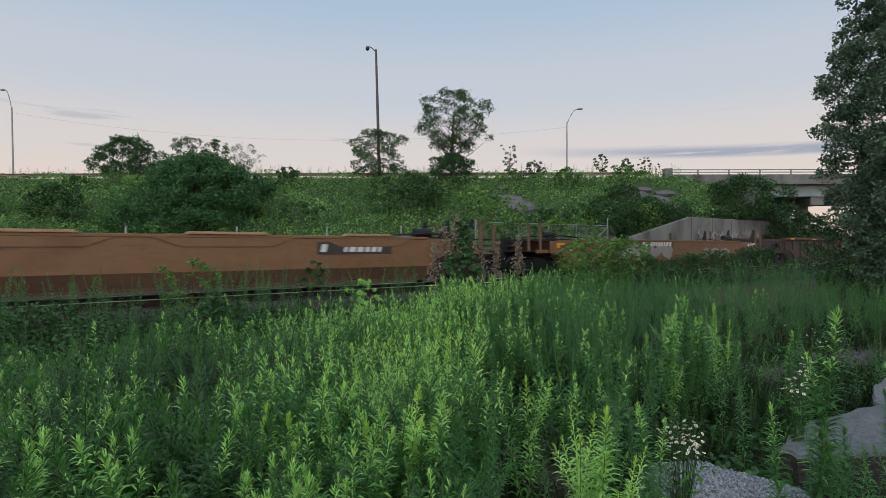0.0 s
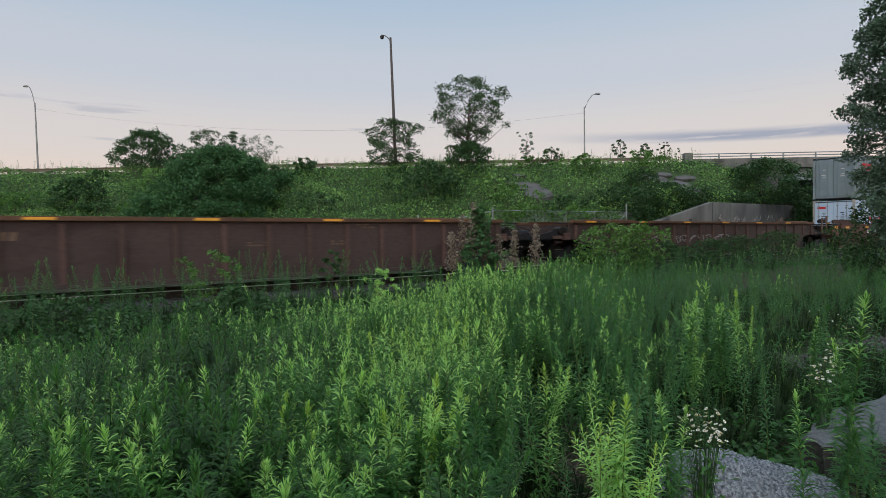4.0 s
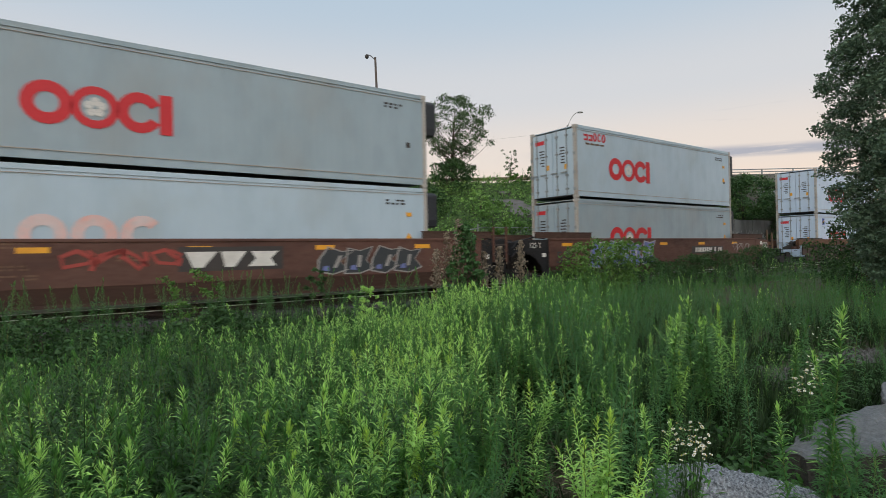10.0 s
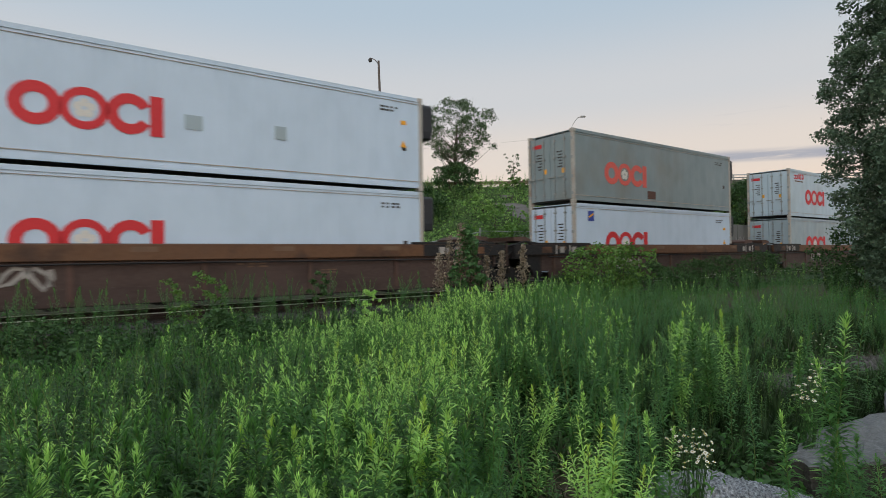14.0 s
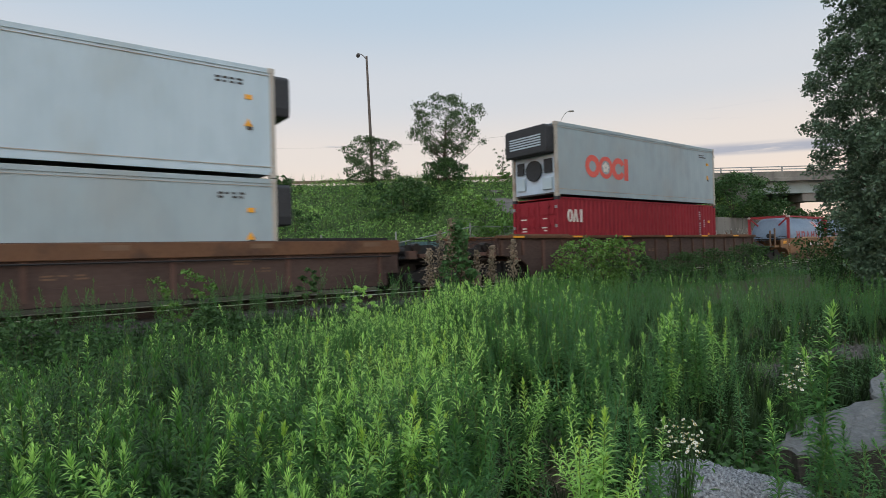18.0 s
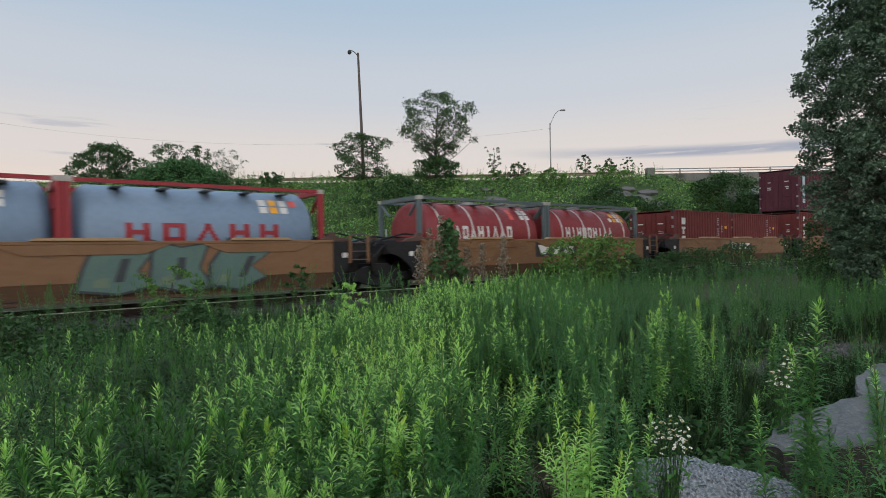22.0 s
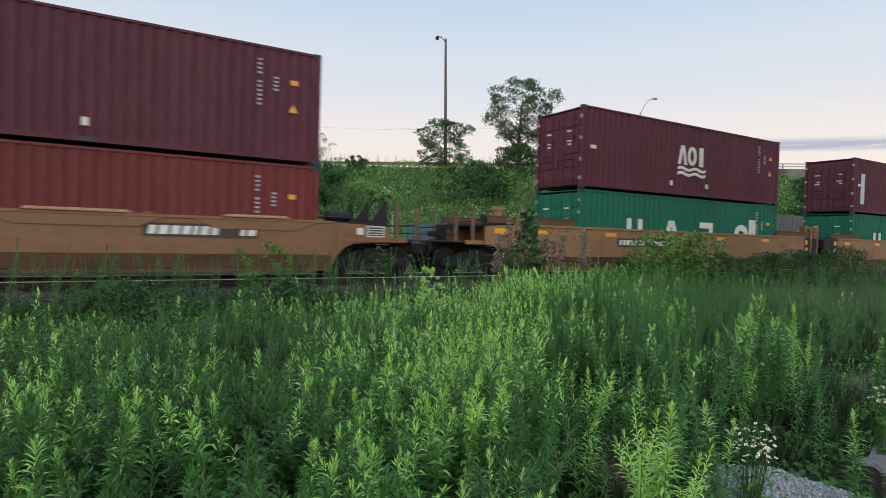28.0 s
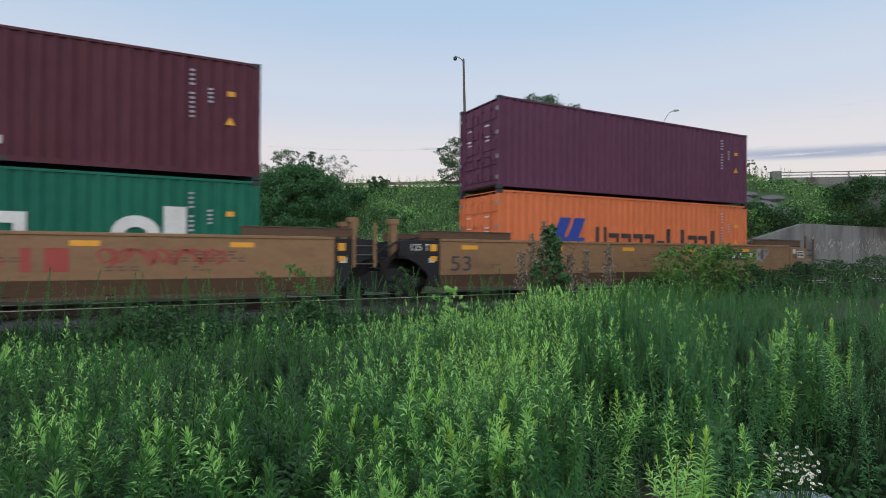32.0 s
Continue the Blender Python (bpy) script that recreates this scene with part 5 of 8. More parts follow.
def well_car(o0, o1, style, label, ends, trucks, paint, paint_low, seed, reach=1.6):
    """A well car body from o0 to o1; ends names its leading and trailing end: c for coupler, j for a joint."""
    joints = (ends[0] == "j", ends[1] == "j")
    L = o1 - o0
    r = random.Random(seed)
    car = thing("well_car", label, "railcar", "train of well cars")
    up, low = M[paint], M[paint_low]
    for sgn in (-1, 1):
        ya, yb = sorted((sgn * 1.50, sgn * 1.44))
        g = G()
        g.prism(side_outline(L, style), ya, yb)
        s_ = part("side", g, up, car, bevel=0.008)
        if style == "ribbed":
            for k in range(int(L / 1.06) + 1):
                x = 0.15 + k * (L - 0.42) / int(L / 1.06)
                zb = 0.34 if 1.7 < x < L - 1.8 else 1.06
                g = G()
                yc, yd = sorted((sgn * 1.50, sgn * 1.57))
                g.box(x, x + 0.12, yc, yd, zb, 1.6)
                part("rib", g, M["rib"], s_)
            g = G()
            yc, yd = sorted((sgn * 1.42, sgn * 1.62))
            g.box(0, L, yc, yd, 1.66, 1.76)
            part("top_chord", g, M["sill"], car, "orange-worn top chord", bevel=0.01)
            g = G()
            g.box(1.66, L - 1.66, yc, yd, 0.24, 0.34)
            part("bottom_chord", g, up, car, bevel=0.01)
            # flat plates over both ends of the top chord
            for xa in (0.75, L - 3.75):
                g = G()
                yc, yd = sorted((sgn * 1.34, sgn * 1.56))
                g.box(xa, xa + 3.0, yc, yd, 1.763, 1.80)
                part("guide_plate", g, M["stencil"], s_, "thin worn plate on the chord", bevel=0.006)
        elif style == "old":
            g = G()
            yc, yd = sorted((sgn * 1.42, sgn * 1.6))
            xl, xt = (-0.83 if not joints[0] else -0.95), (L if not joints[1] else L + 0.92)
            g.box(xl, xt, yc, yd, 1.26, 1.62)
            part("top_chord", g, M["sill"], car, "orange-worn deep top sill", bevel=0.015)
            for xa, q in ((xl, 1), (xt, -1)):
                g = G()
                yc, yd = sorted((sgn * 1.36, sgn * 1.58))
                g.box(*sorted((xa + q * 0.4, xa + q * 3.6)), yc, yd, 1.624, 1.70)
                part("guide_plate", g, M["black"], car, "dark plate on the sill", bevel=0.008)
            for xa, q, on in ((xl, 1, joints[0]), (xt, -1, joints[1])):
                if not on:
                    continue
                g = G()
                yc, yd = sorted((sgn * 1.601, sgn * 1.606))
                g.box(*sorted((xa + q * 0.01, xa + q * 3.3)), yc, yd, 1.265, 1.615)
                bd = part("black_band", g, M["black"], car, "black-painted end of the sill")
                if sgn < 0:
                    for d, w_, tone in ((0.9, 0.5, "sill"), (1.62, 0.07, "tag_grey"), (1.85, 0.22, "tag_grey"), (2.35, 0.07, "tag_grey"), (2.5, 0.22, "tag_grey")):
                        g = G()
                        g.box(*sorted((xa + q * d, xa + q * (d + w_))), -1.611, -1.606, 1.33 if w_ > 0.1 else 1.27, 1.55 if w_ > 0.1 else 1.61)
                        part("band_mark", g, M[tone], bd, "faded painted mark")
            g = G()
            g.tube([(0.3, sgn * 1.6, 1.18), (L * 0.4, sgn * 1.6, 1.2), (L - 0.3, sgn * 1.6, 1.16)], 0.02, 5)
            part("pipe", g, M["black"], car)
            g = G()
            g.box(0.4, L - 0.4, min(sgn * 1.44, sgn * 1.52), max(sgn * 1.44, sgn * 1.52), 0.3, 0.68)
            part("bottom_chord", g, low, car)
            for k in range(7):
                g = G()
                x = 0.6 + k * (L - 1.3) / 6
                yc, yd = sorted((sgn * 1.5, sgn * 1.55))
                g.box(x, x + 0.1, yc, yd, 0.4, 1.36)
                part("rib", g, M["rib"], s_)
        else:
            # lower skirt leaning inwards, its paint darkened for that lean, and a rounded top chord
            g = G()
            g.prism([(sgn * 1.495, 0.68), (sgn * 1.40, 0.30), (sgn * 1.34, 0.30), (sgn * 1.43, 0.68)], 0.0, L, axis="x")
            part("lower_side", g, low, car, "lower side sheet coloured darker for its lean from the light")
            g = G()
            yc, yd = sorted((sgn * 1.40, sgn * 1.525))
            zt = top_of(style)
            g.box(0, L, yc, yd, zt - 0.08, zt)
            part("top_chord", g, up, car, bevel=0.015)
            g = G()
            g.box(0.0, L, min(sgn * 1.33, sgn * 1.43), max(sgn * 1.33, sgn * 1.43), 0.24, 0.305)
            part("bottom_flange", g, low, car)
            if style == "wide":
                # raised boards over both ends of the side
                for xa, xe in ((-0.62 if joints[0] else -1.1, 2.45), (L - 2.3, L + (0.5 if joints[1] else 0.9))):
                    g = G()
                    yc, yd = sorted((sgn * 1.38, sgn * 1.47))
                    g.prism([(xa, 1.702), (xe, 1.702), (xe, 1.90), (xa, 1.92)], yc, yd)
                    g.box(xa - 0.02, xe + 0.02, min(yc, yd) - 0.02, max(yc, yd) + 0.02, 1.9, 1.93)
                    part("end_board", g, M[paint_low], s_, "worn raised board over the end", bevel=0.008)
            if style == "yellow40":
                for k in range(3):
                    x = L * (0.14 + 0.31 * k)
                    w = 2.6 if k < 2 else 2.2
                    g = G()
                    yc, yd = sorted((sgn * 1.502, sgn * 1.525))
                    g.prism([(x - 0.35, zt - 0.08), (x + 0.2, zt - 0.3), (x + w - 0.2, zt - 0.3), (x + w + 0.35, zt - 0.08)], yc, yd)
                    part("gusset_panel", g, up, s_, bevel=0.008)
                    g = G()
                    yc, yd = sorted((sgn * 1.38, sgn * 1.56))
                    g.prism([(x + 0.3, zt + 0.002), (x + 0.4, zt + 0.07), (x + w - 0.4, zt + 0.07), (x + w - 0.3, zt + 0.002)], yc, yd)
                    part("guide_flap", g, M["flap"], s_, "pale worn container guide", bevel=0.01)
    # floor members
    g = G()
    for k in range(8):
        bx = G()
        x = L * (0.08 + 0.12 * k)
        bx.box(x, x + 0.25, -1.42, 1.42, 0.22, 0.34)
        part("cross_bearer", bx, M["black"], car)
    g.box(0.5 if style != "ribbed" else 2.0, L - (0.5 if style != "ribbed" else 2.0), -0.9, 0.9, 0.24, 0.27)
    part("well_floor", g, M["black"], car)
    if style == "ribbed":
        for a, b in ((0.0, 1.9), (L - 1.9, L)):
            g = G()
            g.box(a, b, -1.45, 1.45, 1.1, 1.16)
            g.box(a + 0.1, b - 0.1, -0.3, 0.3, 0.75, 1.1)
            part("end_deck", g, up, car)
    for x, sgn, kind, rc in ((0.0, -1, ends[0], 1.2), (L, 1, ends[1], reach)):
        if kind == "j":
            joint_end(car, x, sgn, paint, 1.25 if sgn < 0 else 1.15, sgn > 0, style, top_of(style) - 0.04)
        elif style in ("ribbed", "old"):
            low_end(car, x + (0.0 if style == "ribbed" else sgn * 0.4), sgn, paint, 1.75)
        else:
            coupler_end(car, x, sgn, paint, rc, 1.3, style in ("yellow40", "low") and sgn > 0, sgn > 0, top_of(style) - 0.04)
    for x in trucks:
        truck(car, x - o0)
    # amber reflectors and small stencils as bars
    for k in range(int(L / 3.3) + 1):
        g = G()
        x = 0.7 + k * 3.2
        if x + 0.6 < L and style not in ("yellow40", "low"):
            zr = 1.40 if style == "wide" else 1.68
            y = -1.622 if style == "ribbed" else (-1.503 if style != "old" else -1.602)
            g.box(x, x + 0.55, y - 0.004, y + 0.002, zr if style != "old" else 1.45, (zr if style != "old" else 1.45) + (0.12 if style != "ribbed" else 0.06))
            part("reflector", g, M["stencil"] if style == "old" else M["mark"], car, "dull ochre strip" if style == "old" else "amber reflective strip")
    g = G()
    rr = random.Random(seed + 50)
    for k in range(9 if style in ("wide", "yellow40", "low") else 4):
        x = rr.uniform(0.6, L - 1.5)
        z_ = rr.choice((0.85, 1.05, 1.2, 1.5))
        bars(g, x, z_, rr.uniform(0.4, 0.9), 0.14, 2, 3, -1.503, rr)
    tagged(part("stencil_marking", g, M["stencil"], car, "small stencils as plain bars"), kind="stuff")
    return moving(car, o0, RAIL)


def plate(car, x, z, w, h, seed, back="dark_paint", front="white_paint", y=-1.506):
    """A painted panel with plain bars for the reporting mark."""
    g = G()
    g.box(x, x + w, y - 0.003, y, z, z + h)
    p = part("mark_panel", g, M[back], car, "dark painted panel")
    g = G()
    r = random.Random(seed)
    k = x + 0.1
    while k < x + w - 0.15:
        ww = r.uniform(0.1, 0.2)
        if r.random() < 0.86:
            g.prism([(k, z + h * 0.2), (k + ww, z + h * 0.2), (k + ww + 0.04, z + h * 0.82), (k + 0.04, z + h * 0.82)], y - 0.007, y - 0.003)
        k += ww + 0.06
    tagged(part("mark_strip", g, M[front], p, "pale bars of a reporting mark"), kind="stuff")


def wing_mark(car, x, z, h, seed=0):
    """A dark panel with three pale winged shapes."""
    g = G()
    g.box(x, x + h * 4.3, -1.509, -1.506, z, z + h)
    p = part("mark_panel", g, M["dark_paint"], car, "dark painted panel")
    for k, pts in enumerate(([(0.25, 0.8), (1.5, 0.8), (0.95, 0.15), (0.55, 0.15)], [(1.65, 0.8), (2.7, 0.8), (2.2, 0.15), (1.8, 0.15)], [(2.9, 0.8), (4.1, 0.8), (3.75, 0.48), (4.0, 0.15), (2.75, 0.15), (3.1, 0.48)])):
        g = G()
        g.prism([(x + a * h, z + b * h) for a, b in pts], -1.513, -1.509)
        part("mark_shape", g, M["white_paint"], p, "pale winged shape")


def spray(car, x, z, w, h, colour, n, seed, thick=0.05, y=-1.51, outline=None):
    """Loose spray-painted strokes that read as no words."""
    r = random.Random(seed)
    for k in range(n):
        a = x + w * k / n
        ww = w / n * r.uniform(0.8, 1.25)
        pts = []
        for q in range(9):
            u_ = q / 8
            pts.append((a + ww * (0.5 + 0.5 * math.sin(2.6 * u_ * math.pi + r.uniform(0, 1))), y, z + h * (0.1 + 0.8 * abs(math.sin(u_ * math.pi * 1.5 + k)))))
        g = G()
        v = []
        for q in range(9):
            d = Vector(pts[min(q + 1, 8)]) - Vector(pts[max(q - 1, 0)])
            e = Vector((-d.z, 0, d.x)).normalized() * thick * (1.1 - 0.05 * q)
            v += [Vector(pts[q]) - e, Vector(pts[q]) + e]
        g.add(v, [(2 * q, 2 * q + 2, 2 * q + 3, 2 * q + 1) for q in range(8)])
        part("spray_stroke", g, M[colour], car, "loose spray-painted stroke")


def mural(car, x, z, w, h, fill, line, shine, n, seed, y=-1.507):
    """Chunky slanted spray-painted shapes with outlines that read as no words."""
    r = random.Random(seed)
    for k in range(n):
        a, ww = x + w * k / n, w / n * 1.12
        lean = r.uniform(-0.15, 0.3) * h
        pts = [(a + r.uniform(0, 0.1) * ww, z + r.uniform(0, 0.12) * h), (a + ww * 0.55, z - r.uniform(0, 0.06) * h), (a + ww, z + r.uniform(0.0, 0.25) * h), (a + ww * r.uniform(0.7, 0.8), z + h * r.uniform(0.4, 0.5)),
               (a + ww + lean, z + h * r.uniform(0.8, 1.0)), (a + ww * 0.6 + lean, z + h * r.uniform(0.75, 0.9)), (a + ww * 0.2 + lean, z + h * r.uniform(0.9, 1.02)), (a + ww * 0.12, z + h * 0.5)]
        cx, cz = sum(p[0] for p in pts) / 8, sum(p[1] for p in pts) / 8
        g = G()
        g.add([(cx, y - 0.0005 * k, cz)] + [(p[0], y - 0.0005 * k, p[1]) for p in pts], [(0, i + 1, (i + 1) % 8 + 1) for i in range(8)])
        part("spray_fill", g, M[fill], car, "patch of spray paint")
        g = G()
        rim = [(cx + (p[0] - cx) * 1.13, cz + (p[1] - cz) * 1.1) for p in pts]
        yy = y - 0.0005 * k - 0.002
        g.add([(p[0], yy, p[1]) for p in pts] + [(p[0], yy, p[1]) for p in rim], [(i, (i + 1) % 8, (i + 1) % 8 + 8, i + 8) for i in range(8)])
        g.add([(cx - 0.08 * ww, yy, z + 0.2 * h), (cx + 0.05 * ww, yy, z + 0.2 * h), (cx + 0.12 * ww + lean * 0.5, yy, z + 0.65 * h), (cx + lean * 0.5, yy, z + 0.65 * h)], [(0, 1, 2, 3)])
        part("spray_outline", g, M[line], car, "outline of spray paint")
        g = G()
        g.add([(a + ww * 0.2, yy, z + 0.12 * h), (a + ww * 0.42, yy, z + 0.1 * h), (a + ww * 0.4, yy, z + 0.3 * h), (a + ww * 0.24, yy, z + 0.26 * h)], [(0, 1, 2, 3)])
        part("spray_shine", g, M[shine], car, "pale highlight of spray paint")


def lettering(text, car, x, z, size, colour, y=-1.507, width=1.0):
    """Readable numbers in the built-in font, turned into a mesh."""
    cu = bpy.data.curves.new("lettering", "FONT")
    cu.body, cu.size, cu.extrude = text, size, 0.001
    tmp = bpy.data.objects.new("lettering", cu)
    scene.collection.objects.link(tmp)
    bpy.context.view_layer.update()
    me = bpy.data.meshes.new_from_object(tmp.evaluated_get(bpy.context.evaluated_depsgraph_get()))
    bpy.data.objects.remove(tmp)
    me.materials.clear()
    me.materials.append(M[colour])
    ob = new("lettering", me)
    ob.parent = car
    ob.matrix_basis = Matrix.Translation((x, y, z)) @ pose(0, 0, 0, 90, 0, 0) @ Matrix.Diagonal((width, 1, 1, 1))
    tagged(ob, "stencilled " + text)


Y40 = "weathered yellow well car with shade-darkened lower sides"
car_1 = well_car(-174.6, -161.4, "yellow40", Y40 + ", riding empty", "cc", (-176.0, -159.3), "yellow", "yellow_low", 1, reach=2.0)
plate(car_1, 9.55, 1.05, 2.35, 0.34, 5)
car_2 = well_car(-154.6, -141.4, "low", "yellow well car with grey spray paint, riding empty", "cc", (-156.1, -139.9), "yellow", "yellow_low", 2, reach=2.0)
plate(car_2, 4.4, 1.22, 2.5, 0.3, 6)
spray(car_2, 2.6, 0.7, 4.2, 0.62, "tag_grey", 6, 4, 0.16)
spray(car_2, 9.6, 0.72, 2.4, 0.5, "tag_grey", 4, 14, 0.05)
car_3 = well_car(-136.1, -116.3, "ribbed", "dark brown ribbed well car with rust-orange top chord, empty", "cc", (-135.3, -117.1), "ribbed", "ribbed", 3)
plate(car_3, 5.2, 1.2, 2.0, 0.28, 8, "ribbed", "stencil", y=-1.504)
car_4 = well_car(-112.9, -92.7, "ribbed", "dark brown ribbed well car with chalky scribbles, empty", "cc", (-112.1, -93.5), "ribbed", "ribbed", 4)
spray(car_4, 5.0, 0.75, 6.0, 0.45, "tag_grey", 9, 9, 0.02)
plate(car_4, 3.6, 1.1, 1.6, 0.25, 3, "ribbed", "stencil", y=-1.504)
plate(car_4, 14.2, 1.0, 1.5, 0.36, 3, "ribbed", "stencil", y=-1.504)
BR = "rusty brown three-unit well car"
car_5 = well_car(-88.6, -71.65, "wide", BR + " unit with pale spray paint", "cj", (-90.2,), "brown", "brown_low", 5)
plate(car_5, 4.1, 1.0, 2.8, 0.34, 7)
mural(car_5, 10.7, 0.7, 2.9, 0.85, "tag_grey", "tag_dark", "tag_pale", 3, 21)
lettering("53", car_5, 0.9, 0.75, 0.62, "tag_dark", width=1.25)
car_6 = well_car(-68.45, -52.3, "wide", BR + " unit with dark spray paint", "jj", (-70.2,), "brown", "brown_low", 6)
wing_mark(car_6, 6.9, 0.92, 0.58)
mural(car_6, 10.3, 0.74, 3.3, 0.75, "tag_dark", "tag_grey", "tag_blue", 4, 23)
spray(car_6, 4.65, 0.95, 2.2, 0.55, "tag_red", 4, 24, 0.05)
car_7 = well_car(-49.05, -33.0, "wide", BR + " unit, large blue spray paint", "jc", (-51.0, -30.0), "brown", "brown_low", 7, reach=1.6)
lettering("53", car_7, 0.35, 0.78, 0.62, "tag_dark", width=1.25)
lettering("125 T", car_7, -1.0, 1.36, 0.26, "white_paint", y=-1.474)
mural(car_7, 2.25, 0.6, 4.3, 1.0, "tag_blue", "tag_pale", "tag_dark", 5, 30)
plate(car_7, 9.7, 0.98, 2.9, 0.34, 8)
spray(car_7, 13.6, 0.95, 1.8, 0.55, "tag_grey", 4, 33, 0.02)
OLD = "dark brown older well car unit with rust-orange top sill"
car_8 = well_car(-26.9, -9.6, "old", OLD, "cj", (-28.1,), "ribbed", "ribbed", 8)
car_9 = well_car(-6.8, 9.7, "old", OLD, "jj", (-8.1,), "ribbed", "ribbed", 9)
car_10 = well_car(12.4, 30.3, "old", OLD, "jc", (11.0, 32.0), "ribbed", "ribbed", 10)
for car, seed in ((car_8, 1), (car_9, 2), (car_10, 3)):
    spray(car, 4.2, 0.6, 1.6, 0.6, "tag_grey", 3, 40 + seed, 0.05, y=-1.53)
car_11 = well_car(34.3, 53.6, "ribbed", "dark brown ribbed well car with rust-orange top chord", "cc", (35.2, 53.3), "ribbed", "ribbed", 11)
plate(car_11, 6.0, 1.1, 2.0, 0.25, 12, "ribbed", "stencil", y=-1.504)
FIVE = "weathered yellow five-unit well car section"
car_12 = well_car(58.4, 71.3, "yellow40", FIVE + " with green spray paint", "cj", (57.3,), "yellow", "yellow_low", 12)
plate(car_12, 2.7, 1.05, 2.5, 0.32, 13, "sill")
mural(car_12, 6.9, 0.42, 3.9, 1.15, "tag_teal", "tag_dark", "tag_green", 3, 50)
car_13 = well_car(74.35, 86.6, "yellow40", FIVE, "jj", (73.1,), "yellow", "yellow_low", 13)
wing_mark(car_13, 5.2, 0.9, 0.55)
car_14 = well_car(89.72, 102.05, "yellow40", FIVE, "jj", (88.45,), "yellow", "yellow_low", 14)
wing_mark(car_14, 5.2, 0.86, 0.62)
lettering("40", car_14, 0.15, 0.78, 0.55, "tag_dark")
car_15 = well_car(105.15, 117.5, "yellow40", FIVE, "jj", (103.85,), "yellow", "yellow_low", 15)
wing_mark(car_15, 5.2, 0.9, 0.5)
car_16 = well_car(120.55, 133.1, "yellow40", FIVE, "jc", (119.25, 134.4), "yellow", "yellow_low", 16, reach=1.65)
plate(car_16, 8.15, 1.05, 2.5, 0.32, 17)
TAN = "tan-yellow three-unit well car section with shade-darkened lower sides"
car_17 = well_car(139.2, 156.2, "wide", TAN, "cj", (137.9,), "tan", "tan_low", 17)
plate(car_17, 4.5, 1.05, 2.9, 0.3, 18)
lettering("53", car_17, 0.9, 0.75, 0.62, "tag_dark", width=1.25)
car_18 = well_car(159.3, 175.35, "wide", TAN + " and red scribbles", "jj", (157.85,), "tan", "tan_low", 18)
lettering("53", car_18, 0.3, 0.75, 0.62, "tag_dark", width=1.25)
block_logo(car_18, 8.8, 0.85, 1.6, 0.5, ("dash", "bar", "block"), "tag_red", -1.507)
spray(car_18, 10.8, 0.9, 2.6, 0.5, "tag_red", 7, 60, 0.03)
car_19 = well_car(178.45, 195.2, "wide", TAN, "jc", (177.0, 196.6), "tan", "tan_low", 19, reach=1.3)
lettering("53", car_19, 0.3, 0.78, 0.62, "tag_dark", width=1.25)
lettering("125 T", car_19, -0.95, 1.36, 0.26, "white_paint", y=-1.474)
plate(car_19, 11.95, 1.1, 2.2, 0.3, 20)
spray(car_19, 14.5, 0.95, 0.8, 0.6, "tag_grey", 2, 61, 0.1)

for car, x, sg, spots in ((car_17, 0.0, -1, ((0.55, -1.3),)), (car_17, 17.0, 1, ((0.6, -1.25), (1.0, 0.9))), (car_18, 0.0, -1, ((1.25, -1.1), (1.75, 0.9))), (car_18, 16.05, 1, ((0.6, -1.25), (1.0, 0.9))), (car_19, 0.0, -1, ((1.25, -1.1), (1.75, 0.9)))):
    for d, y in spots:
        g = G()
        a = x + sg * d
        g.box(a - 0.08, a + 0.08, y, y + 0.28, 1.14, 2.16)
        g.box(a - 0.13, a + 0.13, y - 0.03, y + 0.31, 2.1, 2.24)
        part("stub_post", g, M["tan"], car, "tan guide post with a capped top", bevel=0.012)
    if abs(x) < 0.1 and car is car_17:
        continue
    for zz_ in (1.06, 1.34):
        g = G()
        g.box(*sorted((x + sg * 0.02, x + sg * 0.3)), -1.484, -1.474, zz_, zz_ + 0.2)
        part("reflector", g, M["mark"], car, "square amber reflector")

# --- loads ---
Z1 = 0.89
HC, SC = 2.896, 2.591
Z2 = Z1 + HC + 0.025
W_ = "white refrigerated container with red ring emblem, "
G_ = "grey-white container with faded red ring emblem, "
a1 = container(-85.68, Z1, 12.19, HC, "c_white", "reefer", W_ + "in a brown well", unit="reefer", seed=1)
ring_logo(a1, 2.27, 1.33, 0.94, "red_paint")
a2 = container(-85.68, Z2, 12.19, HC, "c_dull", "box", "grey ribbed container with small red ring emblem, stacked on another", unit="plain", seed=2)
ring_logo(a2, 1.2, 2.2, 0.52, "red_paint", -HALF - 0.004)
b1_ = container(-66.45, Z1, 12.19, HC, "c_pale", "reefer", "pale grey refrigerated container with faint orange patches", unit="reefer", seed=3)
block_logo(b1_, 1.9, 0.95, 2.8, 0.9, ("ring", "ring", "hook"), "patch_faded", -HALF + 0.012, bar=0.95)
b2_ = container(-66.45, Z2, 12.19, HC, "c_grey", "reefer", "grey-white refrigerated container with large red ring emblem", unit="reefer", seed=4)
ring_logo(b2_, 1.97, 1.3, 0.94, "red_paint")
c1_ = container(-47.15, Z1, 12.19, HC, "c_grey", "reefer", W_ + "in a brown well", unit="reefer", seed=5)
ring_logo(c1_, 2.07, 1.33, 0.94, "red_paint")
c2_ = container(-47.15, Z2, 12.19, HC, "c_pale", "reefer", "white refrigerated container with red rings and name bar", unit="reefer", seed=6)
ring_logo(c2_, 2.07, 1.3, 0.94, "red_paint")
block_logo(c2_, 0.55, 2.32, 1.4, 0.34, ("box", "box", "ring", "hook", "ring"), "red_paint", -HALF + 0.012, bar=0.84)
block_logo(c2_, 0.65, 2.16, 1.2, 0.07, ("block",) * 4, "stencil", -HALF + 0.012)
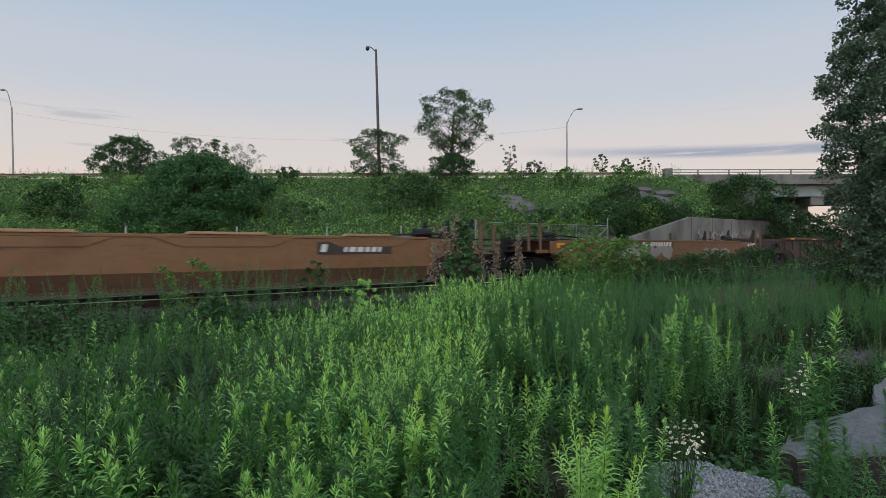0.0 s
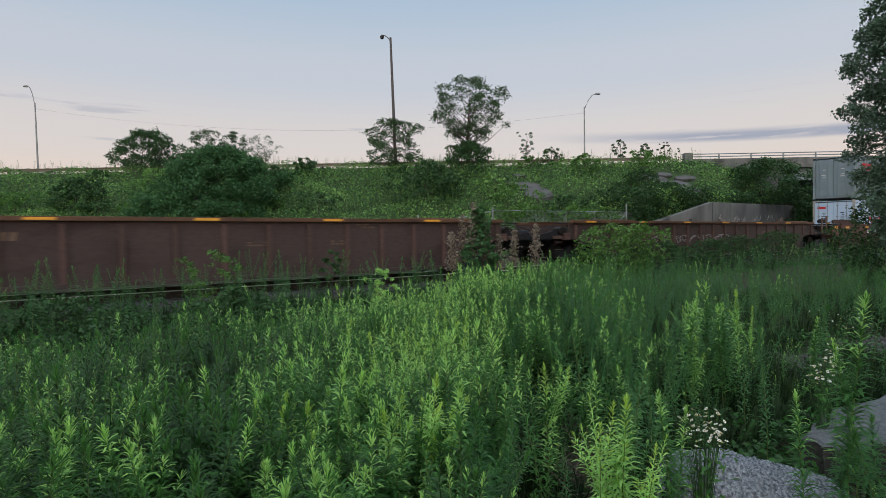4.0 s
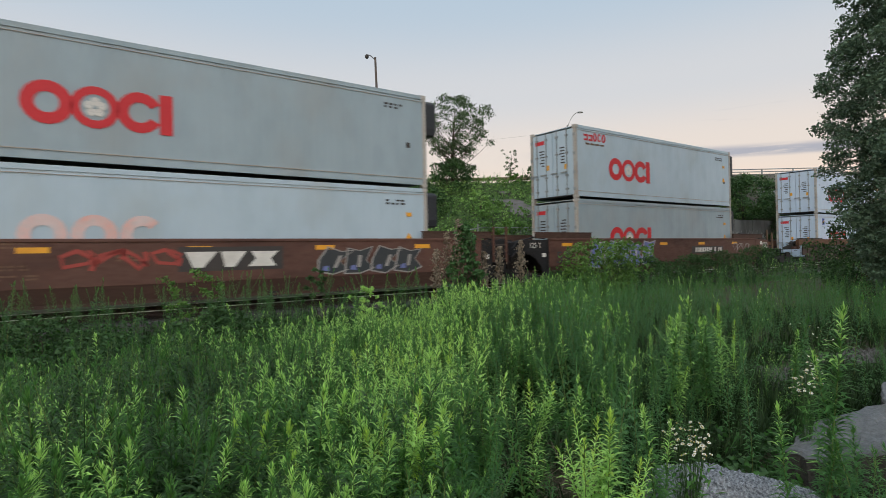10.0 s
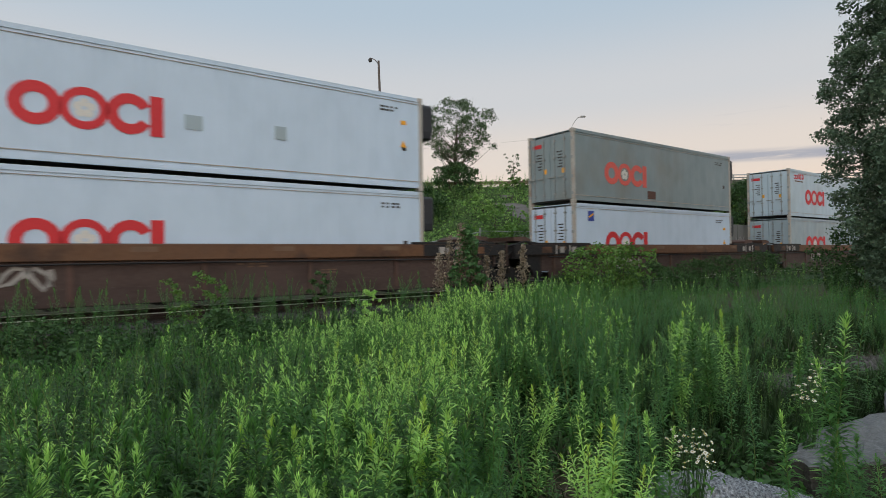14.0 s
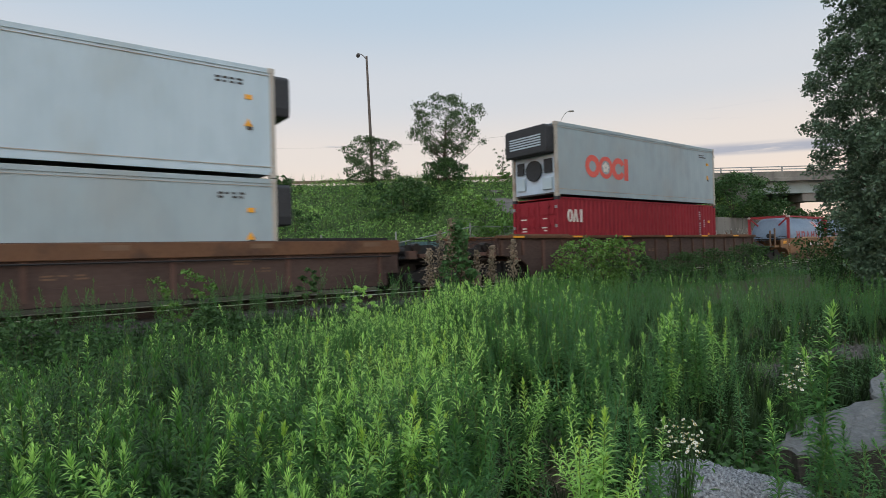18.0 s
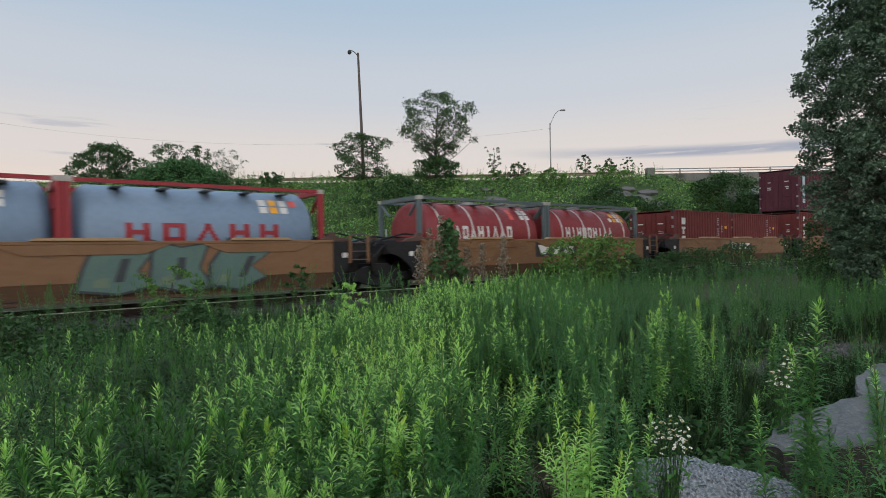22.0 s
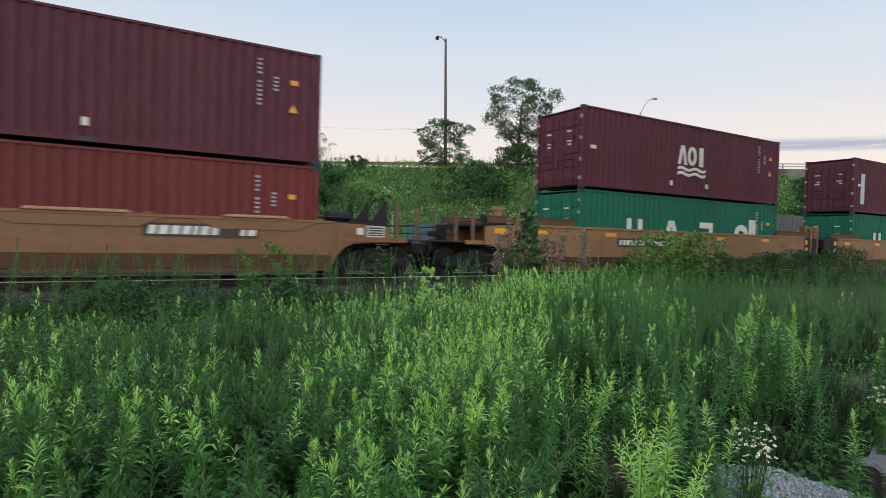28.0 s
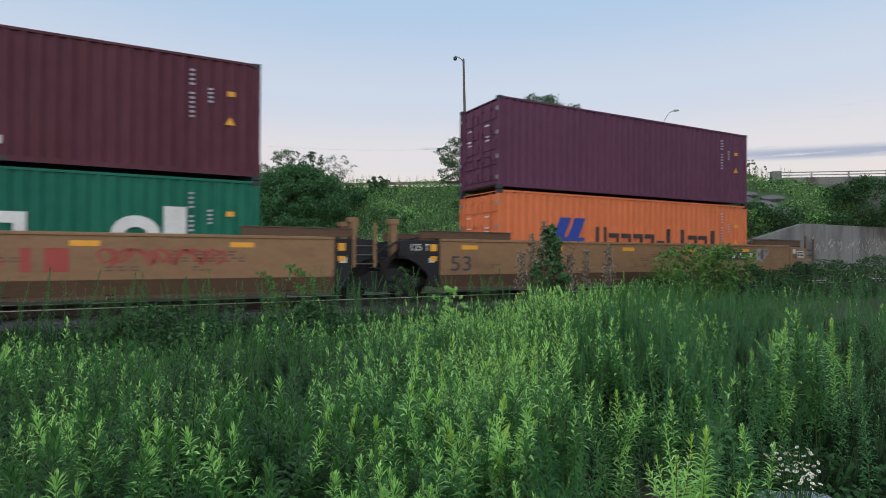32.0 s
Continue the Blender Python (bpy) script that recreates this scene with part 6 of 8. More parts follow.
d1_ = container(-23.9, Z1, 12.19, HC, "c_white", "reefer", W_ + "in a dark brown well", unit="reefer", seed=7)
ring_logo(d1_, 1.92, 1.33, 0.94, "red_paint")
d2_ = container(-23.9, Z2, 12.19, HC, "c_white", "reefer", W_ + "stacked on another", unit="reefer", seed=8)
ring_logo(d2_, 1.92, 1.3, 0.94, "red_paint")
for x, z, w, h in ((5.3, 1.1, 0.4, 0.35), (7.5, 1.1, 0.3, 0.35)):
    g = G()
    g.box(x, x + w, -HALF + 0.006, -HALF + 0.011, z, z + h)
    part("repair_patch", g, M["c_grey"], d2_, "grey repair patch")
e1_ = container(-4.65, Z1, 12.19, HC, "c_white", "reefer", W_ + "in a dark brown well", unit="reefer", seed=9)
ring_logo(e1_, 1.92, 1.33, 0.94, "red_paint")
e2_ = container(-4.65, Z2, 12.19, HC, "c_dull", "reefer", G_ + "stacked on a whiter one", unit="reefer", seed=10)
ring_logo(e2_, 1.92, 1.3, 0.94, "red_faded")
g = G()
g.box(4.9, 5.5, -HALF + 0.004, -HALF + 0.011, 0.35, 0.7)
part("repair_patch", g, M["brown"], e2_, "brown repair patch")
for c in (a1, d1_, e1_):
    g = G()
    g.box(0.85, 1.2, -HALF + 0.006, -HALF + 0.011, 2.2, 2.6)
    p = part("square_decal", g, M["blue_paint"], c, "dark blue square decal with yellow stripe")
    g = G()
    g.prism([(0.88, 2.3), (1.17, 2.45), (1.17, 2.52), (0.88, 2.37)], -HALF + 0.002, -HALF + 0.006)
    part("decal_stripe", g, M["mark"], p)
f1_ = container(14.55, Z1, 12.19, HC, "c_grey", "reefer", G_ + "in a dark brown well", unit="reefer", seed=11)
ring_logo(f1_, 2.22, 1.33, 0.94, "red_paint")
f2_ = container(14.55, Z2, 12.19, HC, "c_pale", "reefer", "white refrigerated container with red rings and name bar", unit="reefer", seed=12)
ring_logo(f2_, 2.22, 1.3, 0.94, "red_paint")
block_logo(f2_, 0.70, 2.32, 1.4, 0.34, ("box", "box", "ring", "hook", "ring"), "red_paint", -HALF + 0.012, bar=0.84)
block_logo(f2_, 0.80, 2.16, 1.2, 0.07, ("block",) * 4, "stencil", -HALF + 0.012)
g1_ = container(37.8, Z1, 12.19, HC, "c_red", "box", "bright red corrugated container with white mark", unit="plain", seed=13)
block_logo(g1_, 0.59, 1.91, 1.0, 0.51, ("ring", "peak", "bar"), "white_paint", bar=0.92)
g2_ = container(37.8, Z2, 12.19, HC, "c_grey", "reefer", "pale grey refrigerated container with faded red ring emblem and cooling unit", doors="trail", unit="reefer", seed=14)
ring_logo(g2_, 1.75, 1.3, 0.94, "red_faded")


def tank_container(o, shell, frame_m, label, name_colour, n_blocks, seed, hoops):
    """A twenty-foot tank in an open steel frame."""
    c = thing("tank_container", label, "tank container", "tank containers")
    L, H = 6.058, 2.591
    ZC = 1.35 if hoops == 0 else 1.32
    fm = M[frame_m]
    for x in (0.0, L - 0.14):
        for sgn in (-1, 1):
            ya, yb = sorted((sgn * HALF, sgn * (HALF - 0.14)))
            g = G()
            g.box(x, x + 0.14, ya, yb, 0, H)
            part("corner_post", g, fm, c, bevel=0.01)
        for z in (0.0, H - 0.14):
            g = G()
            g.box(x, x + 0.14, -HALF + 0.14, HALF - 0.14, z, z + 0.14)
            part("end_beam", g, fm, c)
        for sgn in (-1, 1):
            g = G()
            g.tube([(x + 0.07, sgn * 1.08, 0.15), (x + 0.07, sgn * 0.6, 0.6)], 0.05, 6)
            part("end_brace", g, fm, c)
            g = G()
            g.tube([(x + 0.07, sgn * 1.08, H - 0.15), (x + 0.07, sgn * 0.6, H - 0.6)], 0.05, 6)
            part("end_brace", g, fm, c)
    for sgn in (-1, 1):
        ya, yb = sorted((sgn * HALF, sgn * (HALF - 0.09)))
        for z in (0.04, H - 0.11):
            g = G()
            g.box(0.14, L - 0.14, ya, yb, z, z + 0.09)
            part("side_beam", g, fm, c)
    for x, mx in ((0, 1), (L, -1)):
        for y, my in ((-HALF, 1), (HALF, -1)):
            casting(c, x, y, 0, mx, my)
            casting(c, x, y, H - 0.118, mx, my)
    g = G()
    R = 1.2 if hoops == 0 else 1.14
    d0_ = 0.15 if hoops == 0 else 0.24
    prof = [(d0_, 0.02), (d0_ + 0.02, 0.5), (d0_ + 0.07, 0.88), (d0_ + 0.16, 1.08), (d0_ + 0.3, R), (L - d0_ - 0.3, R), (L - d0_ - 0.16, 1.08), (L - d0_ - 0.07, 0.88), (L - d0_ - 0.02, 0.5), (L - d0_, 0.02)]
    g.tube([(a, 0, ZC) for a, b in prof], [b for a, b in prof], 36)
    part("tank_shell", g, M[shell], c, smooth=True)
    for k in range(hoops):
        g = G()
        x = 0.95 + k * (L - 1.9) / max(hoops - 1, 1)
        g.tube([(x, 0, ZC), (x + 0.07, 0, ZC)], R + 0.012, 36)
        part("hoop", g, M["hoop"], c, "pale metal band")
    g = G()
    g.box(0.5, L - 0.5, -0.25, 0.25, 2.44, 2.47)
    for k in range(5):
        g.box(0.9 + k * 1.0, 1.15 + k * 1.0, -1.1, 1.1, 2.43, 2.45)
    part("walkway", g, M["galv"], c, "top walkway grating")
    g = G()
    g.tube([(L / 2, 0, 2.40), (L / 2, 0, 2.56)], 0.28, 14)
    part("manhole", g, M["galv"], c)
    for x in (0.7, L - 0.7):
        g = G()
        g.box(x - 0.1, x + 0.1, -0.95, 0.95, 0.05, 0.5)
        part("saddle", g, fm, c)
    # painted name as blocks bent onto the shell
    r = random.Random(seed)
    ZN = 1.16 if hoops == 0 else 1.2
    w = 3.85 if n_blocks < 7 else 3.5
    for k in range(n_blocks):
        g = G()
        a = (1.16 if n_blocks < 7 else 0.85) + k * w / n_blocks
        ww = w / n_blocks * (0.66 if n_blocks < 7 else 0.72)
        kind = (2, 1, 3, 2, 2)[k % 5] if n_blocks < 7 else r.randrange(4)
        if kind == 3:
            for q in range(5):
                za, zb = (ZN + 0.088 * (q + i) for i in (0, 1))
                ya, yb = (-math.sqrt((R + 0.006) ** 2 - (z_ - ZC) ** 2) for z_ in (za, zb))
                for d0 in (0.5 - 0.1 * (5 - q), 0.5 + 0.1 * (5 - q) - 0.25):
                    g.add([(a + ww * d0, ya, za), (a + ww * (d0 + 0.25), ya, za), (a + ww * (d0 + 0.25), yb, zb), (a + ww * d0, yb, zb)], [(0, 1, 2, 3)])
        cells = [] if kind == 3 else [(0.35, 0.65, 0, 1)] if kind == 0 else ([(0, 0.3, 0, 1), (0.7, 1, 0, 1), (0.3, 0.7, 0.76, 1), (0.3, 0.7, 0, 0.24)] if kind == 1 else [(0, 0.3, 0, 1), (0.7, 1, 0, 1), (0.3, 0.7, 0.38, 0.62)])
        for u0, u1, v0, v1 in cells:
            steps = 4
            for q in range(steps):
                za, zb = (ZN + (v0 + (v1 - v0) * (q + i) / steps) * 0.44 for i in (0, 1))
                ya, yb = (-math.sqrt((R + 0.006) ** 2 - (z_ - ZC) ** 2) for z_ in (za, zb))
                g.add([(a + ww * u0, ya, za), (a + ww * u1, ya, za), (a + ww * u1, yb, zb), (a + ww * u0, yb, zb)], [(0, 1, 2, 3)])
        tagged(part("name_block", g, M[name_colour], c, "painted block of a company mark"), kind="stuff")
    rr = random.Random(seed + 9)
    for k in range(4):
        g = G()
        a = L - 1.75 + 0.28 * k
        for zz_ in (1.9, 2.1):
            if rr.random() < 0.8:
                ya, yb = (-math.sqrt((R + 0.007) ** 2 - (z_ - ZC) ** 2) for z_ in (zz_, zz_ + 0.17))
                g.add([(a, ya, zz_), (a + 0.2, ya, zz_), (a + 0.2, yb, zz_ + 0.17), (a, yb, zz_ + 0.17)], [(0, 1, 2, 3)])
        part("placard", g, M[rr.choice(["white_paint", "mark", "red_faded", "white_paint"])], c, "small coloured placard")
    return moving(c, o, Z1)


tank_container(59.05, "tank_blue", "frame_red", "pale blue tank container in a red frame with red name blocks", "frame_red", 5, 71, 0)
tank_container(65.12, "tank_blue", "frame_red", "pale blue tank container in a red frame with red name blocks", "frame_red", 5, 72, 0)
tank_container(74.45, "tank_red", "frame_grey", "red tank container with pale hoops in a grey frame", "white_paint", 10, 73, 4)
tank_container(80.55, "tank_red", "frame_grey", "red tank container with pale hoops in a grey frame", "white_paint", 10, 74, 4)


def name_column(c, x, z, n, size, colour="white_paint"):
    """A name painted downwards, as plain blocks."""
    r = random.Random(n)
    for k in range(n):
        g = G()
        zz_ = z - k * size * 1.25
        g.box(x, x + size * 0.9, -HALF - 0.006, -HALF + 0.03, zz_ - size * (0.35 if k % 2 else 0.9), zz_)
        if k % 2:
            g.box(x + size * 0.3, x + size * 0.6, -HALF - 0.006, -HALF + 0.03, zz_ - size, zz_)
        part("name_block", g, M[colour], c, "white painted block of a company mark")


OX = "red oxide corrugated container"
t1 = container(89.75, Z1, 6.058, SC, "c_rust", "box", OX + ", twenty-foot, with white blocks", unit="plain", seed=21)
name_column(t1, 0.75, 2.2, 4, 0.36)
t2 = container(95.95, Z1, 6.058, SC, "c_rust", "box", OX + ", twenty-foot", unit="plain", seed=22)
h1 = container(105.4, Z1, 12.19, HC, "c_rust", "box", OX + " with a white name column", unit="plain", seed=23)
name_column(h1, 0.75, 2.6, 5, 0.36)
h2 = container(105.4, Z2, 12.19, HC, "c_maroon", "box", "maroon corrugated container with a pale upright label", unit="plain", seed=24)
g = G()
g.box(0.75, 1.15, -HALF - 0.006, -HALF + 0.03, 0.6, 2.4)
part("upright_label", g, M["c_pale"], h2, "pale upright label with worn name")
i1 = container(120.6, Z1, 12.19, SC, "c_rust", "box", OX + " in a yellow well", unit="plain", seed=25)
i2 = container(120.6, Z1 + SC + 0.025, 12.19, HC, "c_maroon", "box", "maroon corrugated container with white mark, stacked", unit="plain", seed=26)
name_column(i2, 0.8, 2.5, 4, 0.4)


def wave_logo(c, x, z, w):
    block_logo(c, x, z + 0.3, w, 0.76, ("peak", "ring", "bar"), "white_paint", bar=0.97)
    for k in range(2):
        g = G()
        top_ = [(x + w * q / 10, z + 0.2 - 0.2 * k + 0.05 * math.sin(q * 1.25)) for q in range(11)]
        g.prism(top_ + [(a, b - 0.11) for a, b in reversed(top_)], -HALF - 0.006, -HALF + 0.03)
        part("wave_stripe", g, M["white_paint"], c, "white wave stripe")


def wide_marks(c):
    """Five large white shapes along the lower half of the side."""
    for shape, a, b, h in (("pair", 2.38, 3.2, 0.85), ("peak", 4.4, 5.36, 0.85), ("box", 6.66, 7.48, 1.18), ("ring", 9.0, 9.98, 0.85), ("block", 10.05, 10.53, 1.08)):
        mark_shape(c, shape, a, b, 0.8, h, "white_paint", -HALF - 0.004)


j1 = container(142.12, Z1 + 0.07, 12.19, SC, "c_green", "box", "green corrugated container with large white blocks", unit="plain", seed=27)
wide_marks(j1)
j2 = container(142.12, Z1 + SC + 0.1, 12.19, HC, "c_maroon", "box", "maroon corrugated container with white wave mark, stacked", unit="plain", seed=28)
wave_logo(j2, 5.13, 0.98, 1.74)
k1 = container(161.33, Z1 + 0.07, 12.19, SC, "c_green", "box", "green corrugated container with large white blocks", unit="plain", seed=29)
wide_marks(k1)
k2 = container(161.33, Z1 + SC + 0.1, 12.19, HC, "c_maroon", "box", "maroon corrugated container with a pale upright label", unit="plain", seed=30)
g = G()
g.box(0.75, 1.12, -HALF - 0.006, -HALF + 0.03, 0.5, 2.1)
part("upright_label", g, M["c_pale"], k2, "pale upright label with worn name")
l1 = container(180.6, Z1, 12.19, HC, "c_orange", "box", "orange corrugated container with blue emblem and dark blocks", unit="plain", seed=31)
block_logo(l1, 4.0, 1.08, 6.4, 0.76, ("pair", "box", "box", "box", "box", "dash", "angle", "bar", "box", "box", "bar"), "dark_paint", bar=0.82)
g = G()
for dx in (0, 0.62):
    g.prism([(2.05 + dx, 1.25), (2.5 + dx, 1.25), (2.9 + dx, 2.1), (2.45 + dx, 2.1)], -HALF - 0.006, -HALF + 0.03)
g.prism([(2.05, 1.25), (3.4, 1.25), (3.5, 1.45), (2.1, 1.45)], -HALF - 0.007, -HALF + 0.03)
part("emblem", g, M["blue_paint"], l1, "blue slanted emblem")
l2 = container(180.6, Z2, 12.19, HC, "c_purple", "box", "purple-maroon corrugated container, stacked on an orange one", unit="plain", seed=32)


# ---- plants ----
def unit(v):
    return v / np.maximum(np.linalg.norm(v, axis=-1, keepdims=True), 1e-9)


def leaf_cloud(centres, size, r, up=0.3, slim=0.5):
    """One diamond leaf at every centre, turned at random and leaning upwards by up."""
    n = len(centres)
    a = unit(r.normal(size=(n, 3)) * (1, 1, 0.7))
    b = unit(np.cross(a, unit(r.normal(size=(n, 3)) + (0, 0, up * 3))))
    s = (size * r.uniform(0.6, 1.3, n))[:, None]
    v = np.stack([centres - a * s * 0.5, centres + b * s * 0.5 * slim, centres + a * s * 0.5 + (0, 0, 0), centres - b * s * 0.5 * slim], 1)
    v[:, 0, 2] -= size * 0.08
    v[:, 2, 2] -= size * 0.12
    return v.reshape(-1, 3), np.arange(4 * n).reshape(n, 4)


def weed_arrays(height, leaves, length, r, fold=2, young=0.2, low=0.3):
    """A single upright weed: a thin stem and a spiral of narrow spreading leaves, a pale tuft at the tip."""
    verts, faces, slots = [], [], []
    bend = r.uniform(-0.10, 0.10, 2)

    def stem_at(q):
        return np.array([bend[0] * q * q * height, bend[1] * q * q * height, q * height])

    for q0, q1 in ((0, 0.5), (0.5, 1.0)):
        b = len(verts)
        for q in (q0, q1):
            rad = 0.0045 * (1 - 0.6 * q)
            for k in range(3):
                verts.append(stem_at(q) + rad * np.array([math.cos(k * 2.094), math.sin(k * 2.094), 0]))
        for k in range(3):
            faces.append((b + k, b + (k + 1) % 3, b + 3 + (k + 1) % 3, b + 3 + k))
            slots.append(2)
    tuft = max(7, leaves // 6)
    for k in range(leaves):
        top = k >= leaves - tuft
        q = low + (0.955 - low) * ((k + 0.5) / (leaves - tuft)) ** 0.85 if not top else 0.95 + 0.05 * (k - leaves + tuft + 1) / tuft
        turn = k * 2.4 + r.uniform(-0.35, 0.35)
        full = length * (0.62 + 0.38 * math.sin(min(q * 1.2, 1) * math.pi * 0.8)) * r.uniform(0.78, 1.22)
        full *= 1.0 if q < 0.8 else 1.0 - 0.56 * (q - 0.8) / 0.2
        rise = math.radians((22 + 22 * max(0, (q - 0.6)) / 0.4 if not top else 48 + 28 * (q - 0.95) / 0.05) + r.uniform(-15, 15))
        out = np.array([math.cos(turn) * math.cos(rise), math.sin(turn) * math.cos(rise), math.sin(rise)])
        side = np.array([-math.sin(turn), math.cos(turn), 0]) * full * 0.082
        base = stem_at(q)
        mid = base + out * full * 0.52
        tip = base + out * full - np.array([0, 0, full * (0.30 if not top else 0.06)])
        b = len(verts)
        # pale share grows towards the tip: young growth plus painted top light
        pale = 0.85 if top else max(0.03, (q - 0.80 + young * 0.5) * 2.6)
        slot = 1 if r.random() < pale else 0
        if fold == 2:
            verts += [base - side * 0.3, base + side * 0.3, mid + side, mid - side, tip + side * 0.1, tip - side * 0.1]
            faces += [(b, b + 1, b + 2, b + 3), (b + 3, b + 2, b + 4, b + 5)]
            slots += [slot, slot]
        else:
            verts += [base, mid + side * 1.15, tip, mid - side * 1.15]
            faces.append((b, b + 1, b + 2, b + 3))
            slots.append(slot)
    return np.array(verts), np.array(faces), np.array(slots)


def bushy_arrays(height, leaves, length, r, fold=2, young=0.2):
    """A weed whose stem forks near the top into three to five leafy shoots."""
    parts = [weed_arrays(height, leaves // 2, length, r, fold, young)]
    for k in range(int(r.integers(2, 5))):
        v, f, s = weed_arrays(height * r.uniform(0.28, 0.45), leaves // 5, length * 0.85, r, fold, young, 0.15)
        a, tilt = r.uniform(0, 6.28), r.uniform(0.3, 0.55)
        v = v + np.stack([v[:, 2] * tilt * math.cos(a), v[:, 2] * tilt * math.sin(a), 0 * v[:, 2]], -1)
        v[:, 2] += height * r.uniform(0.48, 0.62)
        s = np.where(s == 2, 0, s)
        parts.append((v, f, s))
    vs, fs, ss, b = [], [], [], 0
    for v, f, s in parts:
        vs.append(v)
        fs.append(f + b)
        ss.append(s)
        b += len(v)
    return np.concatenate(vs), np.concatenate(fs), np.concatenate(ss)


def scatter(name, label, variants, places, mats, picks, scales, r, lean=0.12):
    """Many plants joined as one object; variants are arrays of vertices, faces and slots."""
    vs, fs, ss, b = [], [], [], 0
    for (x, y), k, sc in zip(places, picks, scales):
        v, f, s = variants[k]
        a = r.uniform(0, 2 * math.pi)
        c_, s_ = math.cos(a), math.sin(a)
        w = v * sc
        w = np.stack([w[:, 0] * c_ - w[:, 1] * s_, w[:, 0] * s_ + w[:, 1] * c_, w[:, 2]], -1)
        w[:, 0] += w[:, 2] * r.normal() * lean
        w[:, 1] += w[:, 2] * r.normal() * lean
        vs.append(w + (x, y, 0))
        fs.append(f + b)
        ss.append(s)
        b += len(v)
    v = np.concatenate(vs)
    # foot of every plant stands on the land
    feet = np.repeat(ground_z(np.array([p[0] for p in places]), np.array([p[1] for p in places])), [len(w) for w in vs])
    v[:, 2] += feet - 0.02
    ob = new(name, bulk(name, v, np.concatenate(fs), mats, np.concatenate(ss)))
    tagged(ob, label, kind="stuff")
    return ob


WEED_MATS = [M["leaf_old"], M["leaf_young_lit"], M["stem"]]
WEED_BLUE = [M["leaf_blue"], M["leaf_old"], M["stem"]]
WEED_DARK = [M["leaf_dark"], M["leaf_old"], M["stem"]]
WEED_YELLOW = [M["leaf_young_lit"], M["leaf_yellow"], M["stem"]]
r4 = np.random.default_rng(21)
ROCKS = ((1.70, 3.38, 0.58), (2.85, 4.25, 0.5), (2.55, 4.05, 0.36), (3.35, 4.65, 0.45), (4.0, 5.0, 0.5))
BARE = ((4.3, 7.2, 0.6), (3.8, 6.4, 0.35), (5.9, 8.0, 0.8), (6.6, 8.5, 0.6), (0.9, 3.95, 0.3), (2.5, 3.55, 0.3), (2.95, 3.72, 0.3))


def lump(x, y, k=1.0, o=0.0):
    """Soft uneven patches between -1 and 1."""
    x, y = x * k + o, y * k - o
    return 0.6 * np.sin(x * 1.9 + 1.7 * np.sin(y * 1.1)) * np.sin(y * 1.6 + 1.2 * np.sin(x * 0.8) + 1.0) + 0.4 * np.sin(x * 4.3 + 2.1 * np.sin(y * 2.7)) * np.sin(y * 3.9 + 1.3)


def bump_in(v, a, b, c, d):
    return smooth_step(v, a, b) * (1 - smooth_step(v, c, d))


def weed_height(x, y):
    """How tall the weeds stand: a level field, low by the track, a trough and a trampled corner near the rocks."""
    n, s = N.x * x + N.y * y, U.x * x + U.y * y
    az, d = np.degrees(np.arctan2(x, y)), np.hypot(x, y)
    h = 0.95 + 0.11 * lump(x, y) + 0.05 * lump(x, y, 2.3, 4.0)
    edge = np.interp(s, [-20, 2.3, 4.5, 7.5, 12, 20], [6.6, 6.1, 7.0, 10.0, 11.6, 12.4])
    h = h * (1 - 0.6 * smooth_step(n, edge - 0.2, edge + 1.0))
    h = h * (1 - 0.52 * smooth_step(az, 14, 19) * (1 - smooth_step(d, 7.5, 10)))
    h = h * (1 - 0.45 * bump_in(az, 26, 29, 40, 46) * bump_in(d, 4.6, 5.2, 8.6, 10.0))
    h = h * (1 - 0.6 * bump_in(az, -1, 4, 14, 18) * bump_in(d, 3.75, 4.0, 4.6, 5.2))
    h = h * (1 - 0.5 * smooth_step(az, 0, 5) * (1 - smooth_step(d, 2.7, 3.2)))
    h = h * (1 - 0.22 * bump_in(az, 14, 17, 36, 44) * bump_in(d, 6.5, 8, 17, 22))
    return h * (1 + 0.16 * bump_in(az, -3, 2, 12, 15) * bump_in(d, 5.0, 6.0, 9.0, 11.0))


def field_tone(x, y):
    """Where the weeds stand paler (above 0) or darker: darkened at the far left for light falling off there, pale in
    the middle, dark in the hollow on the right.
    """
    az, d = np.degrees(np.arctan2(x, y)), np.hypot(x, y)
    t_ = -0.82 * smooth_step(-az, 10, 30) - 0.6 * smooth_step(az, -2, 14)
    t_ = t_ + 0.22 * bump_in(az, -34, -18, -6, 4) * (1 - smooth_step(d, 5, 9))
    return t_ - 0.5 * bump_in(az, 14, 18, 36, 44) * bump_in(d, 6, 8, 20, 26)


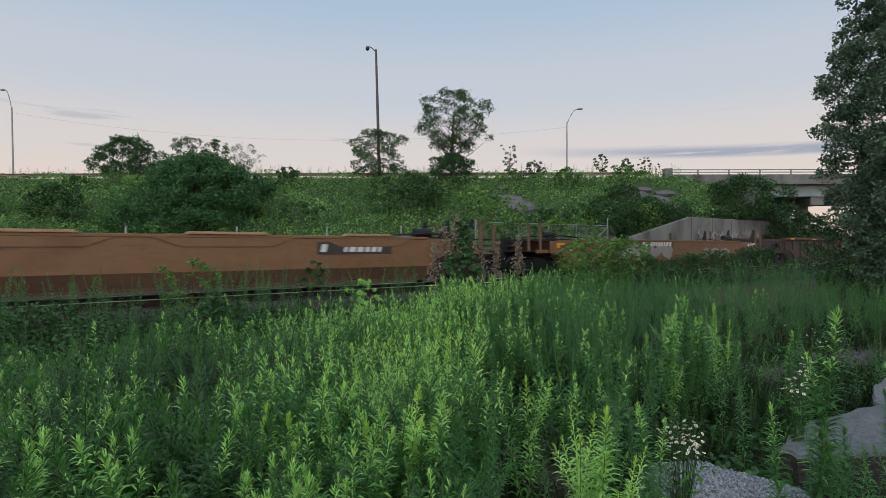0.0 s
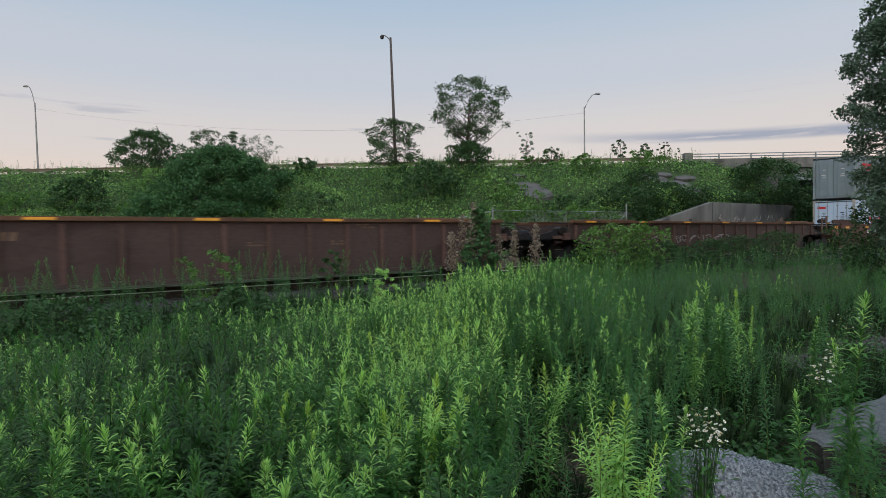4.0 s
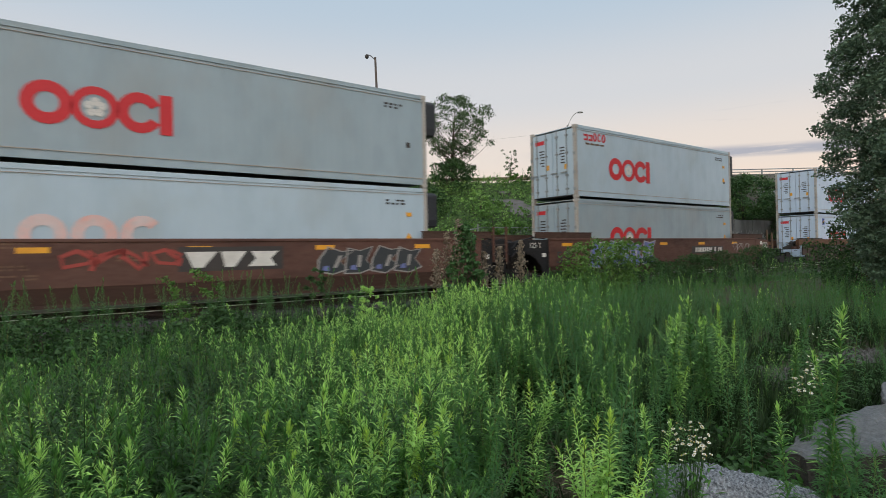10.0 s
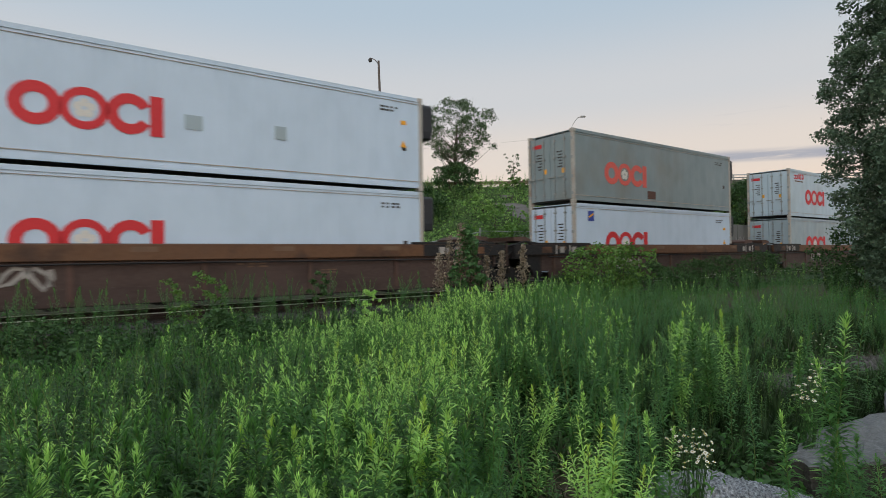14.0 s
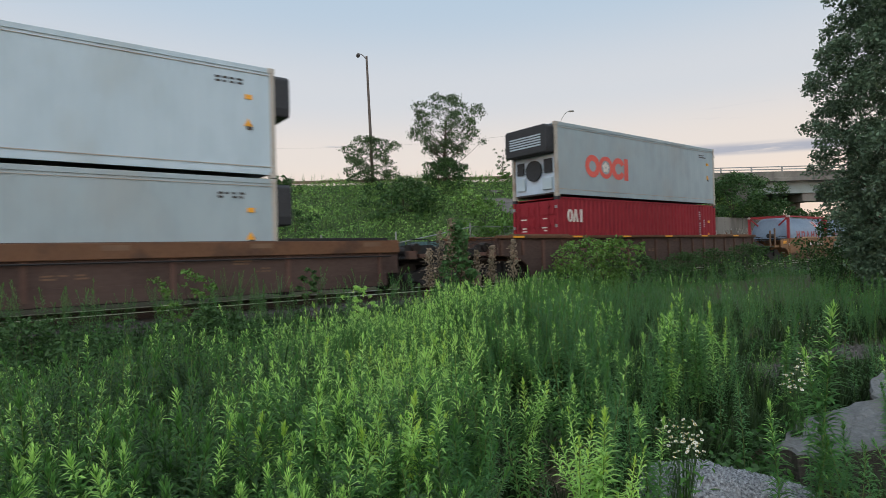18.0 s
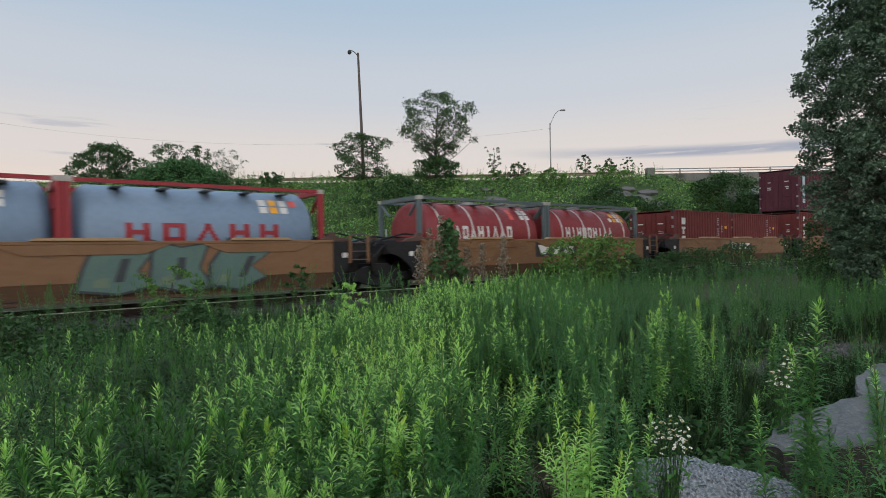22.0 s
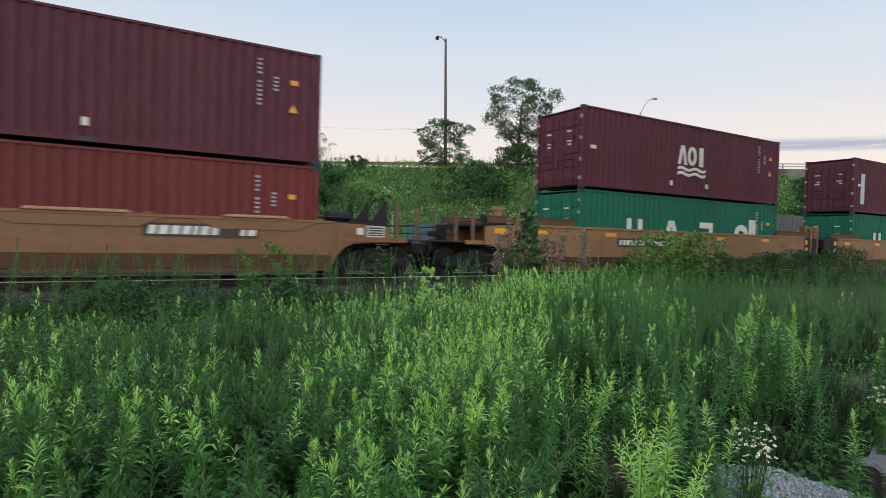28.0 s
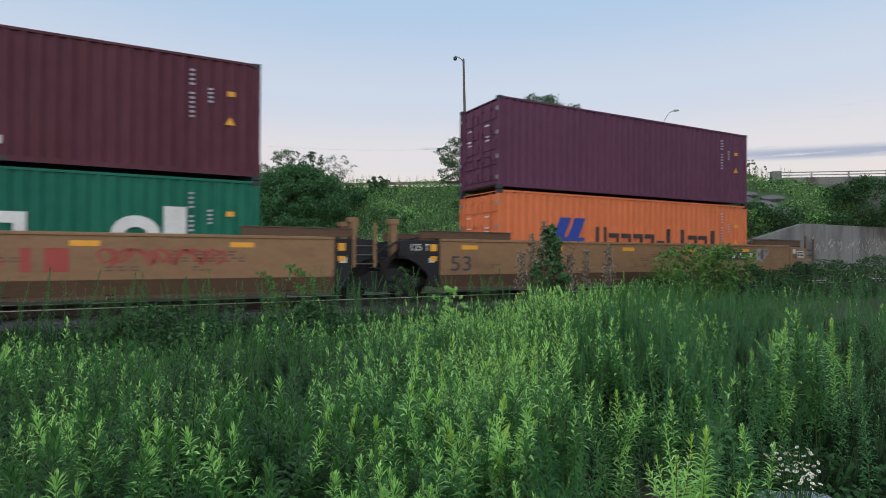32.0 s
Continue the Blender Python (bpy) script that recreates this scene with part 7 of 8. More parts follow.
def field_points(count, d0, d1, a0=-57, a1=46, n_most=12.6):
    az = np.radians(r4.uniform(a0, a1, count))
    d = np.sqrt(r4.uniform(d0 * d0, d1 * d1, count))
    p = np.stack([d * np.sin(az), d * np.cos(az)], -1)
    n = p @ np.array([N.x, N.y])
    keep = n < n_most - 0.9 * np.abs(np.sin(p[:, 0] * 1.7))
    for x, y, rad in ROCKS + BARE:
        keep &= np.hypot(p[:, 0] - x, p[:, 1] - y) > rad * r4.uniform(0.8, 1.1, count)
    # a trampled floor before the rocks
    az, dist = np.degrees(np.arctan2(p[:, 0], p[:, 1])), np.hypot(p[:, 0], p[:, 1])
    hollow = bump_in(az, 3, 8, 12, 16) * (1 - smooth_step(dist, 4.5, 5.4)) + bump_in(az, 17, 22, 29, 33) * (1 - smooth_step(dist, 4.5, 5.4))
    keep &= r4.random(count) > 0.82 * hollow
    # the boulder lies open towards the path
    x, y, rad = ROCKS[0]
    along = (p @ np.array([x, y])) / math.hypot(x, y)
    off = np.abs(p[:, 0] * y - p[:, 1] * x) / math.hypot(x, y)
    keep &= ~((off < rad * 0.6) & (along < math.hypot(x, y)) & (along > 0.3))
    return p[keep]


def kinds(count, leaves, length, fold):
    out = [weed_arrays(r4.uniform(0.95, 1.06), int(leaves * r4.uniform(0.85, 1.15)), length * r4.uniform(0.85, 1.15), r4, fold, young=r4.uniform(0.1, 0.26)) for k in range(count)]
    return out + [bushy_arrays(r4.uniform(0.95, 1.06), int(leaves * 1.3), length * r4.uniform(0.8, 1.0), r4, fold, young=r4.uniform(0.1, 0.26)) for k in range(count // 2)]


NEAR = kinds(10, 235, 0.094, 2)
MID = kinds(10, 104, 0.090, 1)
FAR = kinds(6, 50, 0.125, 1)

# the nearest weeds, one by one
near_meshes = []
for k, (v, f, s) in enumerate(NEAR):
    for tone, mats in (("green", WEED_MATS), ("yellow", WEED_YELLOW), ("blue", WEED_BLUE), ("dark", WEED_DARK)):
        stem_f, leaf_f = f[s == 2], f[s < 2]
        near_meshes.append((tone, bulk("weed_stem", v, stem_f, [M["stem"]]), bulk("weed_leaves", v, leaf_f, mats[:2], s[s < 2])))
LABELS = {"green": "tall green goldenrod weed with narrow leaves in the field", "yellow": "tall yellow-green goldenrod weed in the field", "blue": "tall dull blue-green weed with narrow leaves in the field", "dark": "tall dark green weed with narrow leaves in the field"}


def near_weed(x, y, height, tone, pick, lean=(0, 0)):
    opts = [q for q in near_meshes if q[0] == tone]
    _, stem_me, leaf_me = opts[pick % len(opts)]
    ob = new("goldenrod", stem_me)
    tagged(ob, LABELS[tone], "weed", "goldenrod weeds")
    w = max(height, 0.8)
    ob.matrix_basis = pose(x, y, ground_at(x, y) - 0.02, lean[0], lean[1], random.uniform(0, 360)) @ Matrix.Diagonal((w, w, height, 1))
    lf = new("leaves", leaf_me)
    lf.parent = ob


# single plants that stand out
placed = [(2.02, 3.02, 1.36, "green"), (2.16, 3.1, 1.12, "green"), (1.80, 3.0, 0.88, "green"), (2.16, 5.06, 1.3, "green"), (1.82, 4.72, 1.22, "green"), (2.0, 4.95, 1.12, "green"), (2.3, 5.0, 1.1, "green"), (1.08, 2.95, 0.92, "green"), (1.14, 3.05, 0.8, "green"),
          (0.68, 2.5, 0.98, "yellow"), (0.75, 2.45, 0.82, "yellow"), (0.60, 2.52, 0.9, "yellow"), (0.83, 2.5, 0.7, "yellow"), (-0.24, 2.55, 1.05, "yellow"), (-0.16, 2.62, 1.0, "yellow"), (-0.3, 2.48, 0.92, "yellow"), (-0.84, 2.45, 1.0, "yellow"), (-0.93, 2.5, 0.92, "yellow"), (-0.78, 2.58, 0.96, "yellow"), (-0.55, 2.2, 0.88, "green"), (-0.12, 2.5, 0.94, "yellow"), (-0.34, 2.62, 1.0, "yellow"), (-0.2, 2.4, 0.86, "yellow"), (-0.88, 2.6, 0.98, "yellow"), (-0.7, 2.4, 0.86, "yellow"), (0.62, 2.62, 0.92, "yellow"),
          (0.42, 3.4, 0.92, "green"), (0.5, 3.45, 0.98, "yellow"), (0.56, 3.5, 0.86, "green"), (0.74, 3.55, 0.97, "green"), (0.82, 3.5, 0.88, "green"), (1.06, 3.55, 0.9, "green"), (0.12, 3.3, 1.02, "green"), (0.2, 3.4, 0.94, "green"), (-1.62, 2.1, 0.98, "green"), (1.95, 3.0, 0.72, "blue"), (2.3, 3.2, 0.7, "blue"), (2.9, 3.6, 0.9, "green"), (3.0, 3.7, 0.8, "blue")]
for k, (x, y, h, tone) in enumerate(placed):
    near_weed(x, y, h, tone, k)
# scattered spires over the low corner
extra = field_points(70, 4.3, 8.2, 13, 33)[:30]
for k, (x, y) in enumerate(extra):
    near_weed(x, y, r4.uniform(0.72, 1.12), ("green", "green", "yellow", "blue")[k % 4], int(r4.integers(0, 30)), tuple(r4.normal(0, 5, 2)))
pts = field_points(1000, 1.4, 3.7)
pts = pts[np.argsort(np.hypot(pts[:, 0], pts[:, 1]))]
open_floor = (np.degrees(np.arctan2(pts[:, 0], pts[:, 1])) > 3.5) & (np.hypot(pts[:, 0], pts[:, 1]) < 3.25)
pts = pts[~open_floor | (r4.random(len(pts)) < 0.22)]
pts = pts[r4.random(len(pts)) < 0.72 + 0.25 * lump(pts[:, 0], pts[:, 1], 1.0, 2.0)][:270]
near_edge = float(np.hypot(*pts[-1]))
for k, (x, y) in enumerate(pts):
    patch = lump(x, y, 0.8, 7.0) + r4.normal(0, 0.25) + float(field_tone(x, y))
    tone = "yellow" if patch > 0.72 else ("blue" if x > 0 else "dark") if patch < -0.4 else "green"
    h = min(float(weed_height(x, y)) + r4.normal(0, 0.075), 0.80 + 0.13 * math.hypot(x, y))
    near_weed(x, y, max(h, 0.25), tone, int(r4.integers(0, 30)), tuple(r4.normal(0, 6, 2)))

for name, count, d0, d1, variants, label in (("goldenrod_thicket", 3850, near_edge - 0.1, 8.5, MID, "dense field of green goldenrod weeds"), ("goldenrod_field", 4400, 8.4, 17.0, MID, "dense field of green goldenrod weeds reaching the track"), ("far_weed_field", 4600, 16.0, 46.0, FAR, "tall green weeds stretching along the railway")):
    p = field_points(count, d0, d1, a0=-57 if d1 < 20 else -10, a1=50)
    p = p[r4.random(len(p)) < 0.8 + 0.25 * lump(p[:, 0], p[:, 1], 1.0, 2.0)]
    m = len(p)
    h = weed_height(p[:, 0], p[:, 1])
    tall = (r4.random(m) < 0.05) & (h < 0.6)
    scale = np.clip(np.where(tall, 0.85, h) + r4.normal(0, 0.085, m) * (1 + 1.3 * smooth_step(np.degrees(np.arctan2(p[:, 0], p[:, 1])), 12, 18)), 0.2, 1.4)
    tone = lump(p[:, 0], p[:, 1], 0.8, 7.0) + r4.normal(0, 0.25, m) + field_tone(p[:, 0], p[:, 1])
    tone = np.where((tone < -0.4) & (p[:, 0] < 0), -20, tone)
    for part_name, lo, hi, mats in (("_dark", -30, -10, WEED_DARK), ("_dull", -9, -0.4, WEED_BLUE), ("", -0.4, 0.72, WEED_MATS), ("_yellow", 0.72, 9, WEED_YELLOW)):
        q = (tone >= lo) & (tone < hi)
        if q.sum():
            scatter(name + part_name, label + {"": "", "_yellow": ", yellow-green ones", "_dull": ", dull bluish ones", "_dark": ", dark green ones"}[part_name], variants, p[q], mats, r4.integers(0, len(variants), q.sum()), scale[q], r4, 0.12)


def herb_cover(name, label, count, s0, s1, n0, n1, tall, size, mats, seed):
    """Low broad-leaved herbs in loose mounds."""
    r = np.random.default_rng(seed)
    s, n = r.uniform(s0, s1, count), r.uniform(n0, n1, count)
    x, y = s * U.x + n * N.x, s * U.y + n * N.y
    h = np.clip(0.55 + 0.6 * lump(x, y, 0.7, 3.0) + 0.3 * lump(x, y, 2.1, 1.0), 0.08, 1.3) * tall
    keep = np.ones(count, bool)
    for px, py, rad in BARE:
        keep &= np.hypot(x - px, y - py) > rad * r.uniform(0.8, 1.3, count)
    x, y, h, count = x[keep], y[keep], h[keep], int(keep.sum())
    z = ground_z(x, y) + h * r.random(count) ** 0.6
    v, f = leaf_cloud(np.stack([x, y, z], -1), size, r, 0.45, 0.55)
    ob = new(name, bulk(name, v, f, [M[m] for m in mats], (lump(x, y, 0.9, 5.0) + r.normal(0, 0.3, count) > 0.45).astype(int)))
    tagged(ob, label, kind="stuff")


herb_cover("low_herbs", "dark broad-leaved herbs in low mounds before the track", 30000, -9, 7.5, 7.6, 12.3, 0.62, 0.085, ("leaf_dark", "leaf_old"), 311)
herb_cover("corner_herbs", "low dark herbs and creepers between the rocks", 16000, 3.4, 9.5, 1.2, 4.6, 0.34, 0.07, ("leaf_dark", "leaf_old"), 312)
herb_cover("trough_herbs", "low dark herbs on the floor of the field", 7000, 1.4, 4.6, 1.4, 3.9, 0.22, 0.06, ("leaf_dark", "leaf_dark"), 313)

# low undergrowth that closes the floor of the field, its green darkened for shade between stems
def tuft_arrays(r, blades=26, h=0.36):
    vs, fs = [], []
    for k in range(blades):
        a, out = r.uniform(0, 6.28), r.uniform(0.05, 0.26)
        p = np.array([math.cos(a), math.sin(a), 0])
        w = np.array([-p[1], p[0], 0]) * r.uniform(0.003, 0.008)
        base, mid, tip = p * 0.04, p * out * 0.55 + (0, 0, h * 0.65 * r.uniform(0.6, 1)), p * out + (0, 0, h * r.uniform(0.5, 1.0))
        b = len(vs)
        vs += [base, mid + w, tip, mid - w]
        fs.append((b, b + 1, b + 2, b + 3))
    return np.array(vs), np.array(fs), np.zeros(len(fs), int)


TUFTS = [tuft_arrays(r4) for k in range(8)]
p = np.concatenate([field_points(2600, 1.2, 9.0), field_points(2400, 8.0, 17.0, n_most=13.3)])
scatter("undergrowth", "low green undergrowth and grass between the weeds, darkened for shade", TUFTS, p, [M["leaf_under_shaded"]], r4.integers(0, 8, len(p)), r4.uniform(0.6, 1.5, len(p)), r4, 0.1)
# grass and dry litter at the track's edge
p = np.stack([r4.uniform(-16, 45, 1700), r4.uniform(11.4, 12.7, 1700)], -1)
p = np.stack([p[:, 0] * U.x + p[:, 1] * N.x, p[:, 0] * U.y + p[:, 1] * N.y], -1)
scatter("verge_grass", "thin dull grass along the ballast shoulder", TUFTS, p, [M["leaf_blue"]], r4.integers(0, 8, len(p)), r4.uniform(0.35, 0.8, len(p)), r4, 0.15)


PROFILES = {
    "round": [(0, 0.55), (0.25, 0.9), (0.5, 1.0), (0.75, 0.85), (0.92, 0.5), (1, 0.12)],
    "open": [(0, 0.16), (0.22, 0.30), (0.36, 0.62), (0.52, 0.98), (0.72, 1.0), (0.9, 0.72), (1, 0.3)],
    "crown": [(0, 0.35), (0.15, 0.75), (0.4, 1.0), (0.7, 0.95), (0.9, 0.6), (1, 0.25)],
    "bush": [(0, 0.95), (0.3, 1.0), (0.6, 0.85), (0.85, 0.5), (1, 0.1)],
    "column": [(0, 0.6), (0.15, 0.78), (0.35, 1.0), (0.52, 0.98), (0.72, 0.7), (1, 0.22)],
    "cone": [(0, 0.95), (0.3, 0.85), (0.5, 0.5), (0.75, 0.24), (1, 0.06)],
    "spray": [(0, 0.4), (0.5, 0.75), (0.8, 1.0), (1, 0.6)],
}


# slender stalks and low herbs beside the ballast
p = np.stack([r4.uniform(-9, 8, 620), r4.uniform(9.6, 12.9, 620)], -1)
stalk = r4.random(620) < 0.3
p = np.stack([p[:, 0] * U.x + p[:, 1] * N.x, p[:, 0] * U.y + p[:, 1] * N.y], -1)
scatter("trackside_weeds", "thin dull stalks and herbs beside the ballast", MID, p, WEED_BLUE, r4.integers(0, len(MID), 620), np.where(stalk, r4.uniform(0.9, 1.35, 620), r4.uniform(0.28, 0.5, 620)), r4, 0.1)
# dead twigs on the bare floor
g = G()
r = np.random.default_rng(61)
for k in range(70):
    x, y = 0.9 + r.normal(0, 0.28), 3.85 + r.normal(0, 0.35)
    a, l_ = r.uniform(0, 6.28), r.uniform(0.2, 0.55)
    z_ = ground_at(x, y)
    g.tube([(x, y, z_ + 0.02), (x + 0.5 * l_ * math.cos(a), y + 0.5 * l_ * math.sin(a), z_ + r.uniform(0.05, 0.25)), (x + l_ * math.cos(a), y + l_ * math.sin(a), z_ + r.uniform(0.03, 0.4))], [0.004, 0.003, 0.0015], 4)
ob = new("dead_twigs", g.mesh("dead_twigs", M["dry"]))
tagged(ob, "tangle of dead twigs on bare ground", kind="stuff")


def canopy(name, label, category, x, y, height, width, trunk_r, clumps, leaves, leaf, leaf_mat, seed, base=0.1, stems=1, shape="round", puff=0.10, z=None, group="", lie=0.0):
    """A tree or shrub: tapered, bending trunk, limbs, and a crown of leaves in loose clumps round the limb ends."""
    r = np.random.default_rng(seed)
    t_ = thing(name, label, category, group, pose(x, y, (ground_at(x, y) if z is None else z) - 0.05))
    prof = np.array(PROFILES[shape])
    g = G()
    q = (np.arange(clumps) + r.random(clumps)) / clumps
    az = np.arange(clumps) * 2.39996 + r.uniform(-0.5, 0.5, clumps)
    lobe = 1 + 0.22 * np.sin(az * 2 + seed) * np.sin(q * 7 + seed) + np.clip(r.normal(0, 0.08, clumps), -0.2, 0.08)
    lobe = np.clip(lobe, 0.7, 1.16)
    out = np.interp(q, prof[:, 0], prof[:, 1]) * width * 0.5 * lobe * np.clip(r.random(clumps) ** 0.38, 0.15, 1) * (1.14 - puff)
    top = base + (1 - base) * q
    c = np.stack([out * np.cos(az), out * np.sin(az), top * height * (1 - puff * 0.5)], -1)
    # on a bank the crown follows the lie of the land
    c[:, 2] += lie * c[:, 1]
    trunks = []
    for st in range(stems):
        lean = r.normal(0, 0.03 if stems == 1 else 0.14, 2) * height
        foot = np.array([0.0, 0, 0]) if stems == 1 else np.array([*r.normal(0, width * 0.10, 2), 0])
        path = [foot + np.array([lean[0] * k * k + 0.02 * height * math.sin(4 * k + st + seed), lean[1] * k * k, height * 0.86 * k]) for k in np.linspace(0, 1, 8)]
        trunks.append(np.array(path))
        g.tube(path, [trunk_r * (1 - 0.86 * k) / math.sqrt(stems) for k in np.linspace(0, 1, 8)], 7)
    for k in range(clumps):
        path = trunks[k % stems]
        hq = np.clip(c[k, 2] / height - 0.12 - 0.5 * out[k] / height, 0.05, 0.84) / 0.86 * 7
        i = min(int(hq), 6)
        root = path[i] + (path[i + 1] - path[i]) * (hq - i)
        mid = (root + c[k]) / 2 + (0, 0, -0.05 * np.linalg.norm(c[k] - root))
        rr = max(trunk_r * 0.33 * (1 - 0.75 * q[k]) / math.sqrt(stems) / max(1, math.sqrt(clumps / 90)), 0.005)
        g.tube([root, mid, c[k]], [rr, rr * 0.6, rr * 0.2], 4)
    part("trunk", g, M["bark"], t_, "grey-brown bark trunk and limbs")
    size = puff * width * r.uniform(0.55, 1.2, clumps)
    pick = r.choice(clumps, leaves, p=size ** 2 / np.sum(size ** 2))
    # leaves fill uneven rounded puffs at the limb ends, thickest on their outer and upper sides
    way = unit(c - np.stack([0 * q, 0 * q, c[:, 2] * 0.75], -1))
    d = unit(r.normal(size=(leaves, 3)) + way[pick] * 0.45 + (0, 0, 0.25))
    knob = 1 + 0.3 * np.sin(d[:, 0] * 5 + pick * 1.7) * np.sin(d[:, 2] * 6 + pick * 2.3)
    rad = size[pick] * knob * (0.25 + 0.75 * r.random(leaves) ** 0.45)
    rad = np.where(r.random(leaves) < 0.05, rad * 1.3, rad)
    p = c[pick] + d * rad[:, None] * (1.0, 1.0, 0.72)
    p = p[p[:, 2] > lie * p[:, 1] + 0.02 * height]
    v, f = leaf_cloud(p, leaf, r, 0.3, 0.62 if leaf > 0.105 else 0.46)
    crown = new("crown", bulk("crown", v, f, [M[leaf_mat]]))
    crown.parent = t_
    tagged(crown, "uneven leafy crown with gaps")
    return t_


# trees and shrubs along the road and on the slope
canopy("tree", "leafy tree with an open crown at the top of the bank", "tree", 0.3, 52.0, 8.5, 7.4, 0.17, 70, 13000, 0.16, "leaf_tree", 211, base=0.36, shape="crown", puff=0.10)
canopy("shrub", "dark shrub round the foot of the open-crowned tree", "shrub", 0.2, 51.6, 2.4, 3.6, 0.06, 40, 4200, 0.15, "leaf_dark", 212, base=0.0, stems=3, shape="bush", puff=0.13)
canopy("tree", "small bushy tree round the foot of a street lamp", "tree", -6.75, 52.1, 4.7, 5.4, 0.1, 60, 9000, 0.16, "leaf_tree", 102, base=0.06, puff=0.11)
canopy("shrub", "dark rounded shrub beside the guardrail", "shrub", -31.2, 53.0, 4.2, 6.2, 0.12, 70, 15000, 0.17, "leaf_dark", 103, base=0.12, stems=3, puff=0.11)
canopy("shrub", "tall loose shrub behind the guardrail", "shrub", -26.9, 56.5, 5.1, 4.4, 0.1, 60, 5500, 0.14, "leaf_tree", 104, base=0.1, stems=2, puff=0.1, z=CREST_Z)
canopy("shrub", "tall loose shrub behind the guardrail", "shrub", -24.2, 56.8, 4.9, 3.6, 0.1, 60, 5000, 0.14, "leaf_tree", 105, base=0.1, stems=2, puff=0.1, z=CREST_Z)
canopy("shrub", "thin pale shrub behind the guardrail", "shrub", -21.2, 56.4, 4.2, 3.8, 0.08, 50, 2800, 0.12, "leaf_tree", 106, base=0.15, stems=2, puff=0.12, z=CREST_Z, shape="spray")
canopy("shrub", "large dense dark green shrub on the slope", "shrub", -19.5, 41.5, 5.0, 9.8, 0.16, 170, 46000, 0.19, "leaf_bush", 107, base=0.0, stems=5, shape="bush", puff=0.085, lie=0.44)
canopy("shrub", "low dark shrub on the slope", "shrub", -31.5, 43.0, 2.3, 4.6, 0.08, 40, 2600, 0.23, "leaf_dark", 108, base=0.0, stems=3, shape="bush", lie=0.4)
canopy("shrub", "low dark shrub under a tree on the slope", "shrub", 0.2, 50.6, 2.2, 5.4, 0.08, 40, 2600, 0.23, "leaf_dark", 109, base=0.0, stems=3, shape="bush", lie=0.4)
canopy("shrub", "dark rounded shrub on the slope", "shrub", -3.2, 44.5, 2.6, 6.0, 0.08, 50, 3400, 0.24, "leaf_dark", 110, base=0.0, stems=4, shape="bush", lie=0.4)
r = np.random.default_rng(77)
for k in range(30):
    x, y = r.uniform(-44, 19), r.uniform(37.5, 51.0)
    if N.x * x + N.y * y < 24.5 or math.hypot(x - 5.6, y - 44.8) < 3.5:
        continue
    h = r.uniform(0.8, 1.7)
    canopy("slope_bush", r.choice(["low leafy bush on the embankment", "rounded green bush on the embankment"]), "shrub", x, y, h, h * r.uniform(1.8, 3.2), 0.04, 18, int(520 * h), 0.21, str(r.choice(["leaf_dark", "leaf_dark", "slope_leaf", "leaf_vine"])), 400 + k, base=0.0, stems=3, shape="bush", lie=0.42, group="bushes on the slope")
canopy("sapling", "thin sparse sapling by the guardrail", "sapling", 5.6, 52.2, 3.3, 2.2, 0.05, 26, 1000, 0.11, "leaf_tree", 111, base=0.3, puff=0.08, shape="spray")
canopy("shrub", "low leafy shrub by the guardrail", "shrub", 7.9, 52.2, 1.8, 2.4, 0.05, 24, 2200, 0.12, "leaf_tree", 112, base=0.1, stems=2)
canopy("sapling", "thin sapling across the road", "sapling", 16.4, 60.0, 3.8, 1.9, 0.06, 24, 1700, 0.12, "leaf_tree", 113, base=0.5, z=CREST_Z)
canopy("shrub", "dark shrub across the road", "shrub", 19.0, 60.0, 3.3, 2.0, 0.06, 24, 2200, 0.12, "leaf_dark", 114, base=0.2, z=CREST_Z)
canopy("sapling", "thin sapling across the road", "sapling", 21.1, 60.0, 3.5, 1.5, 0.05, 20, 1000, 0.11, "leaf_tree", 115, base=0.35, z=CREST_Z)
canopy("sapling", "small thin sapling near the bridge", "sapling", 22.6, 60.0, 2.8, 0.7, 0.04, 10, 120, 0.16, "leaf_tree", 116, base=0.4, z=CREST_Z)
canopy("shrub", "dense dark shrub over the retaining wall", "shrub", 26.2, 49.6, 3.9, 8.4, 0.14, 90, 13000, 0.19, "leaf_dark", 117, base=0.0, stems=5, shape="bush", puff=0.085, z=4.1)
canopy("shrub", "dense dark shrub beside the bridge pier", "shrub", 31.0, 51.6, 3.4, 4.4, 0.1, 50, 3600, 0.25, "leaf_dark", 118, base=0.0, stems=4, shape="bush", z=2.4)
for k, (x, y, h, w) in enumerate(((46.0, 72.0, 5.0, 6.0), (52.0, 78.0, 5.5, 7.0), (59, 80, 5.5, 7.5), (41.5, 84.0, 4.5, 6.0))):
    canopy("far_tree", "distant tree beyond the bridge", "tree", x, y, h, w, 0.15, 40, 1800, 0.34, "leaf_tree", 130 + k, base=0.05, z=0.8)
canopy("tree", "tall dense leafy tree beside the railway", "tree", 15.15, 15.9, 14.0, 7.4, 0.24, 1600, 290000, 0.106, "leaf_poplar", 140, base=0.02, shape="column", puff=0.055)
canopy("shrub", "leafy undergrowth at the foot of the tree", "shrub", 13.6, 18.0, 2.1, 3.0, 0.05, 50, 5600, 0.10, "leaf_dark", 141, base=0.0, stems=4, shape="bush")
canopy("shrub", "leafy undergrowth at the foot of the tree", "shrub", 15.2, 20.4, 3.0, 4.2, 0.05, 50, 5200, 0.11, "leaf_dark", 142, base=0.0, stems=4, shape="bush")

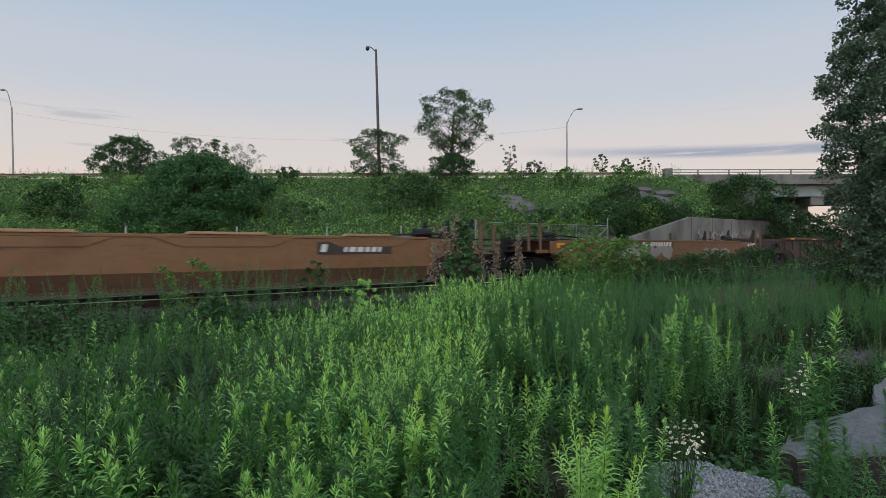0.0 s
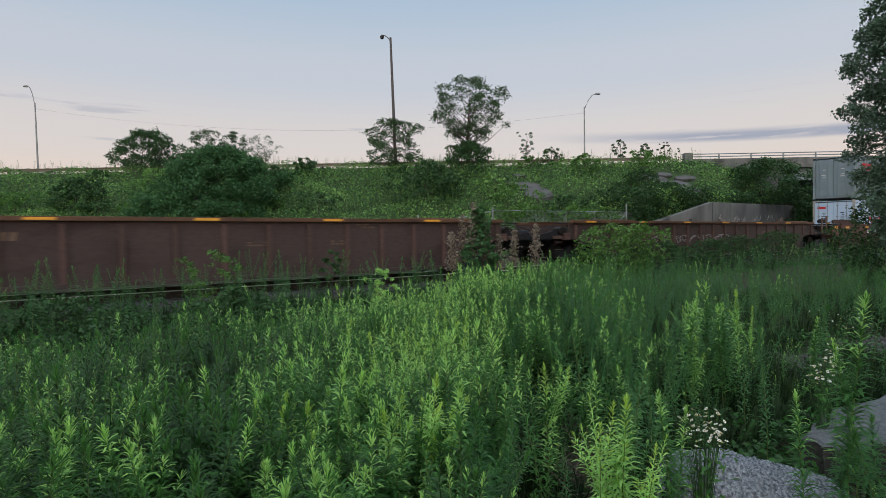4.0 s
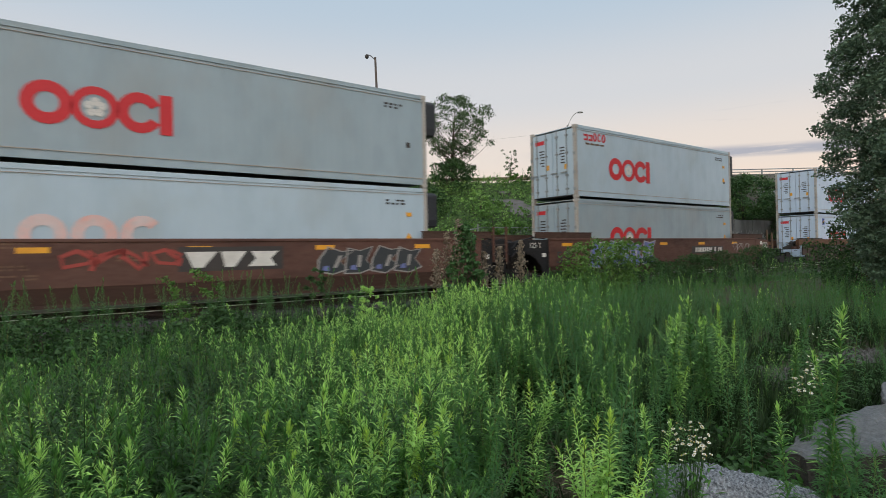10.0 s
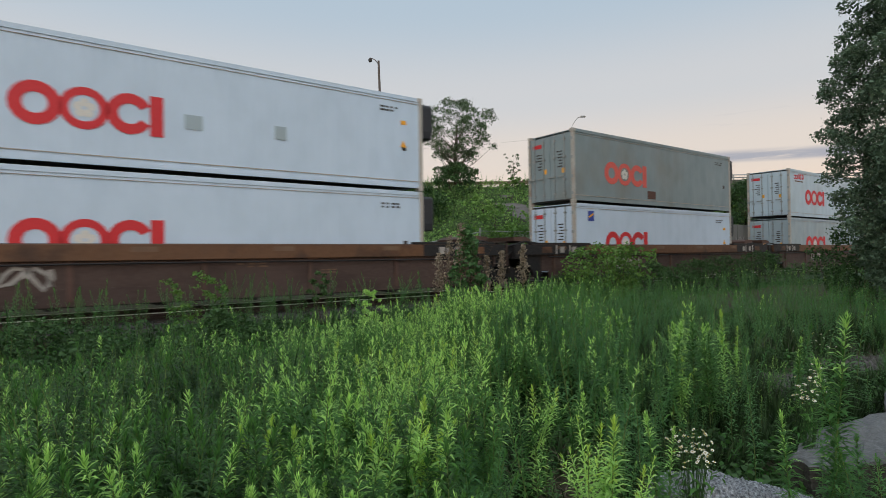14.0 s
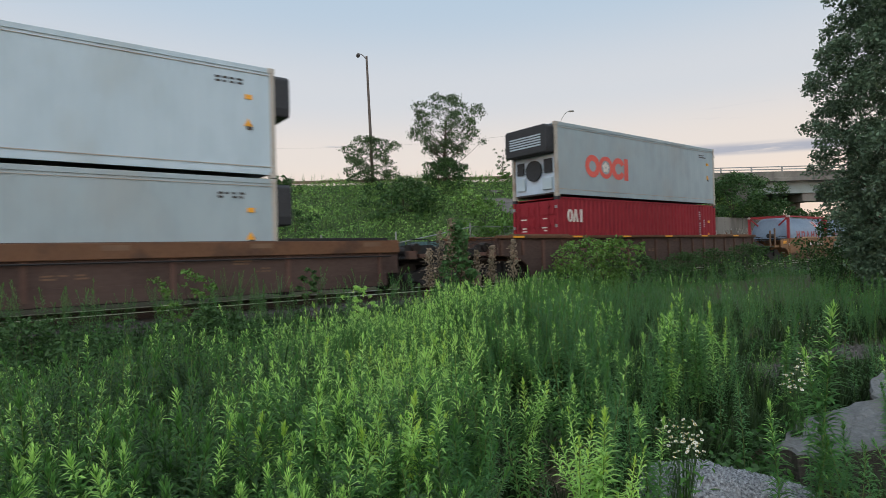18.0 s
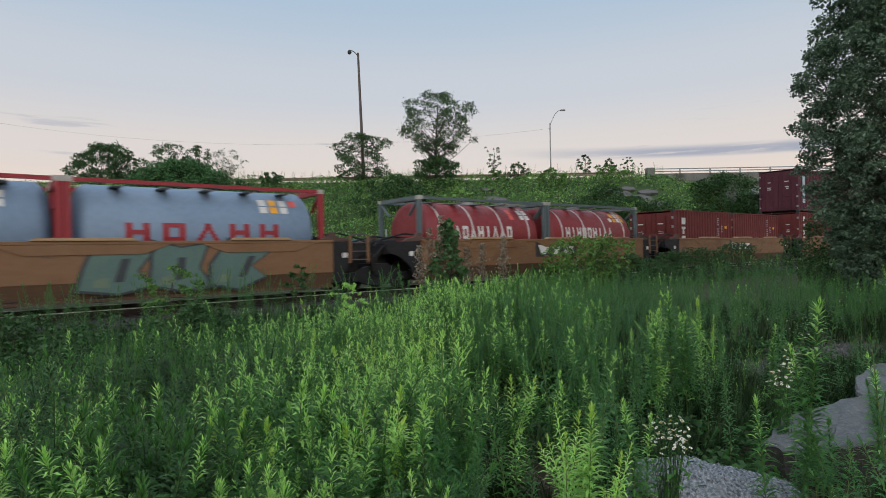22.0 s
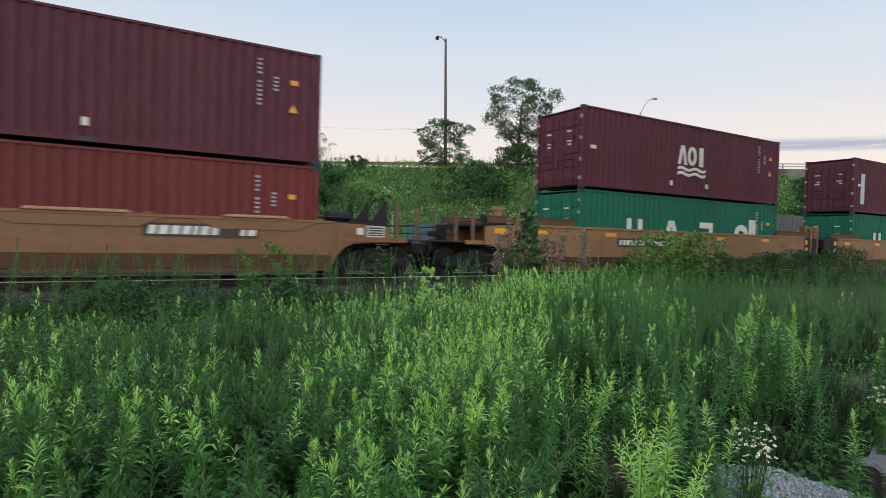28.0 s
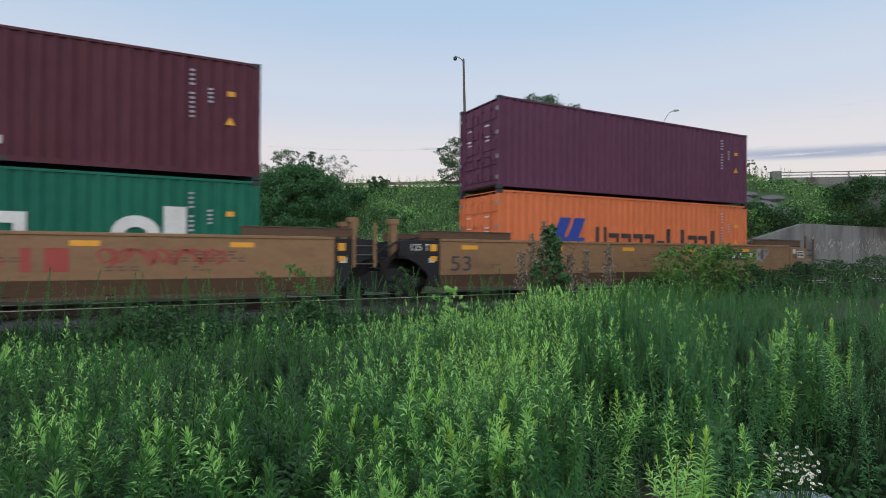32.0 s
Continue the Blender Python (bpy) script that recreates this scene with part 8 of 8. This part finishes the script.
# dark shrubs along the track and over the retaining wall
for k, (s_, n_, h, w) in enumerate(((14.5, 12.7, 1.0, 2.4), (17.0, 12.6, 1.15, 2.8), (19.6, 12.8, 1.3, 3.0), (22.2, 12.5, 1.35, 3.0), (25.0, 12.8, 1.5, 3.2), (28.2, 12.6, 1.6, 3.4))):
    canopy("shrub", "dark leafy shrub along the track", "shrub", s_ * U.x + n_ * N.x, s_ * U.y + n_ * N.y, h, w, 0.03, 46, 4200, 0.1, "leaf_dark", 160 + k, base=0.0, stems=4, shape="bush", group="shrubs along the track")
for k, (s_, n_, h, w) in enumerate(((33.0, 24.4, 1.3, 3.2), (35.4, 24.2, 1.2, 3.0), (37.8, 24.6, 1.4, 3.4), (34.5, 26.6, 1.4, 3.6), (38.2, 27.4, 1.5, 3.8))):
    canopy("shrub", "rounded dark shrub above the retaining wall", "shrub", s_ * U.x + n_ * N.x, s_ * U.y + n_ * N.y, h, w, 0.04, 40, 3600, 0.15, "leaf_dark", 170 + k, base=0.0, stems=4, shape="bush", group="shrubs above the wall")

# shrubs in front of the track
canopy("shrub", "tall rank weed with brown seed heads before the track", "shrub", 0.3, 13.2, 2.55, 1.6, 0.02, 80, 3000, 0.11, "leaf_bush", 150, base=0.03, stems=3, shape="cone", puff=0.10)
canopy("shrub", "leafy green shrub before the track", "shrub", 4.9, 17.5, 2.0, 2.7, 0.03, 70, 4600, 0.11, "leaf_vine", 151, base=0.0, stems=6, shape="spray", puff=0.12)
canopy("shrub", "slender weed with round leaves before the track", "shrub", -2.85, 11.7, 1.5, 0.75, 0.015, 26, 1100, 0.075, "leaf_dark", 152, base=0.1, stems=2)
canopy("shrub", "bright yellow-green leafy weed", "shrub", -1.8, 11.6, 1.15, 0.75, 0.012, 22, 800, 0.08, "leaf_young_lit", 153, base=0.15, stems=2)
canopy("shrub", "straggling pale-leaved weed before the track", "shrub", -4.85, 10.2, 1.5, 1.1, 0.015, 28, 950, 0.08, "leaf_vine", 154, base=0.15, stems=3, shape="spray")
canopy("shrub", "low dark broad-leaved shrub before the track", "shrub", -3.6, 8.5, 0.9, 2.2, 0.02, 60, 5200, 0.075, "leaf_dark", 155, base=0.0, stems=4, shape="bush")
canopy("shrub", "low dark broad-leaved shrub before the track", "shrub", -6.4, 8.3, 0.8, 2.6, 0.02, 60, 4600, 0.075, "leaf_dark", 156, base=0.0, stems=4, shape="bush")
canopy("shrub", "low dark broad-leaved shrub before the track", "shrub", -1.2, 11.0, 0.75, 1.7, 0.02, 40, 2400, 0.075, "leaf_dark", 157, base=0.0, stems=3, shape="bush")
# brown seed heads
for k, (x, y, h) in enumerate(((0.12, 13.1, 2.05), (-0.15, 13.3, 1.75), (0.45, 13.35, 1.55), (0.75, 13.6, 1.25), (1.15, 13.9, 1.35), (-0.4, 13.0, 1.35), (1.75, 14.4, 1.5))):
    r = np.random.default_rng(200 + k)
    h += 0.5
    w = thing("dock_weed", "dry brown dock weed with seed heads before the track", "weed", "dock weeds", pose(x, y, ground_at(x, y) - 0.02))
    g = G()
    g.tube([(0, 0, 0), (0.02, 0.01, h * 0.6), (0.03, 0.0, h)], [0.008, 0.006, 0.003], 5)
    part("stem", g, M["dry"], w)
    q = r.uniform(0.5, 1.0, 480)
    c = np.stack([0.03 + r.normal(0, 0.13, 480) * (1.25 - q), r.normal(0, 0.13, 480) * (1.25 - q), q * h], -1)
    v, f = leaf_cloud(c, 0.055, r, 0.2, 0.8)
    hd = new("seed_head", bulk("seed_head", v, f, [M["dry"]]))
    hd.parent = w
    tagged(hd, kind="stuff")

# greenery of the slope and the yard strip
def slope_cover(count, x0, x1, y0, y1, size, tall, mats, seed, name, label):
    r = np.random.default_rng(seed)
    x, y = r.uniform(x0, x1, count), r.uniform(y0, y1, count)
    n, s = N.x * x + N.y * y, U.x * x + U.y * y
    keep = (n > 18.9) & ~((s > 31) & (n < 22.9)) & (y < CREST_Y + 0.5)
    for px, py, rad in ((5.0, 45.9, 1.2), (5.4, 44.7, 1.35), (5.8, 43.5, 1.2), (3.6, 46.2, 0.8), (15.8, 47.6, 1.5), (17.2, 46.0, 1.3), (18.3, 47.3, 1.3), (17.6, 44.4, 1.0), (17.0, 48.6, 1.1)):
        keep &= np.hypot(x - px, y - py) > rad * r.uniform(0.75, 1.1, count)
    x, y = x[keep], y[keep]
    lump = 0.5 + 0.25 * np.sin(x * 0.9 + 2 * np.sin(y * 0.7)) + 0.25 * np.sin(y * 1.3 + 1.5 * np.sin(x * 0.45))
    z = ground_z(x, y) + r.uniform(0, 1, len(x)) * tall * (0.25 + lump) - 0.03
    v, f = leaf_cloud(np.stack([x, y, z], -1), size, r, 0.35, 0.5)
    pick = (r.random(len(x)) + 0.6 * (lump - 0.5) < 0.24).astype(int)
    ob = new(name, bulk(name, v, f, [M[m] for m in mats], pick))
    tagged(ob, label, kind="stuff")


slope_cover(150000, -72, 32, 27, CREST_Y + 0.5, 0.21, 0.8, ("slope_leaf", "leaf_dark"), 301, "slope_weeds", "mixed green weeds covering the road embankment")
slope_cover(26000, -40, 14, 5, 36, 0.2, 0.7, ("slope_leaf", "leaf_dark"), 302, "yard_weeds", "green weeds on the flat strip behind the track")
# upright stalks and leafy tops that stand out of the slope's cover
r5 = np.random.default_rng(306)
p = np.stack([r5.uniform(-52, 30, 5200), r5.uniform(33, CREST_Y - 0.2, 5200)], -1)
n_ = p @ np.array([N.x, N.y])
bare = np.min([np.hypot(p[:, 0] - px, p[:, 1] - py) for px, py in ((5.0, 45.9), (5.4, 44.7), (5.8, 43.5), (15.8, 47.6), (17.2, 46.0), (17.6, 44.4))], 0)
p = p[(n_ > 24.3) & (bare > 1.5) & (lump(p[:, 0], p[:, 1], 0.35, 2.0) + r5.normal(0, 0.4, len(p)) > -0.25)]
light = lump(p[:, 0], p[:, 1], 0.3, 9.0) + r5.normal(0, 0.3, len(p)) > 0.1
for q, mats, kind in ((light, [M["slope_leaf"], M["leaf_vine"], M["stem"]], "pale"), (~light, [M["leaf_bush"], M["slope_leaf"], M["stem"]], "dark")):
    scatter("slope_stalks_" + kind, "upright " + kind + " green weeds standing on the embankment", FAR, p[q], mats, r5.integers(0, len(FAR), q.sum()), r5.uniform(0.7, 1.45, q.sum()), r5, 0.12)
# creepers hanging over the cut bank above the retaining wall
r = np.random.default_rng(305)
s_, n_ = r.uniform(31.5, 56, 11000), r.uniform(23.35, 24.15, 11000)
c = np.stack([s_ * U.x + n_ * N.x, s_ * U.y + n_ * N.y, r.uniform(2.2, 5.1, 11000) + 0.25 * np.sin(s_ * 1.7)], -1)
v, f = leaf_cloud(c, 0.2, r, 0.3, 0.6)
creeper = new("bank_creeper", bulk("bank_creeper", v, f, [M["leaf_dark"], M["slope_leaf"]], (np.sin(s_ * 0.9) + r.normal(0, 0.5, 11000) > 0.5).astype(int)))
tagged(creeper, "dark creepers hanging over the bank above the wall", kind="stuff")
canopy("shrub", "dense dark shrub before the end of the retaining wall", "shrub", 29.3, 50.3, 3.7, 4.6, 0.1, 70, 9000, 0.17, "leaf_dark", 181, base=0.0, stems=4, shape="bush", z=0.9)
# vines on the chain-link fence
r = np.random.default_rng(303)
s_, q = r.uniform(19.0, 29.4, 2600), r.random(2600)
hgt = 1.15 + (2.0 + 0.25 * np.sin(s_ * 2.1)) * (1 - q ** 1.6 * 0.9)
c = np.stack([s_ * U.x + (22.25 + r.normal(0, 0.14, 2600)) * N.x, s_ * U.y + (22.25 + r.normal(0, 0.14, 2600)) * N.y, hgt], -1)
v, f = leaf_cloud(c, 0.17, r, 0.2, 0.8)
vine = new("fence_vine", bulk("fence_vine", v, f, [M["leaf_vine"]]))
tagged(vine, "bright green vine climbing over the chain-link fence", kind="stuff")


# ---- boulder, block and flowers by the camera ----
def rock_mesh(name, size, seed, material, flat=0.0, rough=0.07, cells=26):
    g = G()
    noise_off = Vector((seed * 3.1, seed * 1.7, seed * 0.9))
    for i in range(cells + 1):
        th = math.pi * i / cells
        for j in range(cells * 2):
            ph = math.pi * j / cells
            d = Vector((math.sin(th) * math.cos(ph), math.sin(th) * math.sin(ph), math.cos(th)))
            if flat:
                d = Vector(tuple(math.copysign(abs(c) ** (1 - flat), c) for c in d)).normalized() * (1 + flat * 0.25)
            k = 1 + rough * 3.2 * (noise.noise(d * 1.3 + noise_off)) + rough * 1.2 * noise.noise(d * 4.5 + noise_off) + rough * 0.45 * noise.noise(d * 13 + noise_off) + rough * 0.8 * noise.noise(d * 26 + noise_off) + rough * 0.7 * noise.noise(d * 50 + noise_off)
            g.v.append(tuple(d[a] * size[a] * k for a in range(3)))
    m = cells * 2
    for i in range(cells):
        for j in range(m):
            g.f.append((i * m + j, (i + 1) * m + j, (i + 1) * m + (j + 1) % m, i * m + (j + 1) % m))
            g.k.append(0)
    return g.mesh(name, material, True)


ob = new("boulder", rock_mesh("boulder", (0.70, 0.47, 0.46), 3, M["boulder"], 0.06, 0.05, 150))
ob.matrix_basis = pose(1.70, 3.42, -0.10, 0, 7, -14)
tagged(ob, "pale grey granite boulder with a pitted top among the weeds", "boulder")
def broken_block(outline, top, drop, label, seed):
    """A broken slab with a rough rim: its top outline, height and sides."""
    r = random.Random(seed)
    ring_, n = [], len(outline)
    for k in range(n):
        a, b = Vector((*outline[k], 0)), Vector((*outline[(k + 1) % n], 0))
        for q in range(7):
            p = a.lerp(b, q / 7)
            ring_.append((p.x + r.uniform(-0.016, 0.016), p.y + r.uniform(-0.016, 0.016)))
    m = len(ring_)
    cx, cy = sum(p[0] for p in ring_) / m, sum(p[1] for p in ring_) / m
    g = G()
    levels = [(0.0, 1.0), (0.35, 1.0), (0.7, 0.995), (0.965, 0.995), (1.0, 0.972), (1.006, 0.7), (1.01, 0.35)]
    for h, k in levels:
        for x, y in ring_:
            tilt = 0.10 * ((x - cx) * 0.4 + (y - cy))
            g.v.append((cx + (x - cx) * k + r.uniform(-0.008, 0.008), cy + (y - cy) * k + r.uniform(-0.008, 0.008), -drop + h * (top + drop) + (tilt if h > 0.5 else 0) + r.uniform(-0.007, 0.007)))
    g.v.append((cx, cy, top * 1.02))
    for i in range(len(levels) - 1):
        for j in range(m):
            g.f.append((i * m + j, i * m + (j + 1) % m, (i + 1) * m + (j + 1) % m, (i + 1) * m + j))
            # lower rows take the stained side colour with shade painted in
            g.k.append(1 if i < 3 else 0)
    e = (len(levels) - 1) * m
    for j in range(m):
        g.f.append((e + j, e + (j + 1) % m, len(g.v) - 1))
        g.k.append(0)
    ob = new("concrete_block", g.mesh("concrete_block", [M["concrete_pale"], M["concrete_side_shaded"]]))
    tagged(ob, label, "concrete block", "broken concrete blocks")


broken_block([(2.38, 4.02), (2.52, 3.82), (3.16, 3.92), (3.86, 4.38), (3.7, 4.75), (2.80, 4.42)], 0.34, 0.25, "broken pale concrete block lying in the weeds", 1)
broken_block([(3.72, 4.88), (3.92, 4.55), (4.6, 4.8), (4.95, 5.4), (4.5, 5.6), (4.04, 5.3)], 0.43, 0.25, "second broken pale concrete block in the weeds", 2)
# bare gravel patches
r = np.random.default_rng(41)
cs = []
for x, y, rad in BARE[:4]:
    k = 420
    a, d = r.uniform(0, 6.28, k), rad * np.sqrt(r.random(k)) * 1.2
    cs.append(np.stack([x + d * np.cos(a), y + d * np.sin(a), np.zeros(k)], -1))
cs = np.concatenate(cs)
cs[:, 2] = ground_z(cs[:, 0], cs[:, 1]) + 0.01
sv = base[None] * r.uniform(0.02, 0.06, (len(cs), 1, 3)) * r.uniform(0.8, 1.3, (len(cs), 6, 1)) + cs[:, None]
ob = new("gravel_patch", bulk("gravel_patch", sv.reshape(-1, 3), (octa[None] + 6 * np.arange(len(cs))[:, None, None]).reshape(-1, 3), [M["gravel"]]))
tagged(ob, "grey gravel showing through the weeds", kind="stuff")


def flower_mesh():
    g = G()
    for k in range(11):
        a = 2 * math.pi * k / 11
        c_, s_ = math.cos(a), math.sin(a)
        g.add([(0.003 * c_, 0.003 * s_, 0), (0.009 * c_ - 0.0028 * s_, 0.009 * s_ + 0.0028 * c_, 0.002), (0.0115 * c_, 0.0115 * s_, 0.001), (0.009 * c_ + 0.0028 * s_, 0.009 * s_ - 0.0028 * c_, 0.002)], [(0, 1, 2, 3)])
    g.tube([(0, 0, -0.003), (0, 0, 0.005)], [0.0026, 0.002], 7, 1)
    return g.mesh("flower", [M["petal"], M["flower_eye"]])


FLOWER = flower_mesh()


def daisy_clump(x, y, h, spread, n, seed):
    r = np.random.default_rng(seed)
    cl = thing("fleabane", "clump of small white daisy-like fleabane flowers", "wildflower", "white wildflowers", pose(x, y, ground_at(x, y)))
    g = G()
    heads = []
    for k in range(n):
        a, d = r.uniform(0, 6.28), spread * math.sqrt(r.random())
        tip = Vector((d * math.cos(a), d * math.sin(a), h * r.uniform(0.78, 1.0)))
        g.tube([(0.2 * tip.x, 0.2 * tip.y, 0), (0.5 * tip.x, 0.5 * tip.y, tip.z * 0.55), tip], [0.002, 0.0014, 0.001], 4, cap=False)
        heads.append(tip)
    tagged(part("flower_stem", g, M["leaf_dark"], cl), kind="stuff")
    for tip in heads:
        ob = new("flower", FLOWER)
        ob.parent = cl
        ob.matrix_basis = Matrix.Translation(tip) @ pose(0, 0, 0, r.uniform(5, 60), r.uniform(-25, 25), r.uniform(0, 360))
    c = np.stack([r.normal(0, spread * 0.5, 160), r.normal(0, spread * 0.5, 160), r.uniform(0.1, 0.75, 160) * h], -1)
    v, f = leaf_cloud(c, 0.06, r, 0.3, 0.3)
    lf = new("leaves", bulk("leaves", v, f, [M["leaf_old"]]))
    lf.parent = cl


daisy_clump(1.33, 3.16, 0.74, 0.14, 64, 51)
daisy_clump(2.62, 4.15, 0.82, 0.11, 34, 52)
daisy_clump(2.75, 4.35, 0.9, 0.1, 18, 53)
daisy_clump(4.3, 6.6, 0.8, 0.3, 16, 54)


def motions():
    """The train rolls past at an even speed."""
    for ob, o, z in MOVERS:
        walk(ob, [(t, train_pose(o, z, t)) for t in (0, 8, 16, 24, 32)])
    # the wheels roll: one row for every thirtieth of a second
    turn = math.degrees(SPEED / 0.45)
    for w in WHEELS:
        x, y, z = w.location
        walk(w, [(k / FPS, pose(x, y, z, 0, -turn * k / FPS, 0)) for k in range(32 * FPS + 1)])


motions()
